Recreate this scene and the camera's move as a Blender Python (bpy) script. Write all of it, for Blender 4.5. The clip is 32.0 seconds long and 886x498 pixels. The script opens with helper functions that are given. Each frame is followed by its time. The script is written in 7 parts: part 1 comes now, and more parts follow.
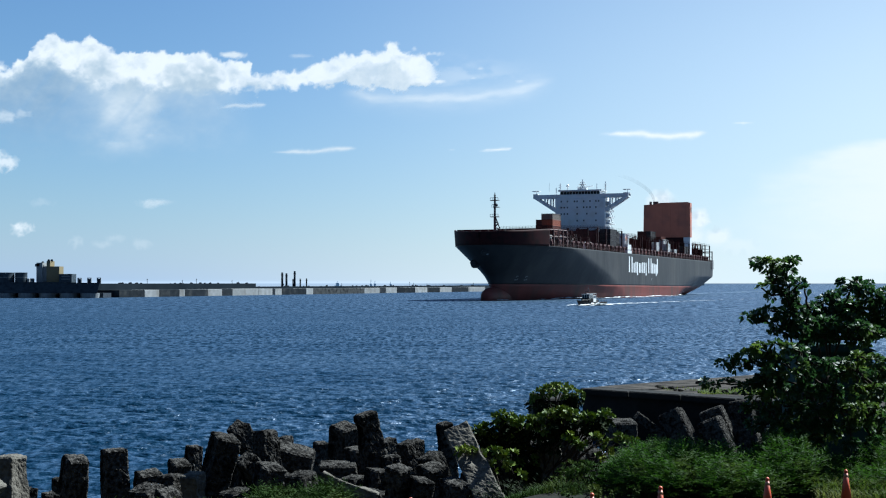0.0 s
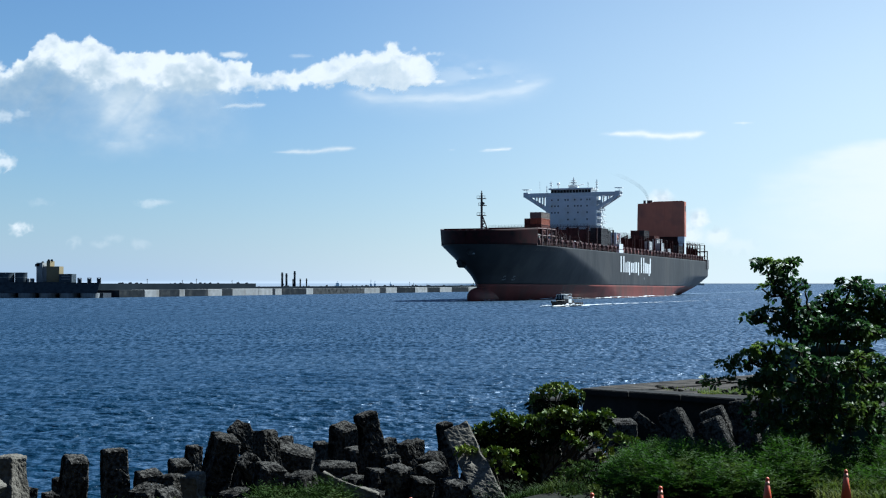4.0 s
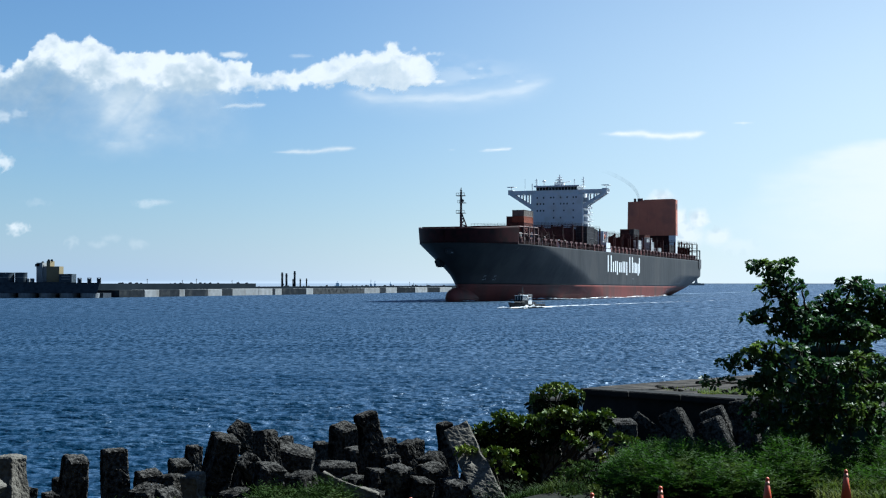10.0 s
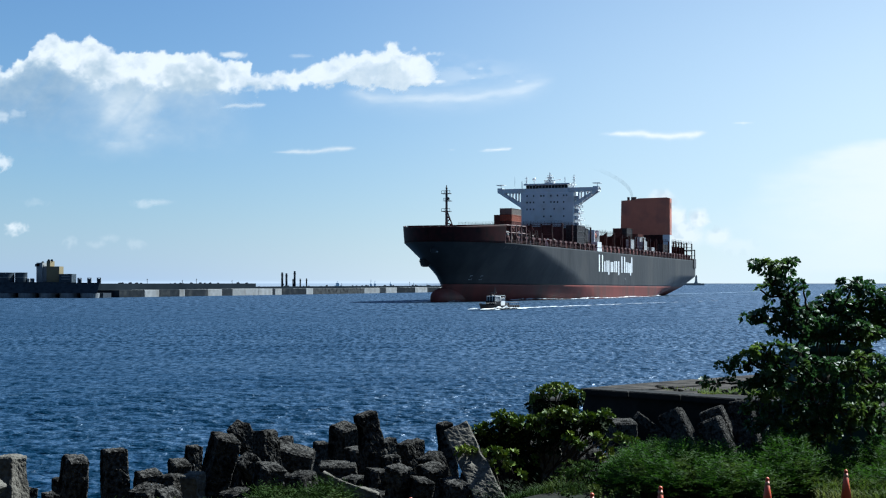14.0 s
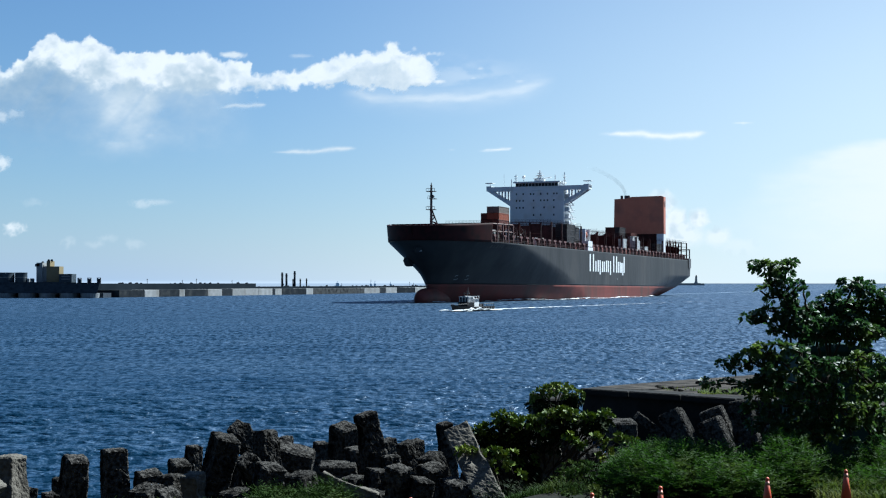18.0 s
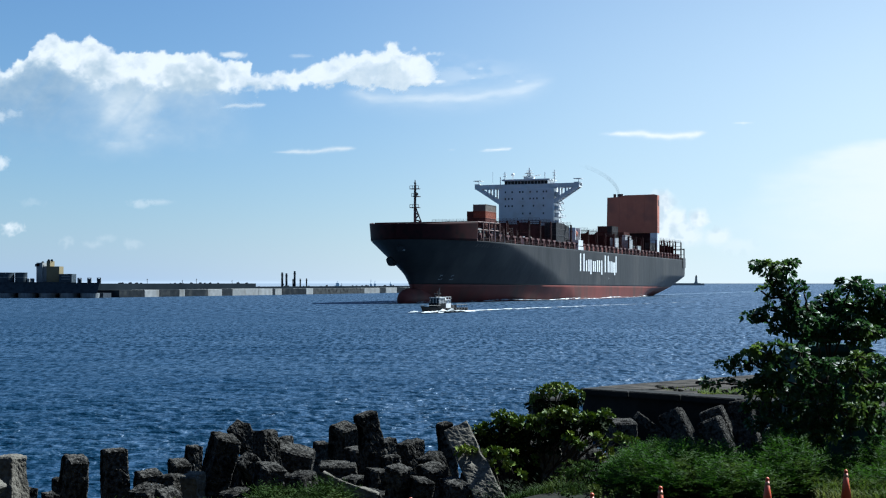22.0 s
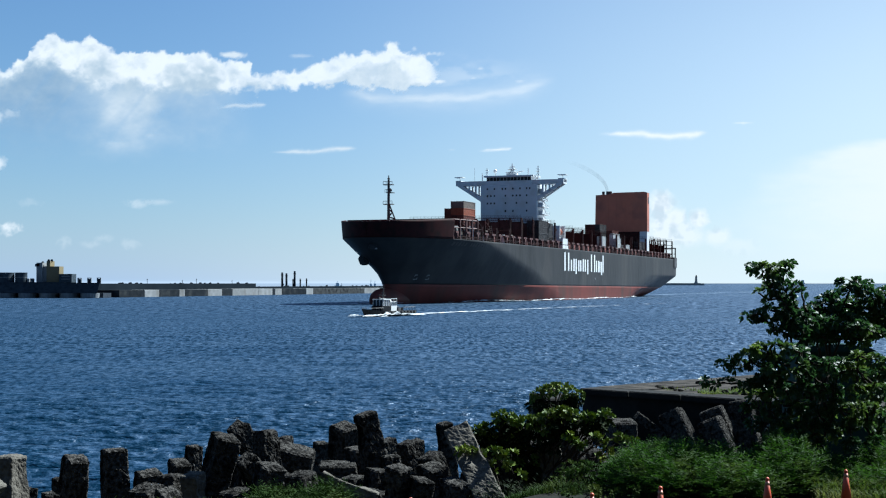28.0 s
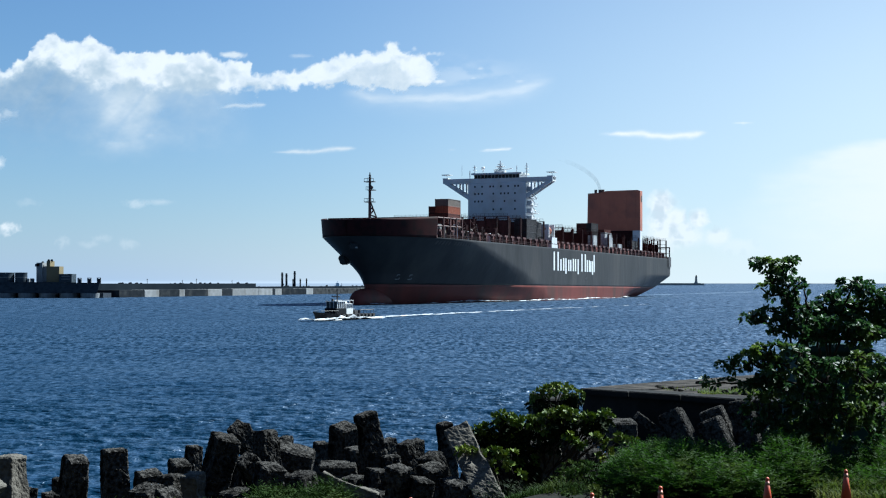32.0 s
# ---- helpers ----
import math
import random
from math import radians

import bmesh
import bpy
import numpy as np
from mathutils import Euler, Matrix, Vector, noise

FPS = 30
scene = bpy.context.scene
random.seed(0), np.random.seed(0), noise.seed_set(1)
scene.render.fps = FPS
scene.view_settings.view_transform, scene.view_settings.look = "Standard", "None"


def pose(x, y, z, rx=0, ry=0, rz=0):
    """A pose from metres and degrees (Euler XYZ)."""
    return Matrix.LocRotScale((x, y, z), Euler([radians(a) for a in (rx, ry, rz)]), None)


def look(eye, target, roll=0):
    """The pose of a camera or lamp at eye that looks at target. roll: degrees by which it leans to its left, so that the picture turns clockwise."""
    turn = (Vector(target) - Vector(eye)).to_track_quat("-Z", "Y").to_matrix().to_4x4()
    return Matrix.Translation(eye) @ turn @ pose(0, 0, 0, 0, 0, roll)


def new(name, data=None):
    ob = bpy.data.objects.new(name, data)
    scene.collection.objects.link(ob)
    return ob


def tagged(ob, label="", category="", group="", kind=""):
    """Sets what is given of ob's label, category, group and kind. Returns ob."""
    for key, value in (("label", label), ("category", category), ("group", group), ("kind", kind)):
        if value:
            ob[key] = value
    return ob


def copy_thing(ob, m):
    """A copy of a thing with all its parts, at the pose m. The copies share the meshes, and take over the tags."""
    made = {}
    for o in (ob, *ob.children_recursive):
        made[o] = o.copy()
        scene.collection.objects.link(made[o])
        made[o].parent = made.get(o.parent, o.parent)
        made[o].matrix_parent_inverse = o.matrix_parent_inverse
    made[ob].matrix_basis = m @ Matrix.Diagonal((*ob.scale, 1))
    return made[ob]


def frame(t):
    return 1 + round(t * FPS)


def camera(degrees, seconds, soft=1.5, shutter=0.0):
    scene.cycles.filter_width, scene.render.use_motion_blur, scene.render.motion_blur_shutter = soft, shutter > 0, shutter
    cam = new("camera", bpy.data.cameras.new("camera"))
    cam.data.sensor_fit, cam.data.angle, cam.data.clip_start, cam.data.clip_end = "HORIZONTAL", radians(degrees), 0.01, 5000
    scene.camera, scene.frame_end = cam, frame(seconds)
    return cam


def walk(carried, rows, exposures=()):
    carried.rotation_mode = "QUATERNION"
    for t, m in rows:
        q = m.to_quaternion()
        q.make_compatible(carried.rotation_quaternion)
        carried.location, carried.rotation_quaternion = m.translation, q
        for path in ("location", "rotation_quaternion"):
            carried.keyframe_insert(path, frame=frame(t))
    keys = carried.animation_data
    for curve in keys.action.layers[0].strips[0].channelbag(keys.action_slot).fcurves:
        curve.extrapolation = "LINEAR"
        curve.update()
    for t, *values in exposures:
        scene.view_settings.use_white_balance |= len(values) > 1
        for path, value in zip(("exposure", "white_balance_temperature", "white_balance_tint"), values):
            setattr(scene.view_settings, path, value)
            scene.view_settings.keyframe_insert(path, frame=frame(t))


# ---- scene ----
cam = camera(34.06, 32.0, soft=1.15)
walk(cam, [(0, pose(0, 0, 7.33, 91.334, 0, 0)), (32, pose(0, 0, 7.33, 91.334, 0, 0))], [(0, 0.98, 5330, 2), (32, 0.98, 5330, 2)])

# ---- world, sun, exposure ----
SUN_EL, SUN_AZ = 50.0, 55.0          # degrees up, degrees to the right of the view along +y
world = bpy.data.worlds.new("world")
scene.world = world
world.use_nodes = True
wn = world.node_tree.nodes
sky = wn.new("ShaderNodeTexSky")
sky.sky_type, sky.sun_disc = "NISHITA", False
sky.sun_elevation, sky.sun_rotation = radians(SUN_EL), radians(SUN_AZ)
sky.air_density, sky.dust_density, sky.ozone_density = 1.0, 0.2, 5.0
wn["Background"].inputs["Strength"].default_value = 0.0455
world.node_tree.links.new(sky.outputs[0], wn["Background"].inputs["Color"])
sun = new("sun", bpy.data.lights.new("sun", "SUN"))
sun.data.energy, sun.data.angle, sun.data.color = 6.3, radians(0.53), (1.0, 0.93, 0.82)
s_az, s_el = radians(SUN_AZ), radians(SUN_EL)
sun.matrix_world = look((0, 0, 0), (-math.sin(s_az) * math.cos(s_el), -math.cos(s_az) * math.cos(s_el), -math.sin(s_el)))


# ---- materials ----
def mat(name, c1, c2=None, scale=1.0, rough=0.7, metal=0.0, bump=0.0, bscale=None, spec=0.5, c3=None, s3=0.1, stretch=(1, 1, 1), vary=0.0, trans=0.0):
    """Two-scale noise between c1 and c2, large stains towards c3, fine relief."""
    m = bpy.data.materials.new(name)
    m.use_nodes = True
    n, l = m.node_tree.nodes, m.node_tree.links
    b = n["Principled BSDF"]
    b.inputs["Roughness"].default_value, b.inputs["Metallic"].default_value = rough, metal
    b.inputs["Specular IOR Level"].default_value = spec
    tc, mp = n.new("ShaderNodeTexCoord"), n.new("ShaderNodeMapping")
    mp.inputs["Scale"].default_value = stretch
    l.new(tc.outputs["Object"], mp.inputs["Vector"])

    def cloud(sc, detail=6.0):
        t = n.new("ShaderNodeTexNoise")
        t.inputs["Scale"].default_value, t.inputs["Detail"].default_value = sc, detail
        l.new(mp.outputs[0], t.inputs["Vector"])
        return t.outputs["Fac"]

    def ramp(fac, lo, hi):
        r = n.new("ShaderNodeMapRange")
        r.inputs["From Min"].default_value, r.inputs["From Max"].default_value = lo, hi
        l.new(fac, r.inputs["Value"])
        return r.outputs[0]

    def mix(fac, a, c):
        x = n.new("ShaderNodeMix")
        x.data_type = "RGBA"
        l.new(fac, x.inputs["Factor"])
        for sock, val in ((x.inputs["A"], a), (x.inputs["B"], c)):
            if isinstance(val, tuple):
                sock.default_value = (*val, 1)
            else:
                l.new(val, sock)
        return x.outputs["Result"]

    for sock in b.inputs:
        if sock.name == "Base Color":
            base = sock
    col = mix(ramp(cloud(scale), 0.32, 0.68), c1, c2 or tuple(v * 0.8 for v in c1))
    if c3:
        col = mix(ramp(cloud(s3, 8.0), 0.5, 0.66), col, c3)
    if vary:
        oi, hs = n.new("ShaderNodeObjectInfo"), n.new("ShaderNodeHueSaturation")
        v = n.new("ShaderNodeMapRange")
        v.inputs["To Min"].default_value, v.inputs["To Max"].default_value = 1 - vary, 1 + vary
        l.new(oi.outputs["Random"], v.inputs["Value"])
        l.new(v.outputs[0], hs.inputs["Value"])
        l.new(col, hs.inputs["Color"])
        col = hs.outputs[0]
    l.new(col, base)
    if bump:
        bp = n.new("ShaderNodeBump")
        bp.inputs["Strength"].default_value, bp.inputs["Distance"].default_value = 1.0, bump
        l.new(cloud(bscale or scale * 4, 9.0), bp.inputs["Height"])
        l.new(bp.outputs[0], b.inputs["Normal"])
    if trans:
        out = n["Material Output"]
        tr, ms = n.new("ShaderNodeBsdfTranslucent"), n.new("ShaderNodeMixShader")
        hs2 = n.new("ShaderNodeHueSaturation")
        hs2.inputs["Value"].default_value, hs2.inputs["Saturation"].default_value = 1.6, 1.1
        l.new(col, hs2.inputs["Color"])
        l.new(hs2.outputs[0], tr.inputs["Color"])
        ms.inputs[0].default_value = trans
        l.new(b.outputs[0], ms.inputs[1])
        l.new(tr.outputs[0], ms.inputs[2])
        l.new(ms.outputs[0], out.inputs["Surface"])
    return m


def water_material():
    """Blue body colour under a rough, gently tinted gloss; wavelets by relief and by painted light and dark patches."""
    m = bpy.data.materials.new("sea_water")
    m.use_nodes = True
    n, l = m.node_tree.nodes, m.node_tree.links
    n.remove(n["Principled BSDF"])
    tc = n.new("ShaderNodeTexCoord")

    def waves(sc, st, detail=3.0, rough=0.5):
        mp, t = n.new("ShaderNodeMapping"), n.new("ShaderNodeTexNoise")
        mp.inputs["Scale"].default_value = st
        t.inputs["Scale"].default_value, t.inputs["Detail"].default_value, t.inputs["Roughness"].default_value = sc, detail, rough
        l.new(tc.outputs["Object"], mp.inputs["Vector"])
        l.new(mp.outputs[0], t.inputs["Vector"])
        return t.outputs["Fac"]

    def remap(fac, a, b, c, d):
        r = n.new("ShaderNodeMapRange")
        for k, v in zip(("From Min", "From Max", "To Min", "To Max"), (a, b, c, d)):
            r.inputs[k].default_value = v
        l.new(fac, r.inputs["Value"])
        return r.outputs[0]

    def calc(op, a, b):
        q = n.new("ShaderNodeMath")
        q.operation = op
        for k, v in enumerate((a, b)):
            if isinstance(v, float):
                q.inputs[k].default_value = v
            else:
                l.new(v, q.inputs[k])
        return q.outputs[0]

    last = None
    for sc, dist, st in ((0.4, 0.16, (0.9, 0.8, 1)), (2.1, 0.36, (0.48, 0.8, 1)), (4.6, 0.085, (0.55, 0.8, 1)), (10.0, 0.01, (1, 1, 1))):
        bp = n.new("ShaderNodeBump")
        bp.inputs["Strength"].default_value, bp.inputs["Distance"].default_value = 1.0, dist
        l.new(waves(sc, st), bp.inputs["Height"])
        if last:
            l.new(last.outputs[0], bp.inputs["Normal"])
        last = bp
    body, gloss, fres, ms, mx = (n.new("ShaderNode" + k) for k in ("BsdfDiffuse", "BsdfGlossy", "Fresnel", "MixShader", "Mix"))
    mx.data_type = "RGBA"
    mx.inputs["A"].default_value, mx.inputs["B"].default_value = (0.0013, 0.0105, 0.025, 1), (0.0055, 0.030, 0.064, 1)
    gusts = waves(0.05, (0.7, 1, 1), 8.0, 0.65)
    # wavelet lights and darks painted into colour and gloss, stretched in depth farther out
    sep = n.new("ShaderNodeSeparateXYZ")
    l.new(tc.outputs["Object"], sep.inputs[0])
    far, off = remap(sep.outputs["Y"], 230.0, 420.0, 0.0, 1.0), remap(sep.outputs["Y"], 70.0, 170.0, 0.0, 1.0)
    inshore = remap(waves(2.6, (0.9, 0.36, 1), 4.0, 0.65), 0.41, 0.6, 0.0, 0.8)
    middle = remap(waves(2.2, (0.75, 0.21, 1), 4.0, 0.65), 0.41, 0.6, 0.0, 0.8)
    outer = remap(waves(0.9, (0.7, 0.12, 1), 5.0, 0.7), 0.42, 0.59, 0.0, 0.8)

    def blend(fac, a, c):
        x = n.new("ShaderNodeMix")
        l.new(fac, x.inputs["Factor"])
        l.new(a, x.inputs["A"])
        l.new(c, x.inputs["B"])
        return x.outputs["Result"]

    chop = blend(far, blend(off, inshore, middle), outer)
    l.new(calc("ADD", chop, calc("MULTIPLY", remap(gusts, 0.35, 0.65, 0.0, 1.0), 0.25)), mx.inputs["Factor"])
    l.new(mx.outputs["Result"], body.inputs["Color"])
    gloss.inputs["Color"].default_value = (0.67, 0.77, 0.96, 1)
    l.new(remap(gusts, 0.35, 0.65, 0.32, 0.39), gloss.inputs["Roughness"])
    fres.inputs["IOR"].default_value = 1.33
    for node in (body, gloss, fres):
        l.new(last.outputs[0], node.inputs["Normal"])
    cap = calc("MINIMUM", fres.outputs[0], 0.185)
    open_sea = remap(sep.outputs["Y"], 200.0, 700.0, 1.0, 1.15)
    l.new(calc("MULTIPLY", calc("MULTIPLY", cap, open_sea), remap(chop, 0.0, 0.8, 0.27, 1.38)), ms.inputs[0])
    l.new(body.outputs[0], ms.inputs[1])
    l.new(gloss.outputs[0], ms.inputs[2])
    l.new(ms.outputs[0], n["Material Output"].inputs["Surface"])
    return m


def foam_material(name, scale, lo, hi, along=(1, 1, 1), col=(0.62, 0.65, 0.67), fade="edge"):
    """White broken foam: holes by noise, thinner where the edge attribute falls."""
    m = bpy.data.materials.new(name)
    m.use_nodes = True
    n, l = m.node_tree.nodes, m.node_tree.links
    b = n["Principled BSDF"]
    b.inputs["Base Color"].default_value, b.inputs["Roughness"].default_value = (*col, 1), 0.9
    tc, mp, t, uv, at, ad, r = (n.new("ShaderNode" + k) for k in ("TexCoord", "Mapping", "TexNoise", "UVMap", "SeparateXYZ", "Math", "MapRange"))
    mp.inputs["Scale"].default_value = along
    uv.uv_map = fade
    l.new(uv.outputs[0], at.inputs[0])
    t.inputs["Scale"].default_value, t.inputs["Detail"].default_value = scale, 8.0
    r.inputs["From Min"].default_value, r.inputs["From Max"].default_value = lo, hi
    l.new(tc.outputs["Object"], mp.inputs["Vector"])
    l.new(mp.outputs[0], t.inputs["Vector"])
    l.new(t.outputs["Fac"], ad.inputs[0])
    l.new(at.outputs["X"], ad.inputs[1])
    l.new(ad.outputs[0], r.inputs["Value"])
    l.new(r.outputs[0], b.inputs["Alpha"])
    return m


def cloud_material():
    """Thin far cloud: its thickness and how much of the sunlight reaches it come with the sheet."""
    m = bpy.data.materials.new("cloud_vapour")
    m.use_nodes = True
    n, l = m.node_tree.nodes, m.node_tree.links
    n.remove(n["Principled BSDF"])
    uv, at, uw, aw, em, tr, ms, cr = (n.new("ShaderNode" + k) for k in ("UVMap", "SeparateXYZ", "UVMap", "SeparateXYZ", "Emission", "BsdfTransparent", "MixShader", "ValToRGB"))
    uv.uv_map, uw.uv_map = "density", "sunlit"
    l.new(uv.outputs[0], at.inputs[0])
    l.new(uw.outputs[0], aw.inputs[0])
    cr.color_ramp.elements[0].color = (0.3, 0.41, 0.52, 1)
    cr.color_ramp.elements[1].color = (1.06, 0.99, 0.92, 1)
    mid = cr.color_ramp.elements.new(0.5)
    mid.color = (0.64, 0.68, 0.7, 1)
    em.inputs["Strength"].default_value = 0.49
    l.new(aw.outputs["X"], cr.inputs["Fac"])
    l.new(cr.outputs[0], em.inputs["Color"])
    l.new(at.outputs["X"], ms.inputs[0])
    l.new(tr.outputs[0], ms.inputs[1])
    l.new(em.outputs[0], ms.inputs[2])
    l.new(ms.outputs[0], n["Material Output"].inputs["Surface"])
    return m


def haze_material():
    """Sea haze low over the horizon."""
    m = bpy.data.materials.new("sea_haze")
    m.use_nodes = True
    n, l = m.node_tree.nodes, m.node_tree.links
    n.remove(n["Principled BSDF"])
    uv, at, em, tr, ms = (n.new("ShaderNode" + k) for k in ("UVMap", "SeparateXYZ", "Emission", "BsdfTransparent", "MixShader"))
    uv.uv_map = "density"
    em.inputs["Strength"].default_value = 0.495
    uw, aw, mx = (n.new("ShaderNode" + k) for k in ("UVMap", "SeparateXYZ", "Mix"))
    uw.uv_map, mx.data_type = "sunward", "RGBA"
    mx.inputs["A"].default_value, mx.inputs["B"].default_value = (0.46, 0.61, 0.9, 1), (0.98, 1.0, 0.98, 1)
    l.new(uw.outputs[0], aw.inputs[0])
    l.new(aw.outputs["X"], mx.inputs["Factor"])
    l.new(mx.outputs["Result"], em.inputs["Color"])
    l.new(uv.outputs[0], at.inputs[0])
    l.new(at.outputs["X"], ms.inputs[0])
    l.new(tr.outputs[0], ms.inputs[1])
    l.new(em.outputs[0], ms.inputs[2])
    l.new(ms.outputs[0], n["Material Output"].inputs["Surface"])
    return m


WHITEWATER = mat("white_water", (0.75, 0.77, 0.78), (0.65, 0.68, 0.7), 4.0, 0.8, spec=0.2)
WATER = water_material()
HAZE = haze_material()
CLOUD = cloud_material()
FOAM = foam_material("foam", 0.6, 0.9, 1.15, (0.25, 1, 1))
SPRAY = foam_material("spray", 3.0, 0.95, 1.1)
HULL = mat("hull_grey_paint", (0.044, 0.0445, 0.046), (0.033, 0.034, 0.0355), 0.15, 0.35, bump=0.3, bscale=0.1, c3=(0.058, 0.0565, 0.055), s3=0.06, stretch=(1, 1, 0.4), spec=0.02)
BOOT = mat("antifouling_red", (0.145, 0.045, 0.037), (0.105, 0.037, 0.031), 0.2, 0.5, bump=0.02, bscale=0.3, c3=(0.075, 0.042, 0.035), s3=0.09, stretch=(1, 1, 0.3), spec=0.04)
OXIDE = mat("red_oxide_paint", (0.034, 0.0085, 0.0085), (0.022, 0.007, 0.007), 0.4, 0.65, bump=0.01, c3=(0.014, 0.0075, 0.007), s3=0.2, spec=0.08)
LASHRED = mat("dark_red_lashing_steel", (0.06, 0.03, 0.028), (0.036, 0.019, 0.018), 0.6, 0.65, c3=(0.02, 0.014, 0.013), s3=0.5, spec=0.12, vary=0.25)
POSTRED = mat("faded_red_steel", (0.12, 0.062, 0.057), (0.075, 0.04, 0.037), 0.6, 0.65, c3=(0.035, 0.022, 0.02), s3=0.5, spec=0.2, vary=0.25)
ORANGE = mat("funnel_orange_paint", (0.43, 0.135, 0.072), (0.38, 0.118, 0.064), 0.3, 0.5, bump=0.01, c3=(0.29, 0.1, 0.06), s3=0.12)
SHIPWHITE = mat("ship_white_paint", (0.6, 0.615, 0.63), (0.55, 0.57, 0.585), 0.4, 0.45, bump=0.008, c3=(0.53, 0.53, 0.52), s3=0.25)
LETTER = mat("white_lettering", (0.7225, 0.731, 0.731), (0.68, 0.697, 0.697), 0.3, 0.5)
DARKSTEEL = mat("dark_steel", (0.035, 0.034, 0.036), (0.05, 0.045, 0.042), 0.6, 0.6, bump=0.01)
DECKRED = mat("deck_red_paint", (0.2, 0.06, 0.05), (0.14, 0.05, 0.045), 0.3, 0.7, c3=(0.09, 0.05, 0.04), s3=0.3)
GLASS = mat("tinted_window_glass", (0.02, 0.028, 0.035), (0.015, 0.02, 0.026), 0.5, 0.08, spec=0.8)
BOX_BROWN = mat("container_brown", (0.0935, 0.0306, 0.0221), (0.068, 0.0255, 0.0187), 0.5, 0.65, vary=0.25, spec=0.25)
BOX_ORANGE = mat("container_orange", (0.255, 0.0663, 0.02295), (0.204, 0.051, 0.0204), 0.5, 0.6, vary=0.15)
BOX_WHITE = mat("container_white", (0.4896, 0.4896, 0.476), (0.408, 0.408, 0.3944), 0.5, 0.55, vary=0.06)
BOX_TAN = mat("container_tan", (0.17, 0.1445, 0.1232), (0.136, 0.1148, 0.09775), 0.5, 0.65, vary=0.1, spec=0.25)
BOX_GREY = mat("container_grey", (0.04675, 0.0425, 0.0425), (0.034, 0.03145, 0.03145), 0.5, 0.65, vary=0.2, spec=0.25)
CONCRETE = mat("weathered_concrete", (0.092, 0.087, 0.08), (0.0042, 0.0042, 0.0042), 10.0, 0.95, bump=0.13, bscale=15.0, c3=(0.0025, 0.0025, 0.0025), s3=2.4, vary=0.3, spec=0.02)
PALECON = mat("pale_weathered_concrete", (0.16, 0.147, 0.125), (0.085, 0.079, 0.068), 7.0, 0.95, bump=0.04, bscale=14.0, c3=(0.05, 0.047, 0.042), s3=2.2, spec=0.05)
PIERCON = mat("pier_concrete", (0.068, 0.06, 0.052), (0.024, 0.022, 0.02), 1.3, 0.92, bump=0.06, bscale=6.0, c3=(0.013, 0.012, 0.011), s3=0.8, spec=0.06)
# caisson colours carry the light: dark for shaded faces, pale for sunlit ones
CAISSON = mat("caisson_dark_concrete", (0.028, 0.032, 0.037), (0.017, 0.02, 0.0235), 0.5, 0.95, bump=0.06, c3=(0.045, 0.048, 0.05), s3=0.25, vary=0.2, spec=0.0)
CAISSON_MID = mat("caisson_grey_concrete", (0.075, 0.077, 0.077), (0.04, 0.042, 0.043), 0.35, 0.95, bump=0.06, c3=(0.02, 0.021, 0.022), s3=0.3, vary=0.1, spec=0.0)
CAISSON_LIGHT = mat("caisson_pale_concrete", (0.235, 0.24, 0.24), (0.155, 0.16, 0.16), 0.3, 0.85, bump=0.03, c3=(0.14, 0.138, 0.13), s3=0.2, vary=0.15)
# harbour haze is put into these three colours, lighter and bluer
FARDARK = mat("distant_dark_wall", (0.02, 0.026, 0.033), (0.014, 0.019, 0.025), 0.1, 0.95, spec=0.0)
WHARFWALL = mat("hazy_dark_quay_wall", (0.05, 0.058, 0.07), (0.036, 0.043, 0.054), 0.25, 0.95, c3=(0.025, 0.031, 0.04), s3=0.4, stretch=(1, 1, 2), spec=0.0)
TANKSTEEL = mat("hazy_blue_grey_tank_steel", (0.06, 0.074, 0.088), (0.045, 0.057, 0.07), 0.4, 0.9, c3=(0.03, 0.038, 0.048), s3=0.3, stretch=(1, 1, 2), spec=0.0)
FARGREY = mat("distant_grey_plaster", (0.22, 0.23, 0.235), (0.17, 0.18, 0.185), 0.2, 0.85, spec=0.2)
FARYELLOW = mat("distant_ochre_plaster", (0.2, 0.165, 0.1), (0.165, 0.14, 0.088), 0.2, 0.85, spec=0.0)
SOIL = mat("rubble_soil", (0.016, 0.0152, 0.0112), (0.0088, 0.0088, 0.0072), 1.5, 0.95, bump=0.06, bscale=5.0, c3=(0.0096, 0.0128, 0.0064), s3=0.5, spec=0.1)
LEAF = mat("glossy_broad_leaf", (0.034, 0.07, 0.022), (0.018, 0.042, 0.015), 1.2, 0.48, trans=0.3, c3=(0.085, 0.125, 0.028), s3=0.8, spec=0.3)
SHRUBLEAF = mat("beach_shrub_leaf", (0.11, 0.16, 0.02), (0.06, 0.095, 0.013), 1.2, 0.55, trans=0.05, c3=(0.16, 0.19, 0.03), s3=0.9, spec=0.18)
FEATHER = mat("feathery_shrub_foliage", (0.03885, 0.08039, 0.0134), (0.0201, 0.0469, 0.008712), 1.5, 0.7, trans=0.3, c3=(0.06029, 0.09047, 0.0201), s3=1.0, spec=0.1)
GRASS = mat("coarse_grass", (0.08075, 0.114, 0.02375), (0.0551, 0.0836, 0.0171), 1.5, 0.7, trans=0.3, c3=(0.1187, 0.1235, 0.0399), s3=0.9, spec=0.12)
LOWLEAF = mat("low_wild_leaf", (0.03, 0.055, 0.011), (0.016, 0.032, 0.008), 1.6, 0.8, trans=0.12, c3=(0.055, 0.075, 0.018), s3=1.2, spec=0.06)
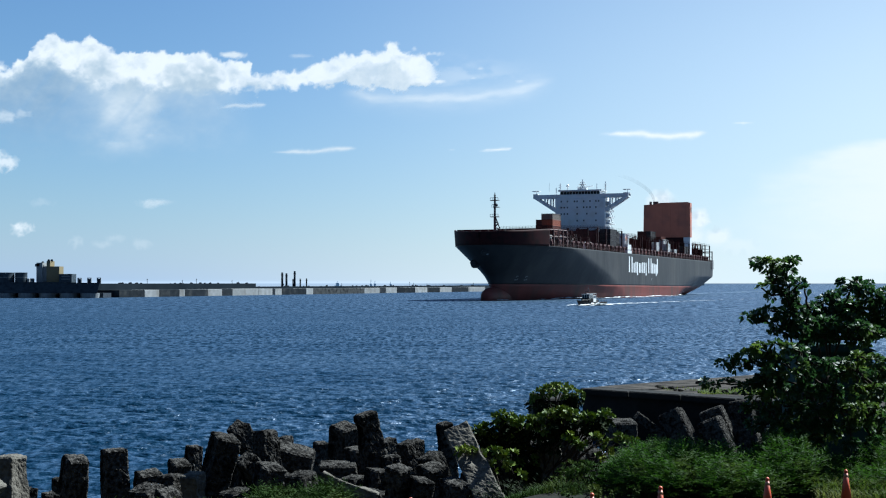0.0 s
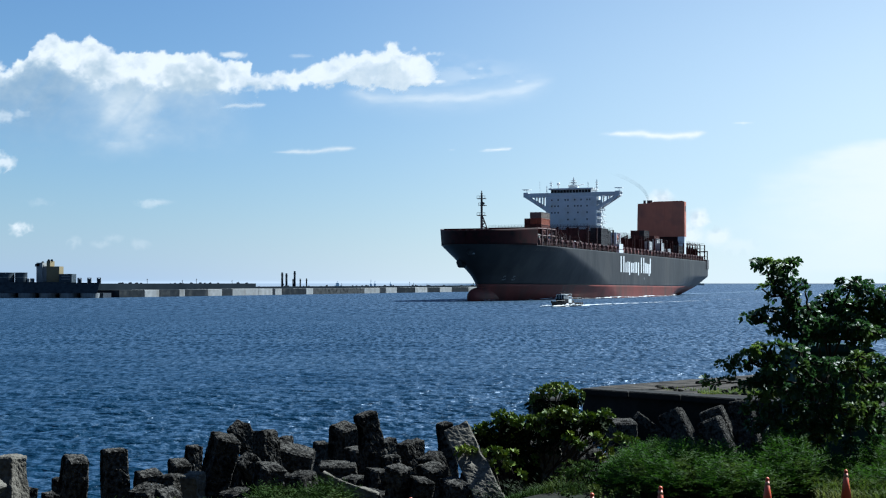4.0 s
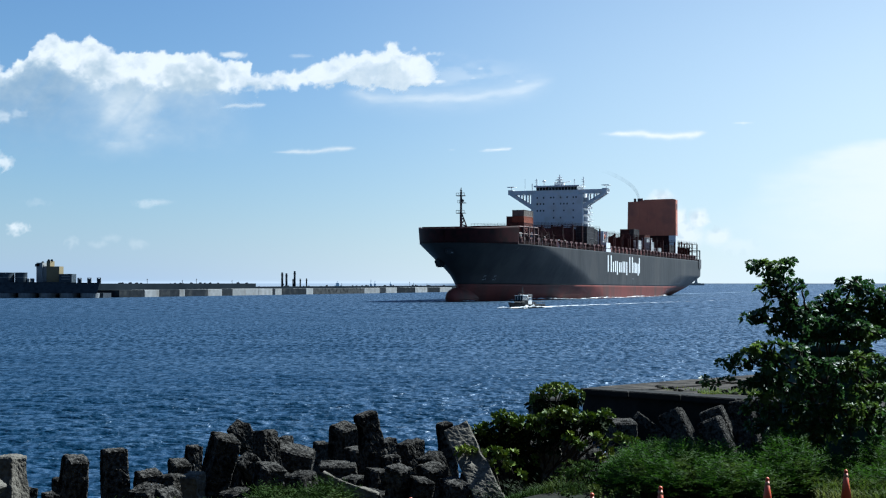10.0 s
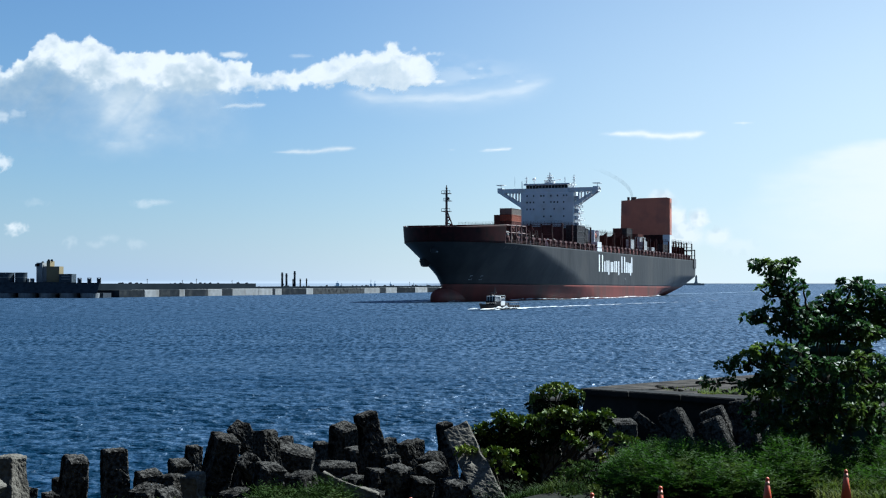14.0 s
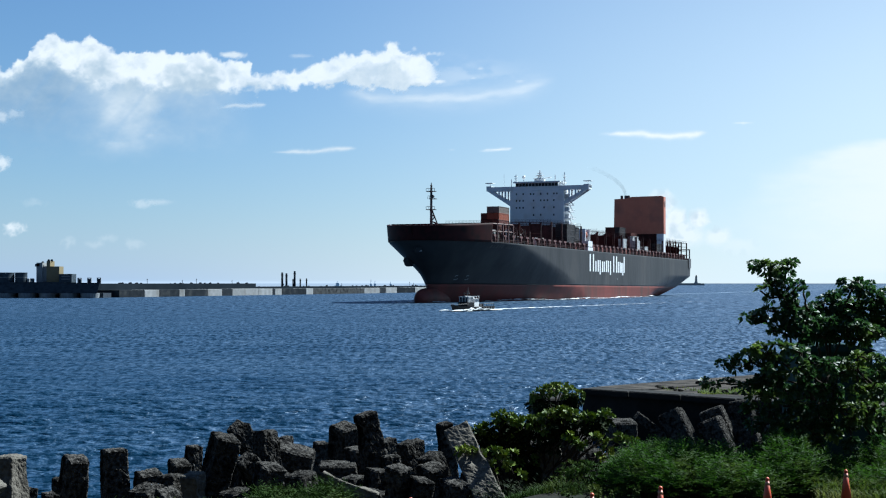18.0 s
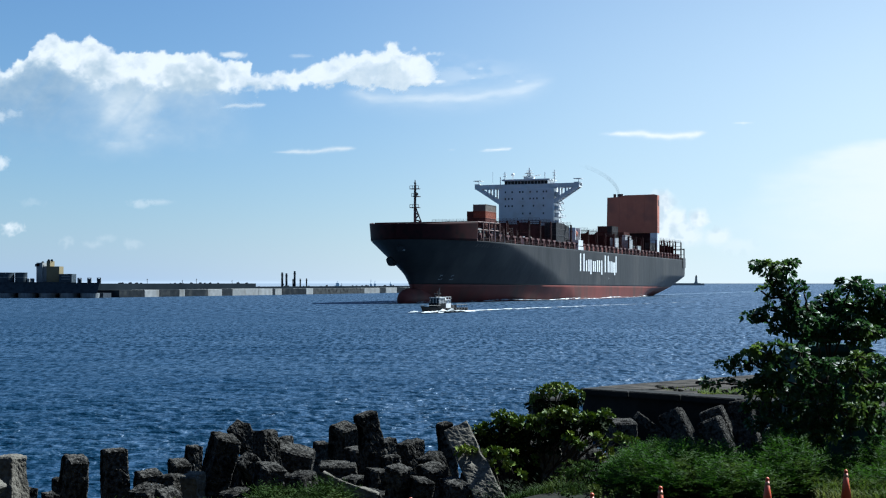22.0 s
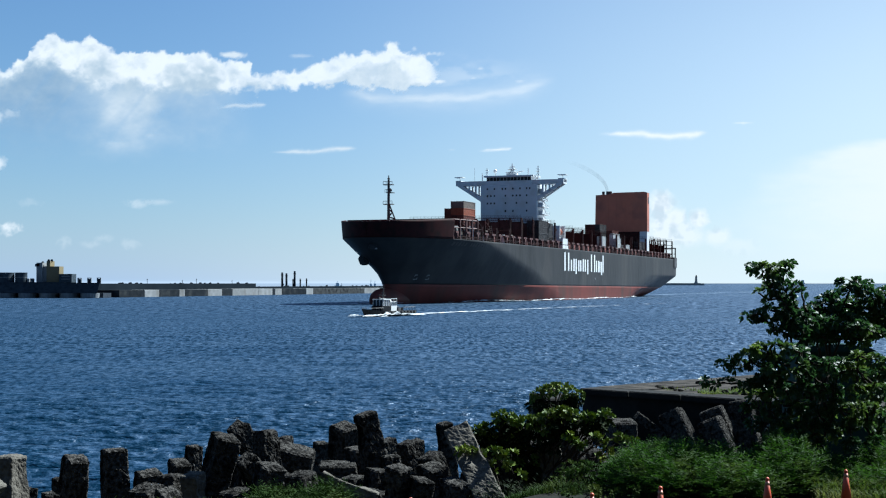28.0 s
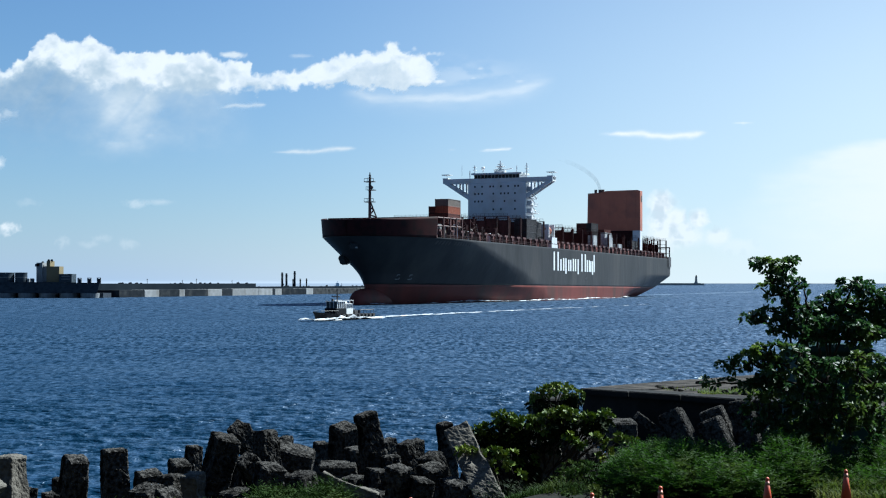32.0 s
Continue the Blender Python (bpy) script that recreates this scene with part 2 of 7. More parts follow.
# leaf colour darkened to stand for shade inside bushes and between blocks
SHADELEAF = mat("shaded_dark_leaf", (0.011, 0.02, 0.006), (0.006, 0.012, 0.004), 2.0, 0.75, trans=0.05, c3=(0.02, 0.03, 0.008), s3=1.5, spec=0.08)
BARK = mat("grey_brown_bark", (0.05, 0.04, 0.03), (0.028, 0.023, 0.018), 6.0, 0.95, bump=0.02, spec=0.15)
CONE_ORANGE = mat("cone_orange_plastic", (0.5625, 0.0825, 0.0225), (0.465, 0.0675, 0.0225), 4.0, 0.45, c3=(0.3, 0.075, 0.0375), s3=6.0)
CONE_BAND = mat("cone_reflective_band", (0.4125, 0.225, 0.1275), (0.3375, 0.18, 0.105), 6.0, 0.45)
BLACKRUBBER = mat("black_rubber", (0.015, 0.015, 0.016), (0.022, 0.021, 0.02), 3.0, 0.75)
BOATWHITE = mat("boat_white_paint", (0.6, 0.6, 0.585), (0.555, 0.555, 0.54), 1.0, 0.4)
BOATDARK = mat("boat_black_paint", (0.007, 0.008, 0.01), (0.011, 0.012, 0.014), 1.0, 0.7, spec=0.08)
# far darker than the pier top: the wall's shade is in its colour
PIERWALL = mat("shaded_stained_pier_wall", (0.021, 0.0203, 0.0189), (0.0126, 0.01225, 0.0112), 0.9, 0.92, bump=0.04, bscale=5.0, c3=(0.007, 0.007, 0.0063), s3=0.5, spec=0.15)
HAZY = mat("hazy_distant_steel", (0.6, 0.66, 0.7), (0.55, 0.6, 0.65), 0.1, 0.8)
GREENROOF = mat("dark_green_sheet_roof", (0.015, 0.045, 0.042), (0.012, 0.035, 0.033), 1.5, 0.8, spec=0.1)


# ---- helpers for building ----
def link_mesh(name, verts, faces, material, smooth=False):
    me = bpy.data.meshes.new(name)
    me.from_pydata([tuple(v) for v in verts], [], faces)
    me.materials.append(material)
    if smooth:
        me.polygons.foreach_set("use_smooth", [True] * len(me.polygons))
    me.update()
    return new(name, me)


def put(ob, parent, label=""):
    ob.parent = parent
    return tagged(ob, label) if label else ob


def part(name, bm, material, parent, label="", smooth=False):
    """Links a bmesh as one mesh object under a thing or a part."""
    me = bpy.data.meshes.new(name)
    bm.to_mesh(me)
    bm.free()
    me.materials.append(material)
    if smooth:
        me.polygons.foreach_set("use_smooth", [True] * len(me.polygons))
    ob = new(name, me)
    if parent:
        ob.parent = parent
    return tagged(ob, label) if label else ob


def box(bm, x0, x1, y0, y1, z0, z1):
    c = Matrix.Translation(((x0 + x1) / 2, (y0 + y1) / 2, (z0 + z1) / 2)) @ Matrix.Diagonal((abs(x1 - x0), abs(y1 - y0), abs(z1 - z0), 1))
    return bmesh.ops.create_cube(bm, size=1, matrix=c)["verts"]


def bar(bm, a, b, r, seg=6, r2=None):
    a, b = Vector(a), Vector(b)
    q = (b - a).to_track_quat("Z", "Y").to_matrix().to_4x4()
    bmesh.ops.create_cone(bm, cap_ends=True, segments=seg, radius1=r, radius2=r if r2 is None else r2, depth=(b - a).length, matrix=Matrix.Translation((a + b) / 2) @ q)


def boxes(*rows):
    bm = bmesh.new()
    for r in rows:
        box(bm, *r)
    return bm


def thing(name, label, category, group="", m=None, kind=""):
    e = new(name)
    tagged(e, label, category, group, kind)
    if m is not None:
        e.matrix_basis = m
    return e


def attr(me, name, values):
    """Stores a value for each vertex as the first coordinate of a map."""
    uv = me.uv_layers.new(name=name)
    idx = np.zeros(len(me.loops), dtype=np.int32)
    me.loops.foreach_get("vertex_index", idx)
    v = np.asarray(values, dtype=np.float32)[idx]
    uv.data.foreach_set("uv", np.stack([v, v * 0 + 0.5], -1).reshape(-1))


def grid_mesh(name, X, Y, Z, material, smooth=True, keep=None):
    """A sheet from 2D arrays of coordinates."""
    r, c = X.shape
    co = np.stack([X, Y, Z], -1).reshape(-1, 3)
    i = np.arange(r * c).reshape(r, c)
    q = np.stack([i[:-1, :-1], i[:-1, 1:], i[1:, 1:], i[1:, :-1]], -1).reshape(-1, 4)
    if keep is not None:
        k = keep[:-1, :-1] | keep[:-1, 1:] | keep[1:, 1:] | keep[1:, :-1]
        q = q[k.reshape(-1)]
        used = np.unique(q)
        back = np.full(r * c, -1)
        back[used] = np.arange(len(used))
        co, q = co[used], back[q]
    else:
        used = np.arange(r * c)
    me = bpy.data.meshes.new(name)
    me.vertices.add(len(co))
    me.vertices.foreach_set("co", co.astype(np.float32).reshape(-1))
    me.loops.add(q.size)
    me.loops.foreach_set("vertex_index", q.astype(np.int32).reshape(-1))
    me.polygons.add(len(q))
    me.polygons.foreach_set("loop_start", np.arange(0, q.size, 4, dtype=np.int32))
    me.polygons.foreach_set("use_smooth", [smooth] * len(q))
    me.update(calc_edges=True)
    me.validate()
    me.materials.append(material)
    return new(name, me), used


TABLES = {}


def table(seed):
    if seed not in TABLES:
        TABLES[seed] = np.random.RandomState(seed).rand(256, 256)
    return TABLES[seed]


def fbm(x, y, seed, octaves=6, gain=0.55, billow=False):
    """Value noise summed over octaves, on arrays, about 0 to 1."""
    out, amp, tot = np.zeros_like(x, dtype=float), 1.0, 0.0
    for o in range(octaves):
        tab = table(seed + o)
        xi, yi = np.floor(x).astype(int), np.floor(y).astype(int)
        u, v = x - xi, y - yi
        u, v = u * u * (3 - 2 * u), v * v * (3 - 2 * v)
        a, b = tab[xi % 256, yi % 256], tab[(xi + 1) % 256, yi % 256]
        c, d = tab[xi % 256, (yi + 1) % 256], tab[(xi + 1) % 256, (yi + 1) % 256]
        val = (a * (1 - u) + b * u) * (1 - v) + (c * (1 - u) + d * u) * v
        if billow:
            val = 1 - abs(2 * val - 1)
        out += amp * val
        tot += amp
        amp *= gain
        x, y = x * 2.03 + 17.3, y * 2.03 + 5.1
    return out / tot


def smooth01(v):
    v = np.clip(v, 0, 1)
    return v * v * (3 - 2 * v)


# ---- sky: far clouds ----
UNIT = 1.797          # metres; shapes of cloud are given in this unit, from the middle of the view and from the horizon


def cloud_sheet(name, x0, x1, z0, z1, step, shape, label, far=4600.0):
    """A bank of cloud 4.6 km off; shape gives its thickness and its light over the sheet."""
    gx, gz = np.meshgrid(np.arange(x0, x1 + step, step), np.arange(z0, z1 + step, step))
    d, lit = shape(gx, gz)
    edge = np.minimum.reduce([gx - gx.min(), gx.max() - gx, gz - gz.min(), gz.max() - gz]) / (8 * step)
    d = np.clip(d, 0, 1) * smooth01(edge)
    yy = np.sqrt(np.maximum(far ** 2 - (gx * UNIT * 0.6) ** 2, 1))
    k = UNIT * far / 4600.0
    ob, used = grid_mesh(name, gx * k, yy, 7.33 + gz * k, CLOUD, keep=d > 0.004)
    attr(ob.data, "density", d.reshape(-1)[used])
    attr(ob.data, "sunlit", np.clip(lit, 0, 1).reshape(-1)[used])
    return tagged(ob, label, "cloud", kind="structure")


def swirl(gx, gz, size, seed, amount):
    """Pushes the coordinates about, for torn edges."""
    return gx + amount * (fbm(gx / size, gz / size, seed, 5) - 0.5), gz + amount * (fbm(gx / size + 9, gz / size + 4, seed + 40, 5) - 0.5)


def puff(gx, gz, x, z, rx, rz, seed, soft=1.0, grain=16.0, rough=0.7):
    a, b = swirl(gx, gz, grain * 1.6, seed + 900, grain * 0.9)
    n = 0.55 * fbm(a / grain, b / grain, seed, 5, 0.55) + 0.45 * fbm(0.8 * a / grain - 0.6 * b / grain, 0.6 * a / grain + 0.8 * b / grain, seed + 500, 4, 0.5, billow=True)
    r = np.sqrt(((gx - x) / rx) ** 2 + ((gz - z) / rz) ** 2)
    return np.clip((1.0 - r + (n - 0.52) * 2.6 * rough) / soft, 0, 1) * smooth01((1.9 - r) / 0.5)


def streak(gx, gz, xs, zs, width, seed, rag=4.0):
    """A drawn-out wisp along a line."""
    a, b = swirl(gx, gz, 22.0, seed, rag * 2)
    line = np.interp(a, xs, zs)
    fade = np.interp(gx, [xs[0], xs[0] + 0.3 * (xs[-1] - xs[0]), xs[-1] - 0.15 * (xs[-1] - xs[0]), xs[-1]], [0, 0.8, 1, 0])
    w = 0.7 * width * (0.35 + 0.9 * fade) * (0.6 + 0.8 * fbm(gx / 20, gz / 9, seed + 7, 4))
    return smooth01(fade * 1.3) * np.exp(-((b - line) / w) ** 2) * (0.45 + 0.9 * fbm(gx / 26, gz / 5, seed + 3, 5))


def main_bank(gx, gz):
    tx = [-800, -784, -766, -754, -746, -734, -724, -709, -694, -684, -672, -659, -634, -624, -614, -606, -584, -564, -534, -504, -484, -454, -429, -409, -399, -384, -369, -344, -336, -309, -284, -244, -229, -204, -184, -174, -164, -139, -124, -99, -92, -79, -72, -54, -34, -9]
    tz = [385, 382, 367, 378, 390, 392, 405, 425, 438, 438, 427, 424, 422, 432, 433, 424, 413, 410, 404, 409, 408, 404, 408, 408, 395, 388, 394, 395, 376, 369, 377, 379, 391, 396, 411, 415, 406, 415, 407, 416, 430, 430, 416, 405, 405, 380]
    a, b = swirl(gx, gz, 26.0, 140, 15.0)
    a2, b2 = swirl(a, b, 9.0, 150, 5.0)
    n2 = fbm(gx / 95, gz / 60, 31, 6, 0.58)
    curl = fbm(a / 17, b / 15, 57, 5, 0.55, billow=True)
    fine = fbm(a2 / 22, b2 / 18, 63, 6, 0.6)
    big = fbm(a / 46, b / 34, 67, 4, 0.5)
    under = np.interp(a2, tx, tz) - b2 + (curl - 0.62) * 13
    bot = np.interp(gx, [-860, -784, -724, -664, -624, -584, -454, -384, -284, -224, -134, -44, -20, 0], [330, 352, 372, 380, 350, 345, 334, 332, 337, 345, 350, 353, 368, 385])
    soft = np.interp(gx, [-800, -600, -440, -300, -100], [44, 38, 26, 12, 8])
    over = b - bot + (n2 - 0.5) * 40 + (fine - 0.5) * 30
    edge = smooth01(under / (4 + 9 * fbm(gx / 40, gz / 40, 71, 3)))
    end = smooth01((-4 - a + 24 * (fine - 0.5)) / 30)
    body = edge * smooth01(over / soft + 0.5) * end * (0.85 + 0.3 * (fine - 0.3))
    # rounded lumps lit from above, greyer in their hollows and towards the underside
    lit = 1.0 - 0.5 * smooth01((under - 10) / 75) - 0.55 * smooth01((0.56 - big) * 3.4) * smooth01((under - 6) / 30) - 0.3 * (0.55 - fine)
    lit += 0.4 * smooth01((big - 0.5) * 4) * smooth01((under - 12) / 30)
    lit -= 0.3 * smooth01((14 - over) / 26) * smooth01((under - 14) / 20)
    floor = 0.4 + 0.25 * smooth01((gx + 420) / 120)
    lit = floor + np.log1p(np.exp((lit - floor) * 7)) / 7 + 0.22 * (fine - 0.5) + 0.18 * (curl - 0.6)
    # grey veil hanging under the bank, with faint shafts in it
    veil = 0.9 * smooth01(under / 20) * smooth01((gz - 205 + 90 * (n2 - 0.5)) / 150) * smooth01((-320 - gx) / 140) * (0.6 + 0.5 * n2)
    shaft = fbm((gx - 0.75 * gz) / 30, gx * 0 + 3.1, 84, 3)
    veil *= 0.85 + 0.3 * smooth01((shaft - 0.35) * 3)
    vlit = 0.2 + 0.36 * smooth01((gx + 690) / 110) + 0.5 * (n2 - 0.5) + 0.2 * (fine - 0.5)
    d = np.clip(body, 0, 1)
    tot = 1 - (1 - d) * (1 - np.clip(veil, 0, 1))
    return tot, (d * lit + (tot - d) * vlit) / np.maximum(tot, 1e-3)


def high_wisps(gx, gz):
    d = 0.95 * puff(gx, gz, -372, 403, 25, 6.5, 50, 0.6, 14, 0.45)
    for x, z, rx, rz, w, sd in ((-9, 357, 17, 4.5, 1.0, 46), (54, 363, 9, 2.5, 0.5, 47), (66, 380, 6, 3, 0.45, 144), (138, 357, 12, 2.5, 0.6, 145), (-250, 402, 26, 4, 0.55, 146), (-520, 308, 22, 12, 0.45, 51), (-575, 245, 22, 3, 0.25, 147), (-515, 260, 14, 4, 0.25, 148), (-495, 142, 26, 6, 0.4, 149), (16, 236, 8, 2, 0.3, 151), (525, 281, 20, 2.5, 0.7, 152)):
        d = np.maximum(d, w * puff(gx, gz, x, z, rx, rz, sd, 1.0, 14, 0.6))
    d = np.maximum(d, 0.75 * streak(gx, gz, [-400, -360, -310], [308, 313, 314], 4.0, 52))
    d = np.maximum(d, 0.9 * streak(gx, gz, [-310, -230, -180, -150], [230, 232, 237, 238], 3.6, 43, 3.0))
    d = np.maximum(d, 0.85 * streak(gx, gz, [60, 100, 125], [234, 236, 238], 2.4, 44, 1.5))
    d = np.maximum(d, 1.25 * streak(gx, gz, [270, 330, 400, 430, 470], [262, 263, 259, 261, 264], 5.6, 41, 3.0))
    for x, z, rx, rz, w, sd in ((-90, 423, 13, 8, 0.7, 171), (-50, 415, 6, 5, 0.5, 172), (-22, 406, 20, 4, 0.6, 173), (-46, 388, 30, 14, 0.7, 174), (-30, 372, 26, 10, 0.6, 175), (-70, 362, 40, 9, 0.6, 176)):
        d = np.maximum(d, w * puff(gx, gz, x, z, rx, rz, sd, 0.9, 13, 0.85))
    # a long faint arc below the bank's tail
    for k, (w, q) in enumerate(((9, 0.5), (20, 0.22))):
        arc = np.interp(gx, [-170, -90, -20, 60, 150, 200], [334, 326, 325, 329, 347, 362])
        b = gz + 12 * (fbm(gx / 40, gz / 16, 48 + k) - 0.5)
        d = np.maximum(d, q * np.exp(-((b - arc) / w) ** 2) * smooth01((gx + 190) / 60) * smooth01((210 - gx) / 70) * (0.5 + fbm(gx / 50, gz / 9, 49)))
    d = np.maximum(d, 0.3 * smooth01((fbm(gx / 60, gz / 24, 161, 6) - 0.42) * 4) * np.exp(-((gx - 40) / 90) ** 2 - ((gz - 365) / 26) ** 2))
    # bright thin sheet towards the sun
    n = fbm(gx / 120, gz / 34, 53, 6)
    rim = np.interp(gx, [400, 560, 660, 790, 1000], [215, 226, 240, 257, 262])
    sheet = smooth01((rim - gz + 30 * (n - 0.5)) / np.interp(gx, [500, 800], [60, 16])) * smooth01((gx - 480 + 160 * (n - 0.5)) / 300) * (0.6 + 0.4 * smooth01((gz - 40) / 90))
    d = np.maximum(d, 0.85 * sheet)
    return d, 0.8 + 0.2 * smooth01((gx + 200) / 300) + 0 * gz


def ship_cumulus(gx, gz):
    d = 0 * gx
    for x, z, rx, rz, w, sd in ((386, 140, 30, 26, 0.95, 61), (410, 112, 24, 24, 0.9, 62), (450, 112, 20, 20, 0.9, 63), (425, 86, 48, 28, 0.75, 64), (482, 80, 30, 20, 0.7, 65), (390, 92, 40, 50, 0.85, 66), (520, 60, 44, 20, 0.35, 67)):
        p = w * puff(gx, gz, x, z, rx, rz, sd, 0.6, 21, 0.38)
        d = np.maximum(d, p)
    curl = fbm(gx / 24, gz / 24, 68, 4, 0.45, billow=True)
    return d * smooth01((gz - 30) / 50), 1.0 - 0.34 * smooth01((0.62 - curl) * 3)


def low_cumulus(gx, gz):
    d = 0 * gx
    for x, z, rx, rz, w, sd in ((-738, 94, 22, 12, 0.9, 71), (-776, 376, 15, 10, 1.0, 74), (-768, 212, 27, 18, 0.8, 72), (-790, 232, 12, 12, 0.8, 75), (-766, 290, 30, 11, 0.45, 73), (-735, 296, 16, 8, 0.3, 76), (-516, 139, 22, 8, 0.35, 77), (-640, 72, 14, 12, 0.2, 78), (-596, 68, 20, 7, 0.18, 79), (-575, 78, 16, 8, 0.16, 80), (-530, 68, 18, 12, 0.2, 81), (-700, 140, 26, 8, 0.14, 82)):
        d = np.maximum(d, w * puff(gx, gz, x, z, rx, rz, sd, 0.8, 13, 0.7))
    curl = fbm(gx / 12, gz / 12, 83, 5, 0.55, billow=True)
    return d, 0.95 - 0.35 * smooth01((0.62 - curl) * 3)


cloud_sheet("cloud", -900, 40, 170, 460, 1.5, main_bank, "long white cumulus bank with a hazy grey underside")
cloud_sheet("cloud", -640, 1000, 10, 440, 2.4, high_wisps, "thin white wisps of high cloud", 4640.0)
cloud_sheet("cloud", 310, 620, 25, 190, 1.3, ship_cumulus, "soft white cumulus low over the horizon", 4680.0)
low_cloud = cloud_sheet("cloud", -900, -450, 40, 420, 1.6, low_cumulus, "small scattered white cumulus puffs", 4560.0)


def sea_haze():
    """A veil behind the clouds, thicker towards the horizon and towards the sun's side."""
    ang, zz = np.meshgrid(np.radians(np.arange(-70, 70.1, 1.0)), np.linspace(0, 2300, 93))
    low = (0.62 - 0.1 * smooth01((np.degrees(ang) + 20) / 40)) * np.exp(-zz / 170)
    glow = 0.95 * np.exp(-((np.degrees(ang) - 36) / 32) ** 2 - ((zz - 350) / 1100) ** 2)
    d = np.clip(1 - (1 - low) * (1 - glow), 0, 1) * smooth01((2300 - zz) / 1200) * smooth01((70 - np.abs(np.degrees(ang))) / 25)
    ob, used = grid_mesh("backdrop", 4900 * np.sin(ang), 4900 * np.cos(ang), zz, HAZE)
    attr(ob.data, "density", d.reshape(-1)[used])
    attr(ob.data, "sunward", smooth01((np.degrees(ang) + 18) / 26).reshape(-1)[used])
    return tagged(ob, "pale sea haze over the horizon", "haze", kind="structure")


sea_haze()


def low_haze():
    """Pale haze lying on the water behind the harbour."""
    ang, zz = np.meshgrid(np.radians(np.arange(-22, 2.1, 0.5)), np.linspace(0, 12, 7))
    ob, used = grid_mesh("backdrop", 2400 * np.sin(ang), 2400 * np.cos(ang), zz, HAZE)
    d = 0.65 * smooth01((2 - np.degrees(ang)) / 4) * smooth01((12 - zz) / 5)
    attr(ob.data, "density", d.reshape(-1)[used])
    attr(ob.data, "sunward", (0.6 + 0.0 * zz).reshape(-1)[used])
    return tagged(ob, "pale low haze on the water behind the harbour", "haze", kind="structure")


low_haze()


# ---- water ----
def far_lift(r):
    """The sheet is lifted a little far out, where the lens would see the horizon."""
    return 4.7 * np.clip((r - 1300) / 3650, 0, 1) ** 1.3


def sea():
    ang = np.radians(np.concatenate([np.arange(-100, -20, 4.0), np.arange(-20, 20, 0.1), np.arange(20, 101, 4.0)]))
    r = np.concatenate([np.arange(6, 36, 3.0), np.arange(36, 110, 0.2), 110 * 1.0028 ** np.arange(0, 460), 110 * 1.0028 ** 460 * np.geomspace(1, 4950 / (110 * 1.0028 ** 460), 70)[1:]])
    R, A = np.meshgrid(r, ang, indexing="ij")
    X, Y = R * np.sin(A), R * np.cos(A)
    Z = np.zeros_like(X)
    rng = np.random.RandomState(5)
    for k in range(52):
        lam = 0.6 * (1.7 / 0.6) ** rng.rand() if k < 38 else 1.8 * (5.0 / 1.8) ** rng.rand()
        th = radians(184) + rng.randn() * (0.36 - 0.12 * (k < 12))
        amp = 0.0135 * lam ** 0.7 * (1.0 if k < 38 else 0.4)
        damp = np.clip(lam * 70 / np.maximum(R, 1), 0, 1) ** 2 * smooth01((lam / np.maximum(0.0028 * R, 0.2) - 2.5) / 3.0)
        ph = 2 * np.pi / lam * (X * np.sin(th) + Y * np.cos(th)) + rng.rand() * 6.28 + 1.2 * fbm(X / (lam * 5), Y / (lam * 5), 900 + k, 2)
        s = np.sin(ph)
        Z += amp * damp * (s + 0.25 * s * s)
    # low swell running in to the shore
    for k in range(5):
        lam = rng.uniform(7, 14)
        th = radians(200) + rng.randn() * 0.22
        ph = 2 * np.pi / lam * (X * np.sin(th) + Y * np.cos(th)) + rng.rand() * 6.28 + 2.5 * fbm(X / 25, Y / 25, 960 + k, 3)
        Z += 0.03 * smooth01((300 - R) / 150) * np.sin(ph)
    Z += far_lift(R)
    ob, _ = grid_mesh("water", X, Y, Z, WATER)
    return tagged(ob, "deep blue sea with short wind chop", "water", kind="structure")


water = sea()


# ---- land under and behind the camera ----
def land_height(x, y):
    """Level promenade, then the rubble slope into the sea, which reaches farther out on the right; inland, out of view,
    hills are added to block low sky light.
    """
    edge = 30.5 + 6.0 * smooth01((x - 1.0) / 4.0)
    slope = np.clip((y - edge) / 13.0, 0, 1.8)
    r = np.hypot(x, y)
    inland = smooth01((0.05 - y / np.maximum(r, 1)) / 0.22)
    unseen_hill = inland * (210 * smooth01((r - 60) / 380) + 70 * smooth01((r - 250) / 500))
    return 2.72 - 2.75 * slope + unseen_hill * (0.85 + 0.3 * fbm(x / 160, y / 160, 8, 4)) + 0.06 * (fbm(x * 0.8, y * 0.8, 3, 4) - 0.5) * (1 + 3 * np.clip(slope, 0, 1))


def land():
    xs = np.concatenate([np.linspace(-900, -40, 44), np.arange(-30, 31, 0.5), np.linspace(40, 900, 44)])
    ys = np.concatenate([np.linspace(-700, 5, 48), np.arange(10, 56, 0.5), [60, 75]])
    X, Y = np.meshgrid(xs, ys)
    ob, _ = grid_mesh("ground", X, Y, land_height(X, Y), SOIL)
    return tagged(ob, "earth bank and rubble slope falling to the sea", "ground", kind="structure")


land()


# ---- far harbour breakwater ----
def far_line(t):
    """A point along the breakwater's water line, t in metres from its near end."""
    a, b = Vector((-163.5, 711, 0)), Vector((60, 1275, 0))
    return a + (b - a).normalized() * t


FAR_DIR = (far_line(1) - far_line(0)).normalized()
FAR_ROT = math.degrees(math.atan2(FAR_DIR.y, FAR_DIR.x))


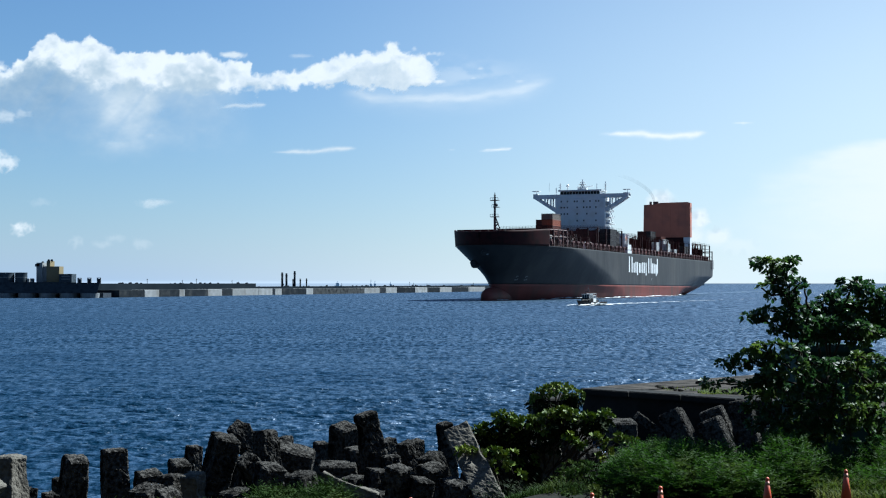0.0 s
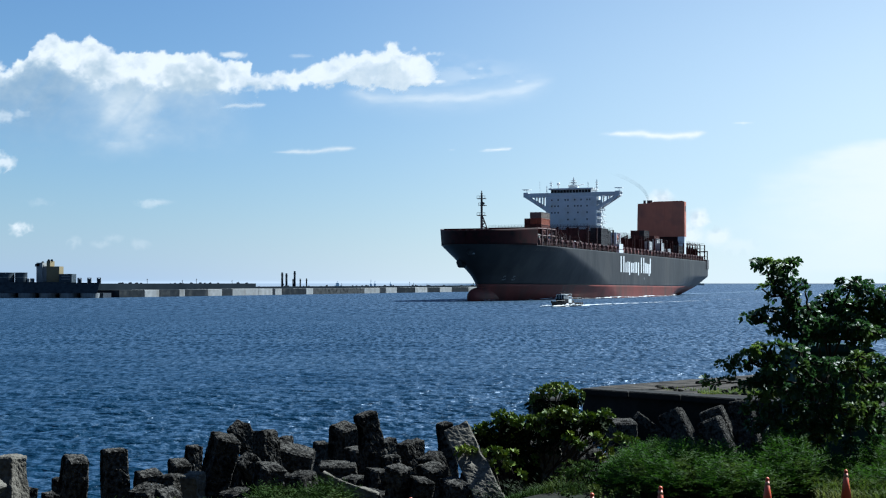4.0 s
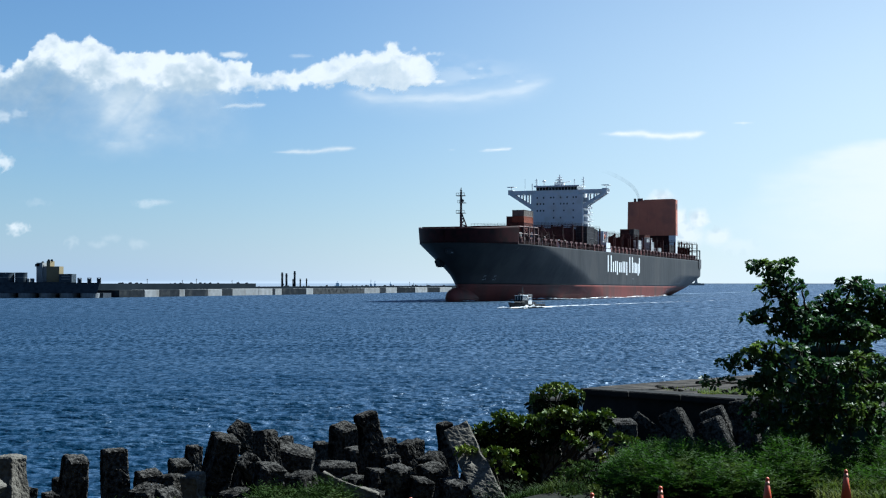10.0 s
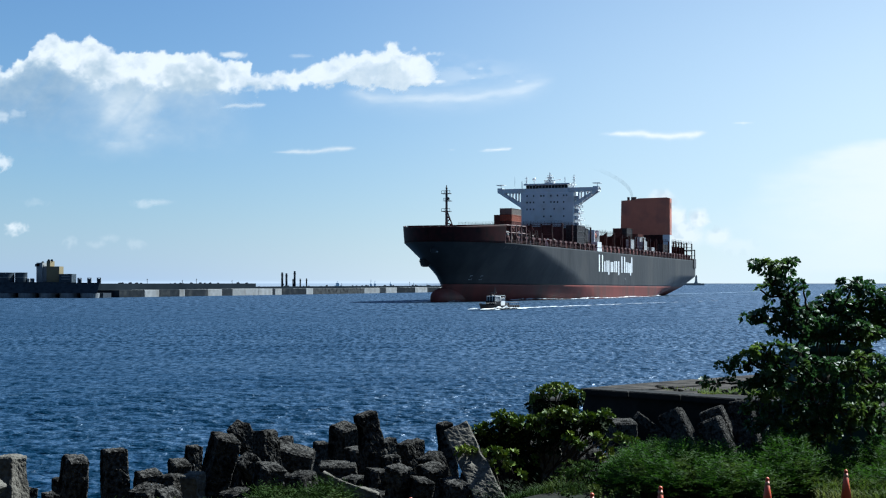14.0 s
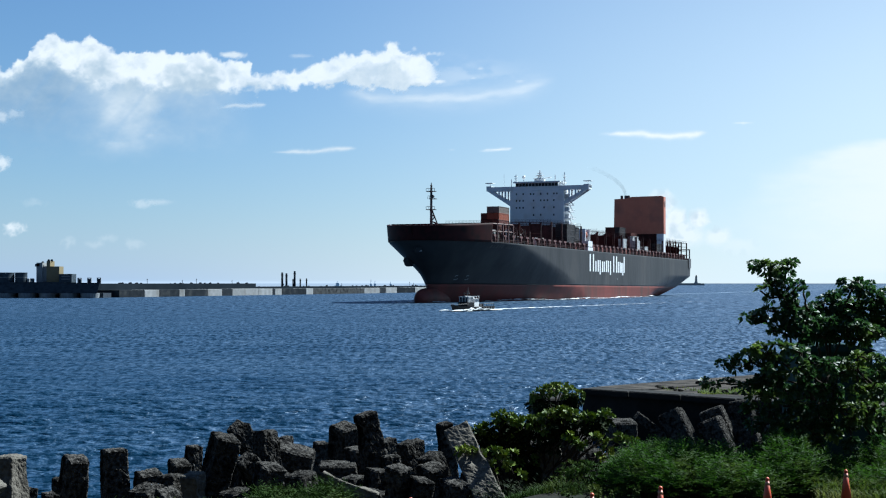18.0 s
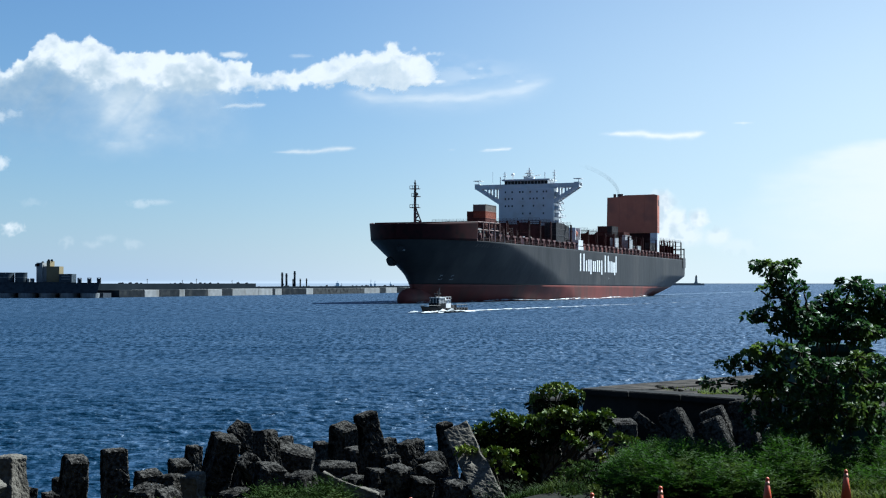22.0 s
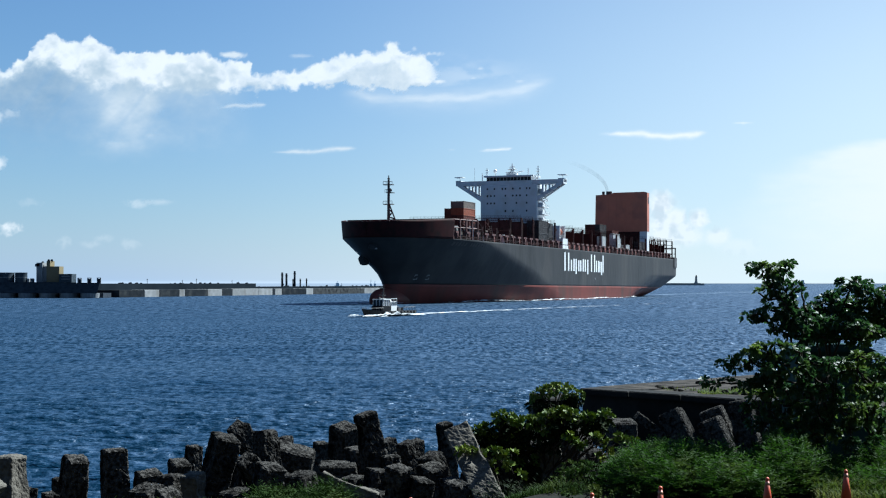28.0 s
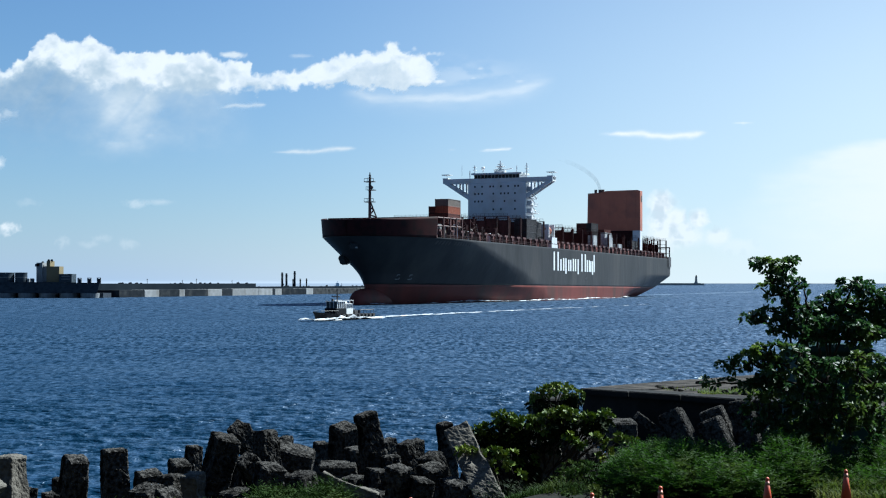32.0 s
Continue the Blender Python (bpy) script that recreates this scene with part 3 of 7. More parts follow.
def breakwater():
    root = thing("breakwater", "long harbour breakwater of dark and pale concrete caissons", "breakwater")
    root.matrix_basis = pose(-163.5, 711, 0, 0, 0, FAR_ROT)
    rng = random.Random(4)
    # shaded and sunlit faces painted as dark and pale caissons in turn: start, end, pale
    runs = ((7.5, 30, 0), (30, 44, 1), (44, 63, 0), (63, 69, 1), (69, 92, 0), (92, 108, 1), (108, 119, 0), (119, 150, 1), (150, 167, 1), (167, 170, 0), (170, 179, 1), (179, 211, 0), (211, 221, 1),
            (221, 298, 2), (298, 324, 1), (324, 334, 0), (334, 354, 1), (354, 388, 0), (388, 412, 1), (412, 437, 0), (437, 463, 1), (463, 500, 0), (500, 540, 1), (540, 600, 0), (600, 650, 2))
    for a, b, pale in runs:
        bm = boxes((a + 0.15, b - 0.15, 0, 14, -2, 3.7 + rng.uniform(-0.1, 0.15)))
        bmesh.ops.bevel(bm, geom=bm.edges[:], offset=0.12, segments=1, affect="EDGES")
        part("caisson", bm, CAISSON_LIGHT if pale == 1 else CAISSON if pale == 0 else CAISSON_MID, root, "pale concrete caisson with sunlight put into its colour" if pale == 1 else "grey weathered concrete caisson" if pale else "dark concrete caisson with shade put into its colour")
    part("parapet", boxes((-9, 172, 14.2, 17, 0, 6.9), (172, 650, 14.2, 17, 0, 5.0)), FARDARK, root, "dark parapet wall")
    bm = bmesh.new()
    for k in range(70):
        x = rng.uniform(4, 600)
        s = rng.uniform(0.5, 1.3)
        ret = bmesh.ops.create_icosphere(bm, subdivisions=1, radius=s, matrix=pose(x, rng.uniform(17, 20), (6.7 if x < 172 else 4.7), rng.uniform(0, 90), 0, 0))
        for v in ret["verts"]:
            v.co.z -= 0.3 * s * rng.random()
    tagged(part("armour_heap", bm, FARDARK, root, "dark heap of armour blocks"), kind="stuff")
    for x, hh in ((60, 2.2), (95, 1.6), (110, 2.4), (150, 1.5), (215, 1.8), (300, 2.0), (420, 3.0), (428, 2.2), (455, 1.6), (560, 2.2)):
        bm = bmesh.new()
        bar(bm, (x, 18, 4.5), (x, 18, 7.2 + hh if x < 172 else 5 + hh), 0.14)
        bar(bm, (x - 0.5, 18, 6.6 + hh if x < 172 else 4.4 + hh), (x + 0.5, 18, 6.9 + hh if x < 172 else 4.7 + hh), 0.12)
        part("light_post", bm, FARDARK, root)
    return root


breakwater()


def chimney(x, y, z, h, r):
    bm = bmesh.new()
    bar(bm, (0, 0, 0), (0, 0, h), r * 1.1, 12, r * 0.9)
    root = thing("chimney", "slim dark steel chimney behind the breakwater", "chimney", "chimneys behind the breakwater", pose(x, y, z))
    part("shaft", bm, FARDARK, root, smooth=True)
    bm = bmesh.new()
    bar(bm, (0, 0, h * 0.86), (0, 0, h * 0.9), r * 1.25, 12)
    part("ring", bm, FARDARK, root)


for cx, ctop, cr in ((499.5, 482.5, 0.72), (507, 484, 0.7), (521.5, 480, 0.7), (518.5, 494, 0.4), (531.5, 493.5, 0.5), (542.5, 493, 0.45)):
    CD = 950.0
    chimney((cx - 784) / 2560 * CD, CD, 0.0, 7.33 + (500.6 - ctop) / 2560 * CD, cr)


def wharf():
    """Dark wharf on piers at the near end of the breakwater."""
    root = thing("wharf", "long dark wharf on round piers with a low wall", "wharf")
    root.matrix_basis = pose(-163.8, 690, 0, 0, 0, -4)
    bm = boxes((-90, 0, 0, 22, 2.3, 7.3))
    for v in bm.verts:
        if v.co.x > -1 and v.co.z < 5:
            v.co.x -= 1.2
        if v.co.x > -5 and v.co.y > 10:
            v.co.x -= 8
    part("deck_wall", bm, WHARFWALL, root, "dark stained quay wall with haze in its colour")
    part("coping", boxes((-90, -17, -0.3, 0.6, 7.3, 7.6), (-17, 0.3, -0.3, 0.6, 7.0, 7.3)), WHARFWALL, root)
    for k in range(9):
        x = -6 - k * 10.2
        bm = bmesh.new()
        bmesh.ops.create_cone(bm, cap_ends=True, segments=20, radius1=4.2, radius2=4.6, depth=3.4, matrix=Matrix.Translation((x, 4.2, 0.6)))
        part("pier", bm, CAISSON_LIGHT if k % 4 == 2 else FARGREY, root, "round concrete pier", smooth=False)
    part("backing", boxes((-90, -1, 9, 22, -2, 2.3)), WHARFWALL, root, "dark underside")
    return root


wharf()


def far_block(name, label, x0, x1, z1, y, material, category):
    root = thing(name, label, category)
    root.matrix_basis = pose((x0 + x1) / 2, y, 7.3)
    w, hh = (x1 - x0) / 2, z1 - 7.3
    bm = boxes((-w, w, 0, 9, 0, hh))
    bmesh.ops.bevel(bm, geom=bm.edges[:], offset=0.15, segments=1, affect="EDGES")
    part("body", bm, material, root)
    return root, w, hh


def storage_tank(x0, x1, z1):
    root = thing("storage_tank", "dark round steel storage tank", "tank", "tanks on the wharf")
    root.matrix_basis = pose((x0 + x1) / 2, 702, 7.3)
    r, hh = (x1 - x0) / 2, z1 - 7.3
    bm = bmesh.new()
    bar(bm, (0, 0, 0), (0, 0, hh), r, 28)
    part("shell", bm, TANKSTEEL, root)
    bm = bmesh.new()
    bar(bm, (0, 0, hh), (0, 0, hh + 0.35), r * 1.02, 28)
    part("rim", bm, TANKSTEEL, root)
    bm = bmesh.new()
    bar(bm, (0, 0, hh * 0.55), (0, 0, hh * 0.6), r * 1.015, 28)
    part("band", bm, FARGREY, root)


for tx0, tx1 in ((-226.6, -217.6), (-217.0, -208.1), (-207.6, -201.8)):
    storage_tank(tx0, tx1, 11.9)
far_block("shed", "small grey shed on the wharf", -201.2, -200.2, 9.4, 700, FARGREY, "shed")
silo, sw, sh = far_block("grain_silo", "grey and ochre silo tower with stepped roofline", -197.2 + 13.0, -184.4 + 4.0, 7.4, 705, FARGREY, "silo")
for args in (("tower", FARGREY, (-11.6, -8.2, 0, 8, 0, 10.2), "pale grey silo tower"), ("tower", FARGREY, (-8.2, -5.6, 1, 8, 0, 8.4), "grey link tower"), ("tower", FARYELLOW, (-5.9, -3.9, 0, 8, 0, 11.0), "ochre elevator tower"),
             ("tower", FARYELLOW, (-3.9, 1.2, 0, 8, 0, 8.3), "ochre head house"), ("cabin", FARGREY, (-12.4, -9.8, 0, 6, 8.2, 9.6), "")):
    part(args[0], boxes(args[2]), args[1], silo, args[3])
silo.matrix_basis = pose(-188.1, 705, 7.3) @ Matrix.Diagonal((0.87, 1, 0.96, 1))
for bx in (-5.6, -3.9, -9.0):
    bm = bmesh.new()
    bmesh.ops.create_icosphere(bm, subdivisions=2, radius=0.75, matrix=Matrix.Translation((bx, 3, 11.3 if bx > -8 else 10.2)))
    part("vent_cowl", bm, FARDARK, silo)
stk, sw2, sh2 = far_block("warehouse", "dark flat-roofed warehouse with pale stripes", -185.9, -179.7, 11.6, 700, TANKSTEEL, "warehouse")
part("stripe", boxes((-2, 2.2, -0.05, 0.3, 1.6, 1.9)), FARGREY, stk)
part("stripe", boxes((-2, 2.2, -0.05, 0.3, 3.0, 3.3)), FARGREY, stk)
for px, pz in ((-174.2, 9.4), (-169.5, 9.5), (-164.9, 9.5)):
    root = thing("gantry", "small pale grey framed gantry on the wharf edge", "gantry", "gantries on the wharf", pose(px, 693, 6.9))
    hh = pz - 6.9
    for sx in (-0.95, 0.55):
        part("leg", boxes((sx, sx + 0.5, 0, 0.6, 0, hh)), FARGREY, root)
    part("beam", boxes((-0.95, 1.05, 0, 0.6, hh, hh + 0.25)), FARGREY, root)
    part("panel", boxes((-0.4, 0.5, 0.2, 0.5, 0, hh * 0.9)), FARDARK, root)


# ---- far outer breakwater with its lighthouse, and a ship at anchor ----
def lighthouse():
    root = thing("lighthouse", "small tapered stone lighthouse on the end of a far breakwater", "lighthouse", m=pose((1232 - 784) / 2560 * 3000, 3000, 4.4))
    bm = bmesh.new()
    bar(bm, (0, 0, 0), (0, 0, 3.5), 5.2, 12, 4.0)
    part("base", bm, FARGREY, root)
    bm = bmesh.new()
    bar(bm, (0, 0, 3.5), (0, 0, 15), 3.0, 14, 2.0)
    part("tower", bm, FARGREY, root)
    bm = bmesh.new()
    bar(bm, (0, 0, 15), (0, 0, 15.6), 2.8, 14)
    part("gallery", bm, FARDARK, root)
    bm = bmesh.new()
    bar(bm, (0, 0, 15.6), (0, 0, 18), 1.3, 10)
    bar(bm, (0, 0, 18), (0, 0, 19.2), 1.5, 10, 0.1)
    part("lantern", bm, FARDARK, root)
    mole = thing("breakwater", "low dark outer breakwater far out at sea", "breakwater", m=pose((1232 - 784) / 2560 * 3000, 3000, 0))
    bm = boxes((-330, 12, -8, 8, -2, 5.2))
    part("mound", bm, FARGREY, mole)
    part("cap", boxes((-330, 9, -4, 4, 5.2, 6.4)), FARGREY, mole)
    part("end_block", boxes((12, 16, -6, 6, -2, 6.0)), FARGREY, mole)


lighthouse()


def far_ship():
    root = thing("cargo_ship", "hazy cargo ship far out on the horizon", "ship", m=pose((1417 - 784) / 2560 * 4200, 4200, 4.1))
    bm = boxes((-18, 10, -8, 8, 0, 3.2))
    for v in bm.verts:
        if v.co.x < -12 and v.co.z < 1:
            v.co.x += 6
    part("hull", bm, HAZY, root)
    part("deckhouse", boxes((3, 8, -7, 7, 3.2, 11)), HAZY, root)
    part("cargo", boxes((-13, 2, -7, 7, 3.2, 6)), HAZY, root)


far_ship()


def far_boat():
    root = thing("fishing_boat", "small hazy fishing boat beyond the breakwater", "boat", m=pose(-160, 2200, 0.9))
    bm = boxes((-5, 4.5, -2, 2, 0, 2.2))
    for v in bm.verts:
        if v.co.x > 4 and v.co.z > 1:
            v.co.x += 1.6
    part("hull", bm, HAZY, root)
    part("deckhouse", boxes((-2.6, 2.4, -1.6, 1.6, 2.2, 6.0)), HAZY, root)
    bm = bmesh.new()
    bar(bm, (0, 0, 6.0), (0, 0, 9.0), 0.25, 6)
    bar(bm, (0, 0, 8.0), (-4.0, 0, 4.0), 0.2, 6)
    part("mast", bm, HAZY, root)


far_boat()
for fx0, top in ((-109.5, 11.0), (-103.5, 9.0), (-79.5, 8.2)):
    post = thing("beacon", "pale hazy harbour beacon beyond the breakwater", "beacon", "hazy beacons beyond the breakwater", pose(fx0, 2200, 0.9))
    part("base", boxes((-1.6, 1.6, -1.6, 1.6, 0, 5.0)), HAZY, post)
    bm = bmesh.new()
    bar(bm, (0, 0, 5.0), (0, 0, top), 0.55, 8, 0.4)
    part("shaft", bm, HAZY, post)


# ---- container ship: x forward from the bulb, y to port, z up from the water ----
DECK, LINE, BEAM, AFT = 21.7, 6.0, 24.1, -361.0


def stem_x(z):
    return np.interp(z, [-3, 4.6, 7, 9.5, 12, 14.5, 17.5, 21.7, 30], [-12, -11, -10.6, -9.4, -6.4, -2.5, 1.2, 4.6, 6.0])


def stern_x(z):
    return np.interp(z, [-3, 0, 6, 12.2, 13.2, 30], [-306, -318, -339.5, -360, AFT, AFT])


def half_breadth(x, z):
    u = np.clip((stem_x(z) - x) / np.interp(z, [-3, 6, 12, 17, 21.7, 30], [140, 114, 96, 79, 58, 57]), 0, 1)
    full, fine = np.sqrt(np.clip(1 - (1 - u) ** 2, 0, 1)), 1 - (1 - u) ** 1.4
    k = np.clip((z + 3.0) / 24.0, 0, 1)
    b = BEAM * ((1 - k) * fine + k * full)
    end = np.interp(z, [-3, 0, 6, 12.2, 30], [6, 13, 20, 23.6, 23.9])
    aft = smooth01((stern_x(z) + 75 - x) / 75)
    return b * (1 - aft) + np.minimum(b, end) * aft


def hull_band(name, z0, z1, rows, material, parent, label, bow_end=None, top=None):
    """Both sides of the hull between two levels, as one plated shell with inner skin."""
    s = np.linspace(0, 1, 150) ** 1.7
    zs = np.linspace(z0, z1, rows)
    S, Zg = np.meshgrid(s, zs)
    x_end = stern_x(Zg) if bow_end is None else np.full_like(Zg, bow_end)
    X = stem_x(Zg) + (x_end - stem_x(Zg)) * S
    if top is not None:
        Zg = z0 + (Zg - z0) * (top(X) - z0) / (z1 - z0)
    B = half_breadth(X, Zg)
    Xf, Bf, Zf = np.concatenate([X[:, ::-1], X[:, 1:]], 1), np.concatenate([-B[:, ::-1], B[:, 1:]], 1), np.concatenate([Zg[:, ::-1], Zg[:, 1:]], 1)
    ob, _ = grid_mesh(name, Xf, Bf, Zf, material)
    ob.parent = parent
    sol = ob.modifiers.new("plate", "SOLIDIFY")
    sol.thickness, sol.offset = 0.3, -1 if bow_end is None else 0
    return tagged(ob, label)


def container_ship():
    ship = thing("container_ship", "large grey container ship with red bottom and orange funnel", "ship")
    hull_band("hull", LINE, DECK, 26, HULL, ship, "dark grey painted steel hull")
    hull_band("boot_topping", -3.0, LINE, 12, BOOT, ship, "weathered red antifouling paint below the load line")
    hull_band("bulwark", DECK, 28.6, 9, OXIDE, ship, "high red-brown forecastle bulwark", bow_end=-22.5, top=lambda x: 27.0 + 1.9 * np.clip((6 - x) / 28.0, 0, 1))
    # transom plate
    zs = np.linspace(-3, DECK, 14)
    vs, fs = [], []
    for z in zs:
        x, b = float(stern_x(z)), float(half_breadth(stern_x(z), z))
        vs += [(x, -b, z), (x, b, z)]
    fs = [(2 * i, 2 * i + 1, 2 * i + 3, 2 * i + 2) for i in range(len(zs) - 1)]
    put(link_mesh("transom", vs, fs, HULL), ship, "flat grey transom")
    # decks
    for name, z, x0, x1, m in (("main_deck", DECK - 0.25, AFT + 0.3, 3.8, DECKRED), ("forecastle_deck", 25.6, -22.4, 4.8, DECKRED)):
        xs = np.linspace(x0, x1, 90)
        b = np.maximum(half_breadth(xs, np.full_like(xs, z)) - 0.35, 0.05)
        vs = [(x, -w, z) for x, w in zip(xs, b)] + [(x, w, z) for x, w in zip(xs, b)]
        fs = [(i, i + 1, 91 + i, 90 + i) for i in range(89)]
        put(link_mesh(name, vs, fs, m), ship)
    b22 = float(half_breadth(-22.5, 24.0)) - 0.2
    part("breakwater_plate", boxes((-22.9, -22.5, -b22, b22, DECK, 29.0)), OXIDE, ship, "red-brown plate closing the forecastle")
    # bulb
    n, m = 16, 20
    vs, fs = [], []
    for i in range(n + 1):
        a = i / n
        x = -30 * a ** 1.8
        w, hh = 3.9 * math.sin(min(1, a * 1.25 + 0.02) * math.pi / 2) ** 0.7, 4.3 * math.sin(min(1, a * 1.6 + 0.02) * math.pi / 2) ** 0.55
        for j in range(m):
            t = 2 * math.pi * j / m
            vs.append((x, w * math.cos(t), 0.4 + hh * math.sin(t) * (1 if math.sin(t) > 0 else 0.9)))
    for i in range(n):
        for j in range(m):
            fs.append((i * m + j, (i + 1) * m + j, (i + 1) * m + (j + 1) % m, i * m + (j + 1) % m))
    fs.append(tuple(range(m)))
    put(link_mesh("bulbous_bow", vs, fs, BOOT, True), ship, "rounded red bulbous bow just out of the water")
    # anchor pods and anchors
    for s in (-1, 1):
        bm = bmesh.new()
        bmesh.ops.create_cube(bm, size=1.7, matrix=pose(-7.5, s * (5.4 if s < 0 else 3.2), 14.9, 0, 25, s * 30) @ Matrix.Diagonal((3.3, 2.4, 1.9, 1)))
        bmesh.ops.bevel(bm, geom=bm.edges[:], offset=0.5, segments=2, affect="EDGES")
        pod = part("anchor_pod", bm, HULL, ship, "dark bulging anchor pocket")
        if s > 0:
            pod.matrix_basis = pose(6.6, -1.6, 4.4) @ Matrix.Diagonal((0.7, 0.7, 0.7, 1)) @ Matrix.Translation((0, 0, 6.0))
        bm = boxes((-6.6, -5.8, s * 4.9 - 1.0, s * 4.9 + 1.0, 13.0, 13.7))
        bar(bm, (-6.2, s * 5.4, 13.3), (-7.0, s * 5.0, 16.0), 0.35)
        part("anchor", bm, FARGREY, pod, "worn grey steel anchor")
    # thruster signs, draught bars and the name in bars on the bow
    def on_side(x, z, side, w, hh, lift=0.08, n=6):
        vs, f = [], []
        for i in range(n + 1):
            zz = z + hh * i / n
            for xx in (x - w / 2, x + w / 2):
                y = float(half_breadth(np.array(xx), np.array(zz)))
                vs += [(xx, side * (y + lift), zz), (xx, side * (y + lift - 0.07), zz)]
        for i in range(n):
            p, q = 4 * i, 4 * i + 4
            f += [(p, p + 2, q + 2, q), (p + 1, q + 1, q + 3, p + 3), (p, q, q + 1, p + 1), (p + 2, p + 3, q + 3, q + 2)]
        f += [(0, 1, 3, 2), (4 * n, 4 * n + 2, 4 * n + 3, 4 * n + 1)]
        return vs, f

    for x in (-21.0, -27.0):
        for dx, dz, w, hh in ((0.3, 0, 1.2, 0.3), (0.3, 1.5, 1.2, 0.3), (-0.75, 0, 0.3, 0.7), (0.75, 1.1, 0.3, 0.7)):
            put(link_mesh("thruster_sign", *on_side(x + dx, 7.6 + dz, 1, w, hh), FARGREY), ship)
    x = -24.5
    for w in (1.3, 1.2, 1.2, 0.9, 1.2, 0.0, 1.2, 1.2, 1.2, 1.2, 1.2, 1.3, 1.3):
        if w:
            put(link_mesh("name_bar", *on_side(x, 19.6, 1, w, 1.2), BOX_GREY), ship)
        x -= 1.9
    # wide white lettering on the side, kept to plain strokes
    z0, z1 = 12.4, 20.2
    mid = z0 + (z1 - z0) * 0.62
    strokes = [(-143.8, z0, z1), (-149.2, z0, z1), (-153.3, z0, mid), (-157.2, z0, mid + 0.5), (-160.5, z0 - 1.2, mid + 0.5), (-164.6, z0, mid), (-167.6, z0, mid), (-171.5, z0, mid + 0.5),
               (-174.8, z0, mid + 0.5), (-178.8, z0 - 1.2, mid + 0.5), (-184.8, z0, z1), (-190.0, z0, z1), (-193.2, z0, mid + 0.4), (-196.6, z0, mid + 0.4), (-199.0, z0, mid), (-201.8, z0 - 1.2, mid), (-204.4, z0, z1)]
    for sx, a, b in strokes:
        put(link_mesh("lettering_stroke", *on_side(sx, a, 1, 1.75, b - a), LETTER), ship)
    part("side_mark", boxes((-191.2, -191.0, 24.12, 24.2, 9.0, 9.9)), LETTER, ship)
    # foremast
    mast = new("foremast")
    mast.parent = ship
    tagged(mast, "dark lattice foremast with lamp platforms")
    mx, mz = -13.0, 25.6
    bm = bmesh.new()
    bar(bm, (mx, 0, mz), (mx, 0, 42.0), 0.55, 10, 0.42)
    bar(bm, (mx, 0, 42.0), (mx, 0, 43.8), 0.3, 8, 0.15)
    part("pole", bm, DARKSTEEL, mast)
    for z, w in ((33.6, 1.7), (40.4, 1.7), (37.6, 1.0)):
        bm = boxes((mx - 1.0, mx + 1.0, -w + (0.4 if w < 1.5 else 0), w + (0.9 if w < 1.5 else 0), z, z + 0.25))
        for yy in (-w, -w / 3, w / 3, w):
            bar(bm, (mx + 0.9, yy, z), (mx + 0.9, yy, z + 1.2), 0.08, 4)
        bar(bm, (mx + 0.9, -w, z + 1.2), (mx + 0.9, w, z + 1.2), 0.08, 4)
        part("platform", bm, DARKSTEEL, mast)
    bm = bmesh.new()
    for a, b in (((mx, 0.4, 33.4), (mx - 2.6, 2.6, mz)), ((mx, -0.3, 33.4), (mx - 2.6, -1.2, mz)), ((mx - 1.0, 1.0, 31.0), (mx, 0, 29.4)), ((mx - 1.7, 1.8, 28.6), (mx, 0, 29.4)), ((mx - 1.7, 1.8, 28.6), (mx, 0, 27.0)), ((mx - 1, 1.2, 31), (mx, 0.2, 31.8))):
        bar(bm, a, b, 0.26, 6)
    part("stay_legs", bm, DARKSTEEL, mast)
    bm = bmesh.new()
    bmesh.ops.create_icosphere(bm, subdivisions=1, radius=0.7, matrix=Matrix.Translation((mx + 0.4, 0.8, 38.6)))
    part("lamp", bm, DARKSTEEL, mast)
    bm = bmesh.new()
    bmesh.ops.create_icosphere(bm, subdivisions=1, radius=0.5, matrix=Matrix.Translation((mx, 0, 42.6)))
    part("lamp", bm, DARKSTEEL, mast)
    # rail heads along the bulwark
    for k in range(9):
        yy = -12 + k * 3.6
        part("fairlead", boxes((-8 - 0.12 * yy * yy * 0.2, -7.4 - 0.12 * yy * yy * 0.2, yy - 0.3, yy + 0.3, 25.6, 27.9)), DARKSTEEL, ship)
    # bridge
    bridge = new("bridge_house")
    bridge.parent = ship
    tagged(bridge, "tall white accommodation block with open bridge wings")
    bx = -140.2
    bm = boxes((bx - 11, bx, -12.8, 12.8, DECK - 0.2, 49.2))
    bmesh.ops.bevel(bm, geom=[e for e in bm.edges], offset=0.25, segments=1, affect="EDGES")
    part("front_block", bm, SHIPWHITE, bridge, "white painted steel front")
    part("wing_deck", boxes((bx - 5.5, bx - 0.6, -24.4, 24.4, 49.3, 50.0)), SHIPWHITE, bridge)
    part("wing_front", boxes((bx - 0.9, bx - 0.5, -24.4, 24.4, 50.0, 51.2)), SHIPWHITE, bridge)
    part("wing_back", boxes((bx - 5.6, bx - 5.3, -24.4, 24.4, 50.0, 51.2)), SHIPWHITE, bridge)
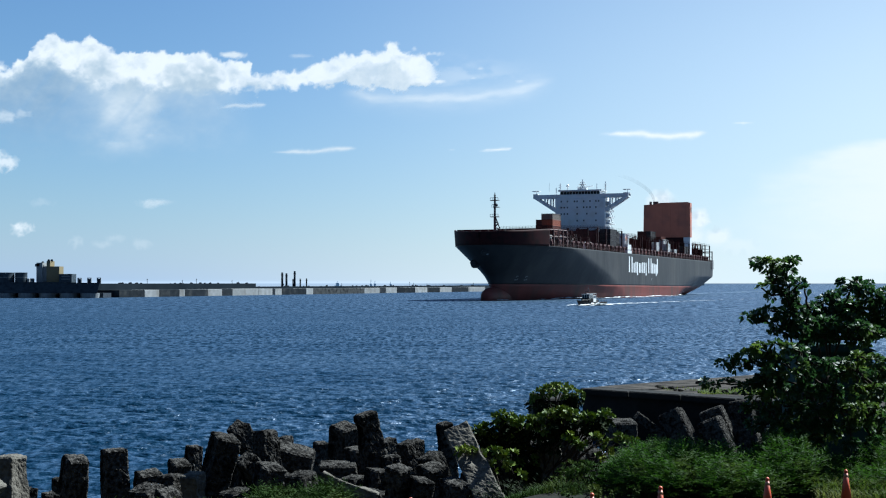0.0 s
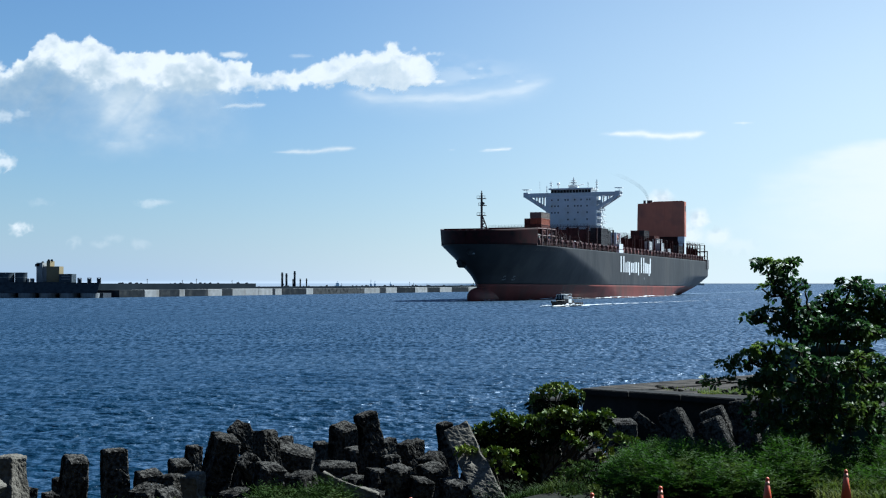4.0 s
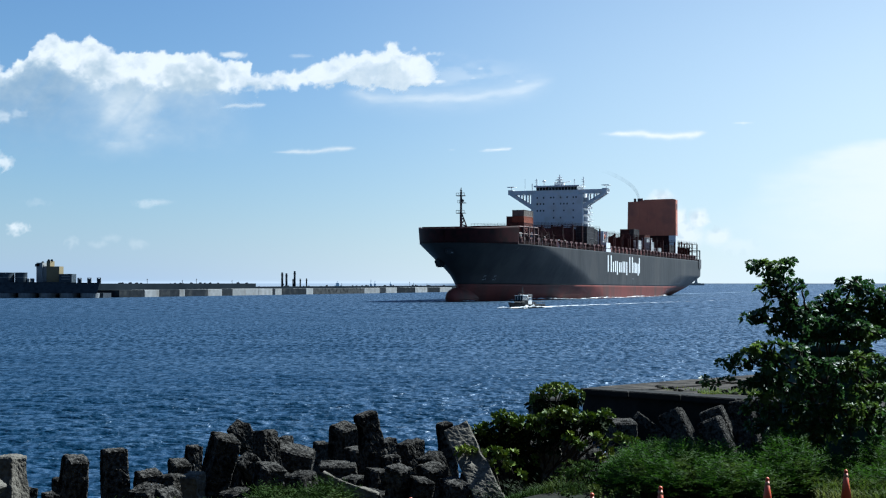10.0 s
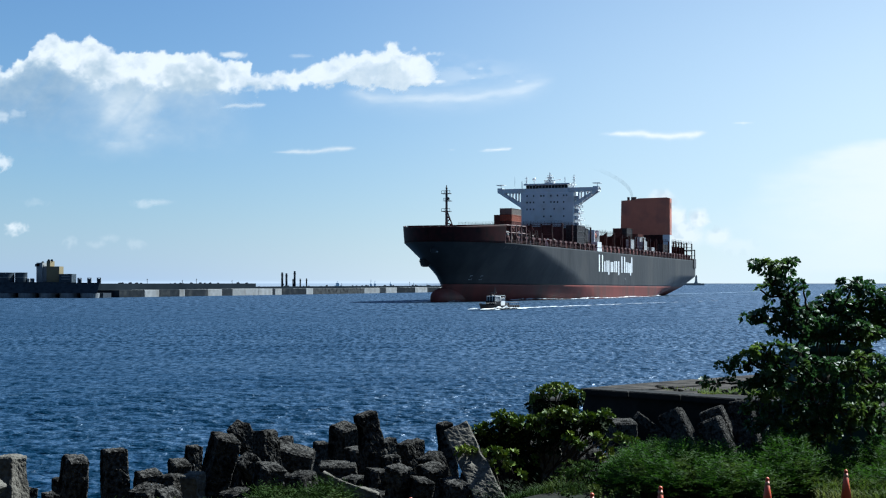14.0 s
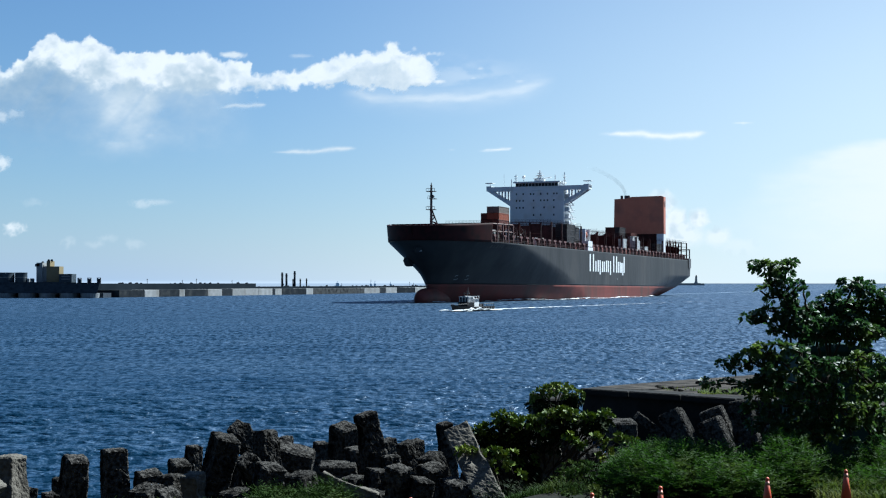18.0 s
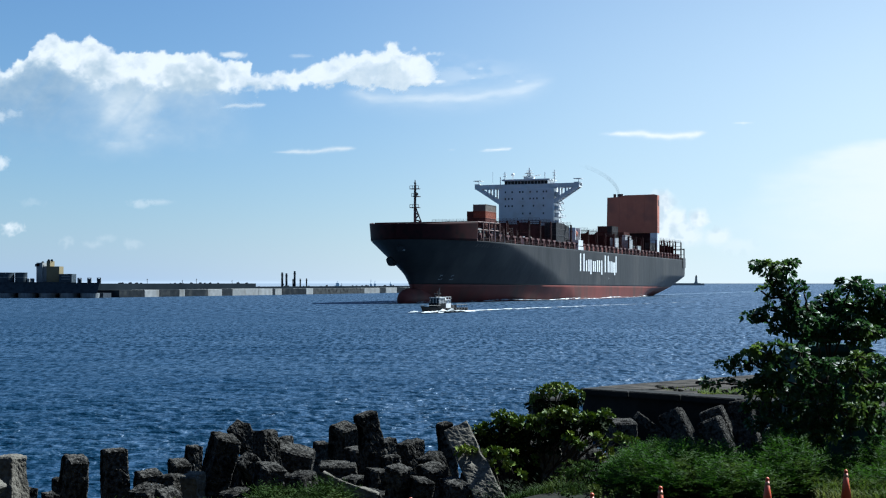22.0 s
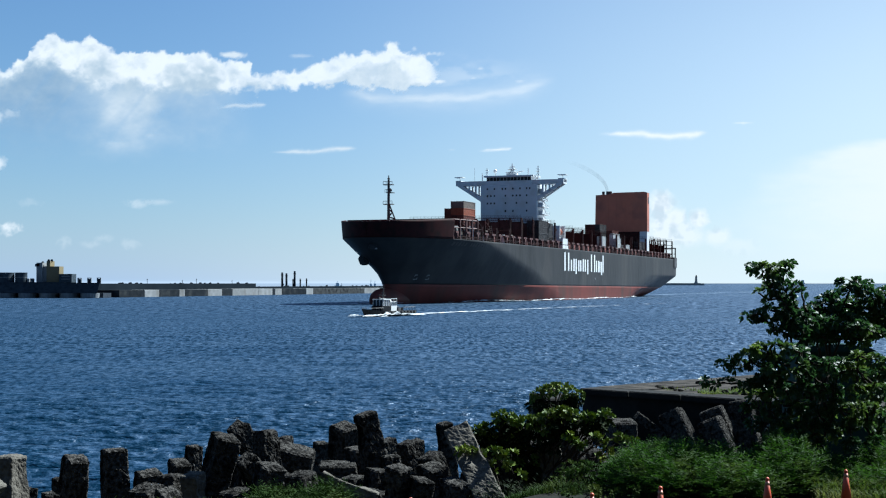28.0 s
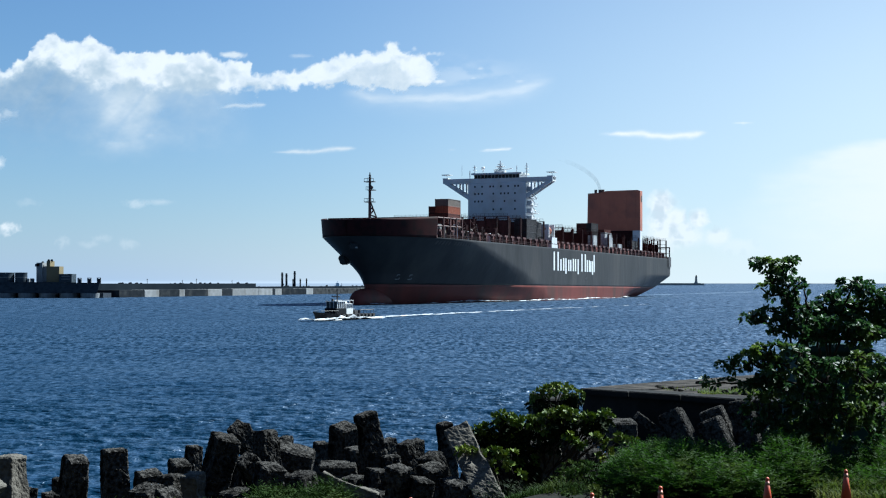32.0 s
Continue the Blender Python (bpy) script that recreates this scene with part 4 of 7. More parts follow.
    for s in (-1, 1):
        for xx in (bx - 5.4, bx - 0.9):
            bm = bmesh.new()
            prof = [(23.9, 49.3), (12.8, 42.2), (12.8, 44.2), (21.6, 49.3)]
            va = [bm.verts.new((xx, s * y, z)) for y, z in prof]
            vb = [bm.verts.new((xx + 0.5, s * y, z)) for y, z in prof]
            bm.faces.new(va)
            bm.faces.new(vb[::-1])
            for i in range(4):
                bm.faces.new((va[i], vb[i], vb[(i + 1) % 4], va[(i + 1) % 4]))
            bmesh.ops.recalc_face_normals(bm, faces=bm.faces[:])
            part("wing_brace", bm, SHIPWHITE, bridge)
            for yy, zlo in ((15.2, 44.6), (18.2, 46.3)):
                part("wing_post", boxes((xx, xx + 0.5, s * yy - 0.35, s * yy + 0.35, zlo, 49.4)), SHIPWHITE, bridge)
        part("wing_shelter", boxes((bx - 5.6, bx - 0.4, s * 24.4 - 2.4 * (s > 0), s * 24.4 + 2.4 * (s < 0), 51.2, 51.6)), SHIPWHITE, bridge)
        bm = bmesh.new()
        bar(bm, (bx - 3, s * 23.4, 51.4), (bx - 3, s * 23.4, 53.0), 0.12)
        box(bm, bx - 5.0, bx - 1.0, s * 23.4 - 1.8, s * 23.4 + 1.8, 53.0, 53.25)
        part("wing_canopy", bm, SHIPWHITE, bridge)
    wheel = part("wheelhouse", boxes((bx - 10, bx - 0.2, -10.2, 10.2, 49.2, 51.0), (bx - 10, bx - 0.4, -10.0, 10.0, 51.0, 52.7)), SHIPWHITE, bridge, "white wheelhouse with a band of dark windows")
    for k in range(13):
        yy = -9.4 + k * 1.55
        part("window", boxes((bx - 0.42, bx - 0.3, yy - 0.66, yy + 0.66, 51.1, 52.5)), GLASS, wheel)
    part("wheelhouse_roof", boxes((bx - 10.4, bx + 0.4, -11.2, 11.2, 52.7, 53.3)), SHIPWHITE, bridge)
    rng = random.Random(8)
    for row, z in enumerate((47.2, 44.2, 41.0, 37.6)):
        for k, yy in enumerate((-9.6, -8.0, -6.4, -2.8, -1.4, 2.0, 3.6, 5.2, 8.2, 9.6)):
            if rng.random() < 0.72 - 0.08 * row:
                part("window", boxes((bx - 0.02, bx + 0.04, yy - 0.32, yy + 0.32, z, z + 0.8)), GLASS, bridge)
    # port side stairs and landings
    for z in (33.0, 36.2, 39.4, 42.4, 45.4):
        bm = boxes((bx - 9, bx - 1, 12.8, 16.2 - 0.12 * (z - 33), z, z + 0.25))
        for xx in (bx - 1.1, bx - 5, bx - 8.9):
            bar(bm, (xx, 16.0 - 0.12 * (z - 33), z), (xx, 16.0 - 0.12 * (z - 33), z + 1.2), 0.07, 4)
        bar(bm, (bx - 1.1, 16.0 - 0.12 * (z - 33), z + 1.2), (bx - 8.9, 16.0 - 0.12 * (z - 33), z + 1.2), 0.07, 4)
        bar(bm, (bx - 1.6, 15.0, z), (bx - 8, 15.0, z - 3.0), 0.25, 4)
        box(bm, bx - 3.2, bx - 2.2, 12.8, 14.6, z + 0.2, z + 2.0)
        part("stair_landing", bm, SHIPWHITE, bridge, "white outside stairs and landing")
    for s in (-1, 1):
        part("lifeboat_deck", boxes((bx - 11, bx - 2, s * 12.8 - (3.6 if s < 0 else 0), s * 12.8 + (3.6 if s > 0 else 0), 30.2, 30.5)), SHIPWHITE, bridge)
    # monkey island masts
    bm = bmesh.new()
    bar(bm, (bx - 5, 0, 53.3), (bx - 5, 0, 58.8), 0.5, 8, 0.25)
    bar(bm, (bx - 5, -2.0, 53.3), (bx - 5, -0.3, 56.4), 0.2, 6)
    bar(bm, (bx - 5, 2.0, 53.3), (bx - 5, 0.3, 56.4), 0.2, 6)
    box(bm, bx - 5.6, bx - 4.4, -1.2, 1.2, 56.3, 56.6)
    for z, w in ((55.0, 3.0), (56.2, 2.0), (57.3, 1.2)):
        bar(bm, (bx - 5, -w, z), (bx - 5, w, z + 0.1), 0.22, 6)
    box(bm, bx - 6.4, bx - 3.6, -2.2, 2.2, 53.3, 54.6)
    bar(bm, (bx - 4.4, 2.4, 54.9), (bx - 4.4, 5.6, 55.4), 0.25, 6)
    part("radar_mast", bm, SHIPWHITE, bridge, "white radar mast")
    for yy, top in ((-11.2, 57.0), (12.0, 57.4), (-17, 57.2), (7.6, 56.4), (-13.4, 54.8)):
        bm = bmesh.new()
        bar(bm, (bx - 4, yy, 51.0), (bx - 4, yy, top), 0.22 if yy != -17 else 0.07, 6)
        if yy in (-11.2, 12.0):
            for z in (53.6, 54.9, 56.0):
                box(bm, bx - 4.5, bx - 3.5, yy - 0.7, yy + 0.7, z, z + 0.2)
        part("aerial", bm, SHIPWHITE, bridge)
    bm = bmesh.new()
    bmesh.ops.create_icosphere(bm, subdivisions=2, radius=0.85, matrix=Matrix.Translation((bx - 4, -7.4, 55.6)))
    bar(bm, (bx - 4, -7.4, 53.3), (bx - 4, -7.4, 55), 0.2)
    part("satellite_dome", bm, SHIPWHITE, bridge)
    # funnel casing, set to port
    fun = new("funnel_casing")
    fun.parent = ship
    tagged(fun, "broad orange funnel casing on a white base")
    fx = -297.0
    bm = bmesh.new()
    prof = [(-5.6, 35.0), (22.6, 35.0), (22.6, 55.4), (21.0, 55.9), (4.6, 55.7), (2.0, 54.9), (-5.2, 54.6)]
    va = [bm.verts.new((fx, y, z)) for y, z in prof]
    vb = [bm.verts.new((fx - 4.6, y, z)) for y, z in prof]
    bm.faces.new(va)
    bm.faces.new(vb[::-1])
    for i in range(len(prof)):
        j = (i + 1) % len(prof)
        bm.faces.new((va[i], vb[i], vb[j], va[j]))
    bmesh.ops.recalc_face_normals(bm, faces=bm.faces[:])
    part("casing", bm, ORANGE, fun, "orange painted casing")
    part("casing_base", boxes((fx - 4.5, fx - 0.1, 18.6, 22.5, DECK, 35.0)), SHIPWHITE, fun, "white lower casing")
    part("casing_foot", boxes((fx - 4.4, fx - 0.3, -5.6, 18.6, DECK, 35.0)), OXIDE, fun, "dark red-brown lower casing")
    part("louvre", boxes((fx - 3.4, fx - 1.6, 22.6, 22.7, 49.8, 53.0)), DARKSTEEL, fun)
    for yy, r in ((-1.6, 0.75), (0.8, 0.95), (2.2, 0.85)):
        bm = bmesh.new()
        bar(bm, (fx - 2.3, yy, 54.0), (fx - 2.3, yy, 56.6), r, 12)
        part("exhaust_pipe", bm, DARKSTEEL, fun)
    bm = bmesh.new()
    for k in range(6):
        bar(bm, (fx + 0.05, -3 + k * 4.6, 35.5), (fx + 0.05, -3 + k * 4.6, 54.4), 0.07, 4)
    part("stiffener", bm, ORANGE, fun)
    # hatch covers and lashing bridges
    bays = [-37 - 14.6 * k for k in range(7)] + [-166 - 14.6 * k for k in range(9)] + [-316, -330.6, -345.2]
    for x in bays:
        w = min(21.4, float(half_breadth(x + 6, 21.0)) - 2.4)
        part("hatch_cover", boxes((x - 6.4, x + 6.4, -w, w, DECK - 0.2, 24.0)), DECKRED, ship)
    bridges = [-44.1 - 14.6 * k for k in range(7)] + [-158.6 - 14.6 * k for k in range(10)] + [-308.6, -323.3, -338, -352.6]
    for x in bridges:
        w = min(23.4, float(half_breadth(x, 21.0)) - 0.5)
        top = 27.0 if x > -80 else 32.2 if x > -140 else (31.0 if x > -300 else 31.6)
        bm = bmesh.new()
        k = max(2, int(w // 4.6))
        for j in range(-k, k + 1):
            for dx in (-0.6, 0.35):
                box(bm, x + dx, x + dx + 0.25, j * w / k - 0.26, j * w / k + 0.26, DECK - 0.2, top)
        for j in range(-k, k):
            if (j + k) % 2 == 0:
                box(bm, x - 0.1, x + 0.1, j * w / k + 0.3, (j + 1) * w / k - 0.3, DECK - 0.2, top - (2.4 if x < -300 else 0.9))
        for z in (25.6, top) if x > -300 else (24.4, 27.0, 29.4, top):
            box(bm, x - 0.75, x + 0.75, -w, w, z - 0.2, z)
        for z in (top + 0.5, top + 1.0):
            box(bm, x + 0.68, x + 0.75, -w, w, z, z + 0.07)
        for j in range(-3 * k, 3 * k + 1):
            box(bm, x + 0.68, x + 0.75, j * w / k / 3 - 0.04, j * w / k / 3 + 0.04, top, top + 1.05)
        part("lashing_bridge", bm, LASHRED if x > -140 else OXIDE, ship, "red-brown steel lashing bridge")
    # side stanchions along both edges
    st = None
    x = -26.0
    while x > -352:
        for s in (-1, 1):
            y = float(half_breadth(x, 21.5))
            if st is None:
                bm = boxes((-0.35, 0.35, -1.5, -0.25, -0.2, 2.9), (-1.9, 1.9, -1.5, -0.25, 2.3, 3.0), (-0.35, 0.35, -4.0, -1.5, 2.3, 3.0))
                bar(bm, (-1.7, -0.9, 2.4), (-0.2, -0.9, 0.4), 0.22, 4)
                bar(bm, (1.7, -0.9, 2.4), (0.2, -0.9, 0.4), 0.22, 4)
                st = part("stanchion", bm, POSTRED, ship)
                o = st
            else:
                o = new("stanchion", st.data)
                o.parent = ship
            o.matrix_basis = pose(x, s * y, DECK, 0, 0, 0 if s > 0 else 180)
        x -= 7.3
    # rails along the deck edge
    for s in (-1, 1):
        xs = np.linspace(-26, -356, 46)
        ys = half_breadth(xs, np.full_like(xs, 21.6)) - 0.25
        bm = bmesh.new()
        for i in range(45):
            for z in (DECK + 0.55, DECK + 1.1):
                bar(bm, (xs[i], s * ys[i], z), (xs[i + 1], s * ys[i + 1], z), 0.07, 4)
            bar(bm, (xs[i], s * ys[i], DECK - 0.1), (xs[i], s * ys[i], DECK + 1.15), 0.07, 4)
        part("rail", bm, OXIDE, ship)
    # deck stores between bow and bridge
    rng = random.Random(21)
    for k in range(16):
        x, y = rng.uniform(-100, -26), rng.choice((1, 1, -1))
        b = float(half_breadth(x, 21)) - rng.uniform(1.5, 3.5)
        hh = rng.uniform(1.0, 2.6)
        bm = bmesh.new()
        if k % 3:
            bar(bm, (0, 0, 0), (0, 0, hh), rng.uniform(0.3, 0.6), 10)
            bmesh.ops.create_icosphere(bm, subdivisions=1, radius=0.7, matrix=Matrix.Translation((0, 0, hh)))
        else:
            box(bm, -0.9, 0.9, -0.7, 0.7, 0, hh)
        o = part("deck_vent", bm, POSTRED if k % 4 else BOX_TAN, ship)
        o.matrix_basis = pose(x, y * b, DECK - 0.2)
    # open screen of posts and beams behind the forecastle, on both edges
    for s in (-1, 1):
        def edge_y(x):
            return s * (float(half_breadth(x, 21.6)) - 0.55)
        for x in (-23.4, -27.4, -31.6, -35.8, -40.0):
            part("screen_post", boxes((x - 0.3, x + 0.3, edge_y(x) - 0.3, edge_y(x) + 0.3, DECK - 0.3, 28.9)), POSTRED, ship)
        for x0, x1 in ((-23.4, -27.4), (-27.4, -31.6), (-31.6, -35.8), (-35.8, -40.0)):
            for z in (28.7, 25.9):
                bm = bmesh.new()
                bar(bm, (x0, edge_y(x0), z), (x1, edge_y(x1), z), 0.28, 4)
                part("screen_beam", bm, POSTRED, ship)
        for x0, x1 in ((-24.2, -27.0), (-28.0, -31.2)):
            y = edge_y((x0 + x1) / 2) - s * 1.0
            part("screen_panel", boxes((x1, x0, y - 0.08, y + 0.08, DECK - 0.2, 26.2)), BOX_TAN, ship, "faded pinkish steel panel")
    for x, w, top, m in ((-37.6, 1.0, 26.8, SHIPWHITE), (-43.4, 0.8, 25.2, BOX_TAN), (-47.0, 0.9, 24.8, SHIPWHITE), (-54.8, 0.8, 24.6, BOX_TAN), (-69.5, 0.9, 24.9, SHIPWHITE)):
        y = float(half_breadth(x, 21.6)) - 2.0
        bm = boxes((x - w, x + w, y - 0.8, y + 0.8, DECK - 0.25, top))
        bmesh.ops.bevel(bm, geom=bm.edges[:], offset=0.12, segments=1, affect="EDGES")
        part("deck_locker", bm, m, ship)
    for x in (-41.6, -57.4):
        y = float(half_breadth(x, 21.6)) - 1.4
        bm = bmesh.new()
        for dy in (-0.4, 0.4):
            bar(bm, (x, y + dy, DECK - 0.2), (x + 3.4, y + dy, 27.6), 0.14, 4)
        for k in range(7):
            bar(bm, (x + 0.48 * k, y - 0.4, DECK + 0.84 * k), (x + 0.48 * k, y + 0.4, DECK + 0.84 * k), 0.08, 4)
        part("stair", bm, BOX_TAN, ship, "pale inclined deck stair")
    # gear abaft the forecastle on the port side
    part("winch_house", boxes((-31.5, -26.0, 15.6, 19.6, DECK - 0.2, 26.6)), FARGREY, ship, "grey steel deck store")
    for gx0, gy0, gw, gh, gm in ((-34.5, 20.4, 0.9, 3.4, BOX_TAN), (-38.0, 21.0, 0.7, 2.6, BOX_TAN), (-41.0, 19.6, 1.1, 4.4, OXIDE), (-46.5, 21.6, 0.8, 3.0, DECKRED), (-52.0, 21.8, 0.9, 3.6, BOX_TAN), (-66.0, 22.4, 0.8, 2.8, DECKRED), (-79.0, 22.4, 0.9, 3.0, BOX_TAN)):
        bm = bmesh.new()
        bar(bm, (gx0, gy0, DECK - 0.2), (gx0, gy0, DECK + gh), gw * 0.5, 10)
        bmesh.ops.create_icosphere(bm, subdivisions=2, radius=gw * 0.65, matrix=Matrix.Translation((gx0, gy0, DECK + gh)))
        part("mushroom_vent", bm, gm, ship)
    for gx0 in (-30.0, -36.5, -43.5, -50.5):
        gy0 = float(half_breadth(gx0, 21.5)) - 2.2
        bm = bmesh.new()
        box(bm, gx0 - 0.25, gx0 + 0.25, gy0 - 0.25, gy0 + 0.25, DECK - 0.2, 29.4)
        bar(bm, (gx0, gy0, 29.2), (gx0 - 5.5, gy0, 26.6), 0.16, 6)
        bar(bm, (gx0, gy0, 25.2), (gx0 - 5.5, gy0, 26.6), 0.12, 6)
        part("deck_post", bm, OXIDE, ship)
    # free-fall boat, pilot store and white side house
    part("pilot_station", boxes((-149, -141, 21.2, 24.0, DECK - 1.2, 23.2), (-148.5, -141.5, 21.2, 23.9, 23.5, 26.0)), SHIPWHITE, ship, "white side house at the deck edge")
    bm = bmesh.new()
    ret = bmesh.ops.create_icosphere(bm, subdivisions=3, radius=1.0, matrix=pose(-146, 20.5, 29.2, 0, -8, 0) @ Matrix.Diagonal((4.4, 1.5, 1.5, 1)))
    part("lifeboat", bm, BOX_ORANGE, ship, "orange and white covered lifeboat", True)
    bm = boxes((-150, -149.4, 18.8, 22.4, 25, 31.5), (-142.6, -142, 18.8, 22.4, 25, 31.5), (-150, -142, 18.8, 19.2, 31, 31.5))
    part("davit", bm, SHIPWHITE, ship, "white lifeboat davit")
    # mooring deck frame at the stern
    bm = bmesh.new()
    for y in (-23.4, -12, 0, 12, 23.4):
        box(bm, AFT + 0.4, AFT + 1.0, y - 0.3, y + 0.3, DECK - 0.2, 28.2)
    box(bm, AFT + 0.4, AFT + 1.0, -23.4, 23.4, 27.6, 28.2)
    box(bm, AFT + 0.4, AFT + 0.6, -23.4, 23.4, 24.6, 24.8)
    part("stern_frame", bm, DARKSTEEL, ship)
    # no opening is cut: a solid dark block gives the recess its shade
    part("mooring_recess", boxes((-361.2, -355.0, 21.0, 24.1, 17.0, 22.6)), DARKSTEEL, ship, "dark block painted as the shaded mooring recess in the quarter")
    return ship


ship = container_ship()


def container_mesh(length, material):
    """A corrugated freight container, its base at z 0."""
    w, hh = 1.22, 2.6
    bm = bmesh.new()
    box(bm, -length / 2 + 0.1, length / 2 - 0.1, -w + 0.06, w - 0.06, 0.1, hh - 0.06)
    for sx in (-1, 1):
        for sy in (-1, 1):
            box(bm, sx * (length / 2) - 0.1, sx * (length / 2) + 0.1, sy * w - 0.1, sy * w + 0.1, 0, hh)
    for sy in (-1, 1):
        for z in (0.0, hh - 0.16):
            box(bm, -length / 2, length / 2, sy * w - 0.07, sy * w + 0.07, z, z + 0.16)
        n = int(length / 0.55)
        for k in range(n):
            x = -length / 2 + (k + 0.5) * length / n
            box(bm, x - 0.12, x + 0.12, sy * (w - 0.05) - 0.03, sy * (w - 0.05) + 0.03, 0.15, hh - 0.15)
    for sx in (-1, 1):
        for y in (-0.8, -0.3, 0.3, 0.8):
            box(bm, sx * length / 2 - 0.04, sx * length / 2 + 0.04, y - 0.04, y + 0.04, 0.15, hh - 0.15)
    me = bpy.data.meshes.new("freight_container")
    bm.to_mesh(me)
    bm.free()
    me.materials.append(material)
    return me


CARGO = []
BOXES = {(k, ln): container_mesh(ln, m) for k, m in (("brown", BOX_BROWN), ("orange", BOX_ORANGE), ("white", BOX_WHITE), ("grey", BOX_GREY), ("tan", BOX_TAN)) for ln in (12.19, 6.06)}


def stack(kind, length, x, y0, ny, tiers, z=24.0):
    for j in range(ny):
        for t in range(tiers):
            o = new("freight_container", BOXES[(kind, length)])
            label = {"brown": "rust-brown corrugated steel freight container on deck", "orange": "orange-red corrugated freight container on deck", "white": "white refrigerated freight container on deck", "grey": "dark grey corrugated freight container on deck", "tan": "faded tan corrugated freight container on deck"}[kind]
            tagged(o, label, "container", "freight containers on deck")
            CARGO.append((o, pose(x, y0 - j * 2.5, z + t * 2.62)))


stack("brown", 12.19, -59, 11.4, 2, 3, 23.9)
stack("orange", 12.19, -59, 11.4, 2, 1, 23.9 + 3 * 2.62)
stack("tan", 12.19, -59, 11.4, 2, 1, 23.9 + 4 * 2.62)
stack("brown", 12.19, -59, 6.4, 1, 4, 23.9)
stack("grey", 12.19, -114.6, 22.6, 2, 3, 24.4)
stack("grey", 12.19, -129.2, 20.1, 15, 3, 24.0)
stack("brown", 12.19, -259, 5.4, 2, 5, 24.0)
stack("grey", 12.19, -259, 7.9, 1, 5, 24.0)
stack("brown", 12.19, -273.5, 10.4, 2, 4, 24.0)
stack("white", 6.06, -209.5, 22.0, 1, 2, 24.0)
stack("white", 6.06, -237, 22.0, 1, 2, 24.0)
stack("white", 6.06, -254, 22.0, 1, 1, 24.0)
stack("white", 12.19, -247, 18.0, 1, 3, 24.0)
stack("grey", 12.19, -287, 21.0, 1, 2, 24.0)
stack("brown", 12.19, -331, 10.0, 2, 1, 24.0)


# ---- pilot boat: x forward, y to port ----
def pilot_boat():
    root = thing("pilot_boat", "small black-hulled pilot boat with a white cabin", "boat")
    n = 24
    vs, fs = [], []
    levels = ((-0.6, 0.72, -0.9), (0.15, 0.86, -0.3), (0.8, 0.97, 0.4), (1.2, 1.0, 0.9))
    for z, wide, ext in levels:
        for i in range(n + 1):
            u = i / n
            x = -11.5 + (22.6 + ext) * u
            b = 2.25 * wide * (1 - max(0, (u - 0.45) / 0.55) ** 2.3) ** 0.8
            vs.append((x, max(b, 0.02), z + 1.9 * max(0, (u - 0.4)) ** 2 * (z > 0.5)))
        for i in range(n, -1, -1):
            u = i / n
            x = -11.5 + (22.6 + ext) * u
            b = 2.25 * wide * (1 - max(0, (u - 0.45) / 0.55) ** 2.3) ** 0.8
            vs.append((x, -max(b, 0.02), z + 1.9 * max(0, (u - 0.4)) ** 2 * (z > 0.5)))
    m = 2 * (n + 1)
    for k in range(len(levels) - 1):
        for i in range(m):
            fs.append((k * m + i, k * m + (i + 1) % m, (k + 1) * m + (i + 1) % m, (k + 1) * m + i))
    top = (len(levels) - 1) * m
    for i in range(n):
        fs.append((top + i, top + i + 1, top + m - 2 - i, top + m - 1 - i))
    put(link_mesh("hull", vs, fs, BOATDARK), root, "black steel hull")
    for s in (-1, 1):
        for k in range(9):
            bm = bmesh.new()
            bmesh.ops.create_cone(bm, cap_ends=True, segments=10, radius1=0.42, radius2=0.42, depth=0.4, matrix=pose(-10.4 + k * 1.7, s * 2.25, 0.85, 90, 0, 0))
            part("fender_tyre", bm, BLACKRUBBER, root)
    bm = boxes((-3.0, 0.2, -1.3, 1.3, 1.1, 3.3))
    bmesh.ops.bevel(bm, geom=bm.edges[:], offset=0.12, segments=2, affect="EDGES")
    cabin = part("aft_cabin", bm, BOATWHITE, root, "white cabin with small windows")
    for s in (-1, 1):
        for x in (-2.4, -1.4, -0.5):
            part("window", boxes((x - 0.36, x + 0.36, s * 1.35 - 0.03, s * 1.35 + 0.03, 2.5, 3.2)), GLASS, cabin)
    bm = boxes((0.2, 4.6, -1.3, 1.3, 1.1, 2.45))
    bmesh.ops.bevel(bm, geom=bm.edges[:], offset=0.1, segments=1, affect="EDGES")
    wheel = part("wheelhouse", bm, BOATDARK, root, "dark wheelhouse with wrap-round windows")
    part("glazing", boxes((0.65, 3.95, -1.15, 1.15, 2.45, 3.7)), GLASS, wheel, "dark wrap-round glazing")
    for s in (-1, 1):
        for x in (0.65, 1.5, 2.35, 3.2, 4.0):
            part("window_post", boxes((x - 0.07, x + 0.07, s * 1.18 - 0.05, s * 1.18 + 0.05, 2.4, 3.75)), BOATWHITE, wheel)
    for y in (-0.4, 0.4):
        part("window_post", boxes((3.93, 4.03, y - 0.06, y + 0.06, 2.4, 3.75)), BOATWHITE, wheel)
    part("cabin_rail", boxes((-3.0, 0.1, -1.3, -1.24, 3.9, 3.98), (-3.0, 0.1, 1.24, 1.3, 3.9, 3.98), (-3.0, -2.94, -1.3, 1.3, 3.9, 3.98), (-3.0, -2.92, 1.22, 1.3, 3.3, 3.98), (-1.5, -1.42, 1.22, 1.3, 3.3, 3.98), (-3.0, -2.92, -1.3, -1.22, 3.3, 3.98)), BOATWHITE, cabin)
    bm = bmesh.new()
    bar(bm, (-2.3, 0, 3.55), (-0.9, 0, 3.55), 0.28, 10)
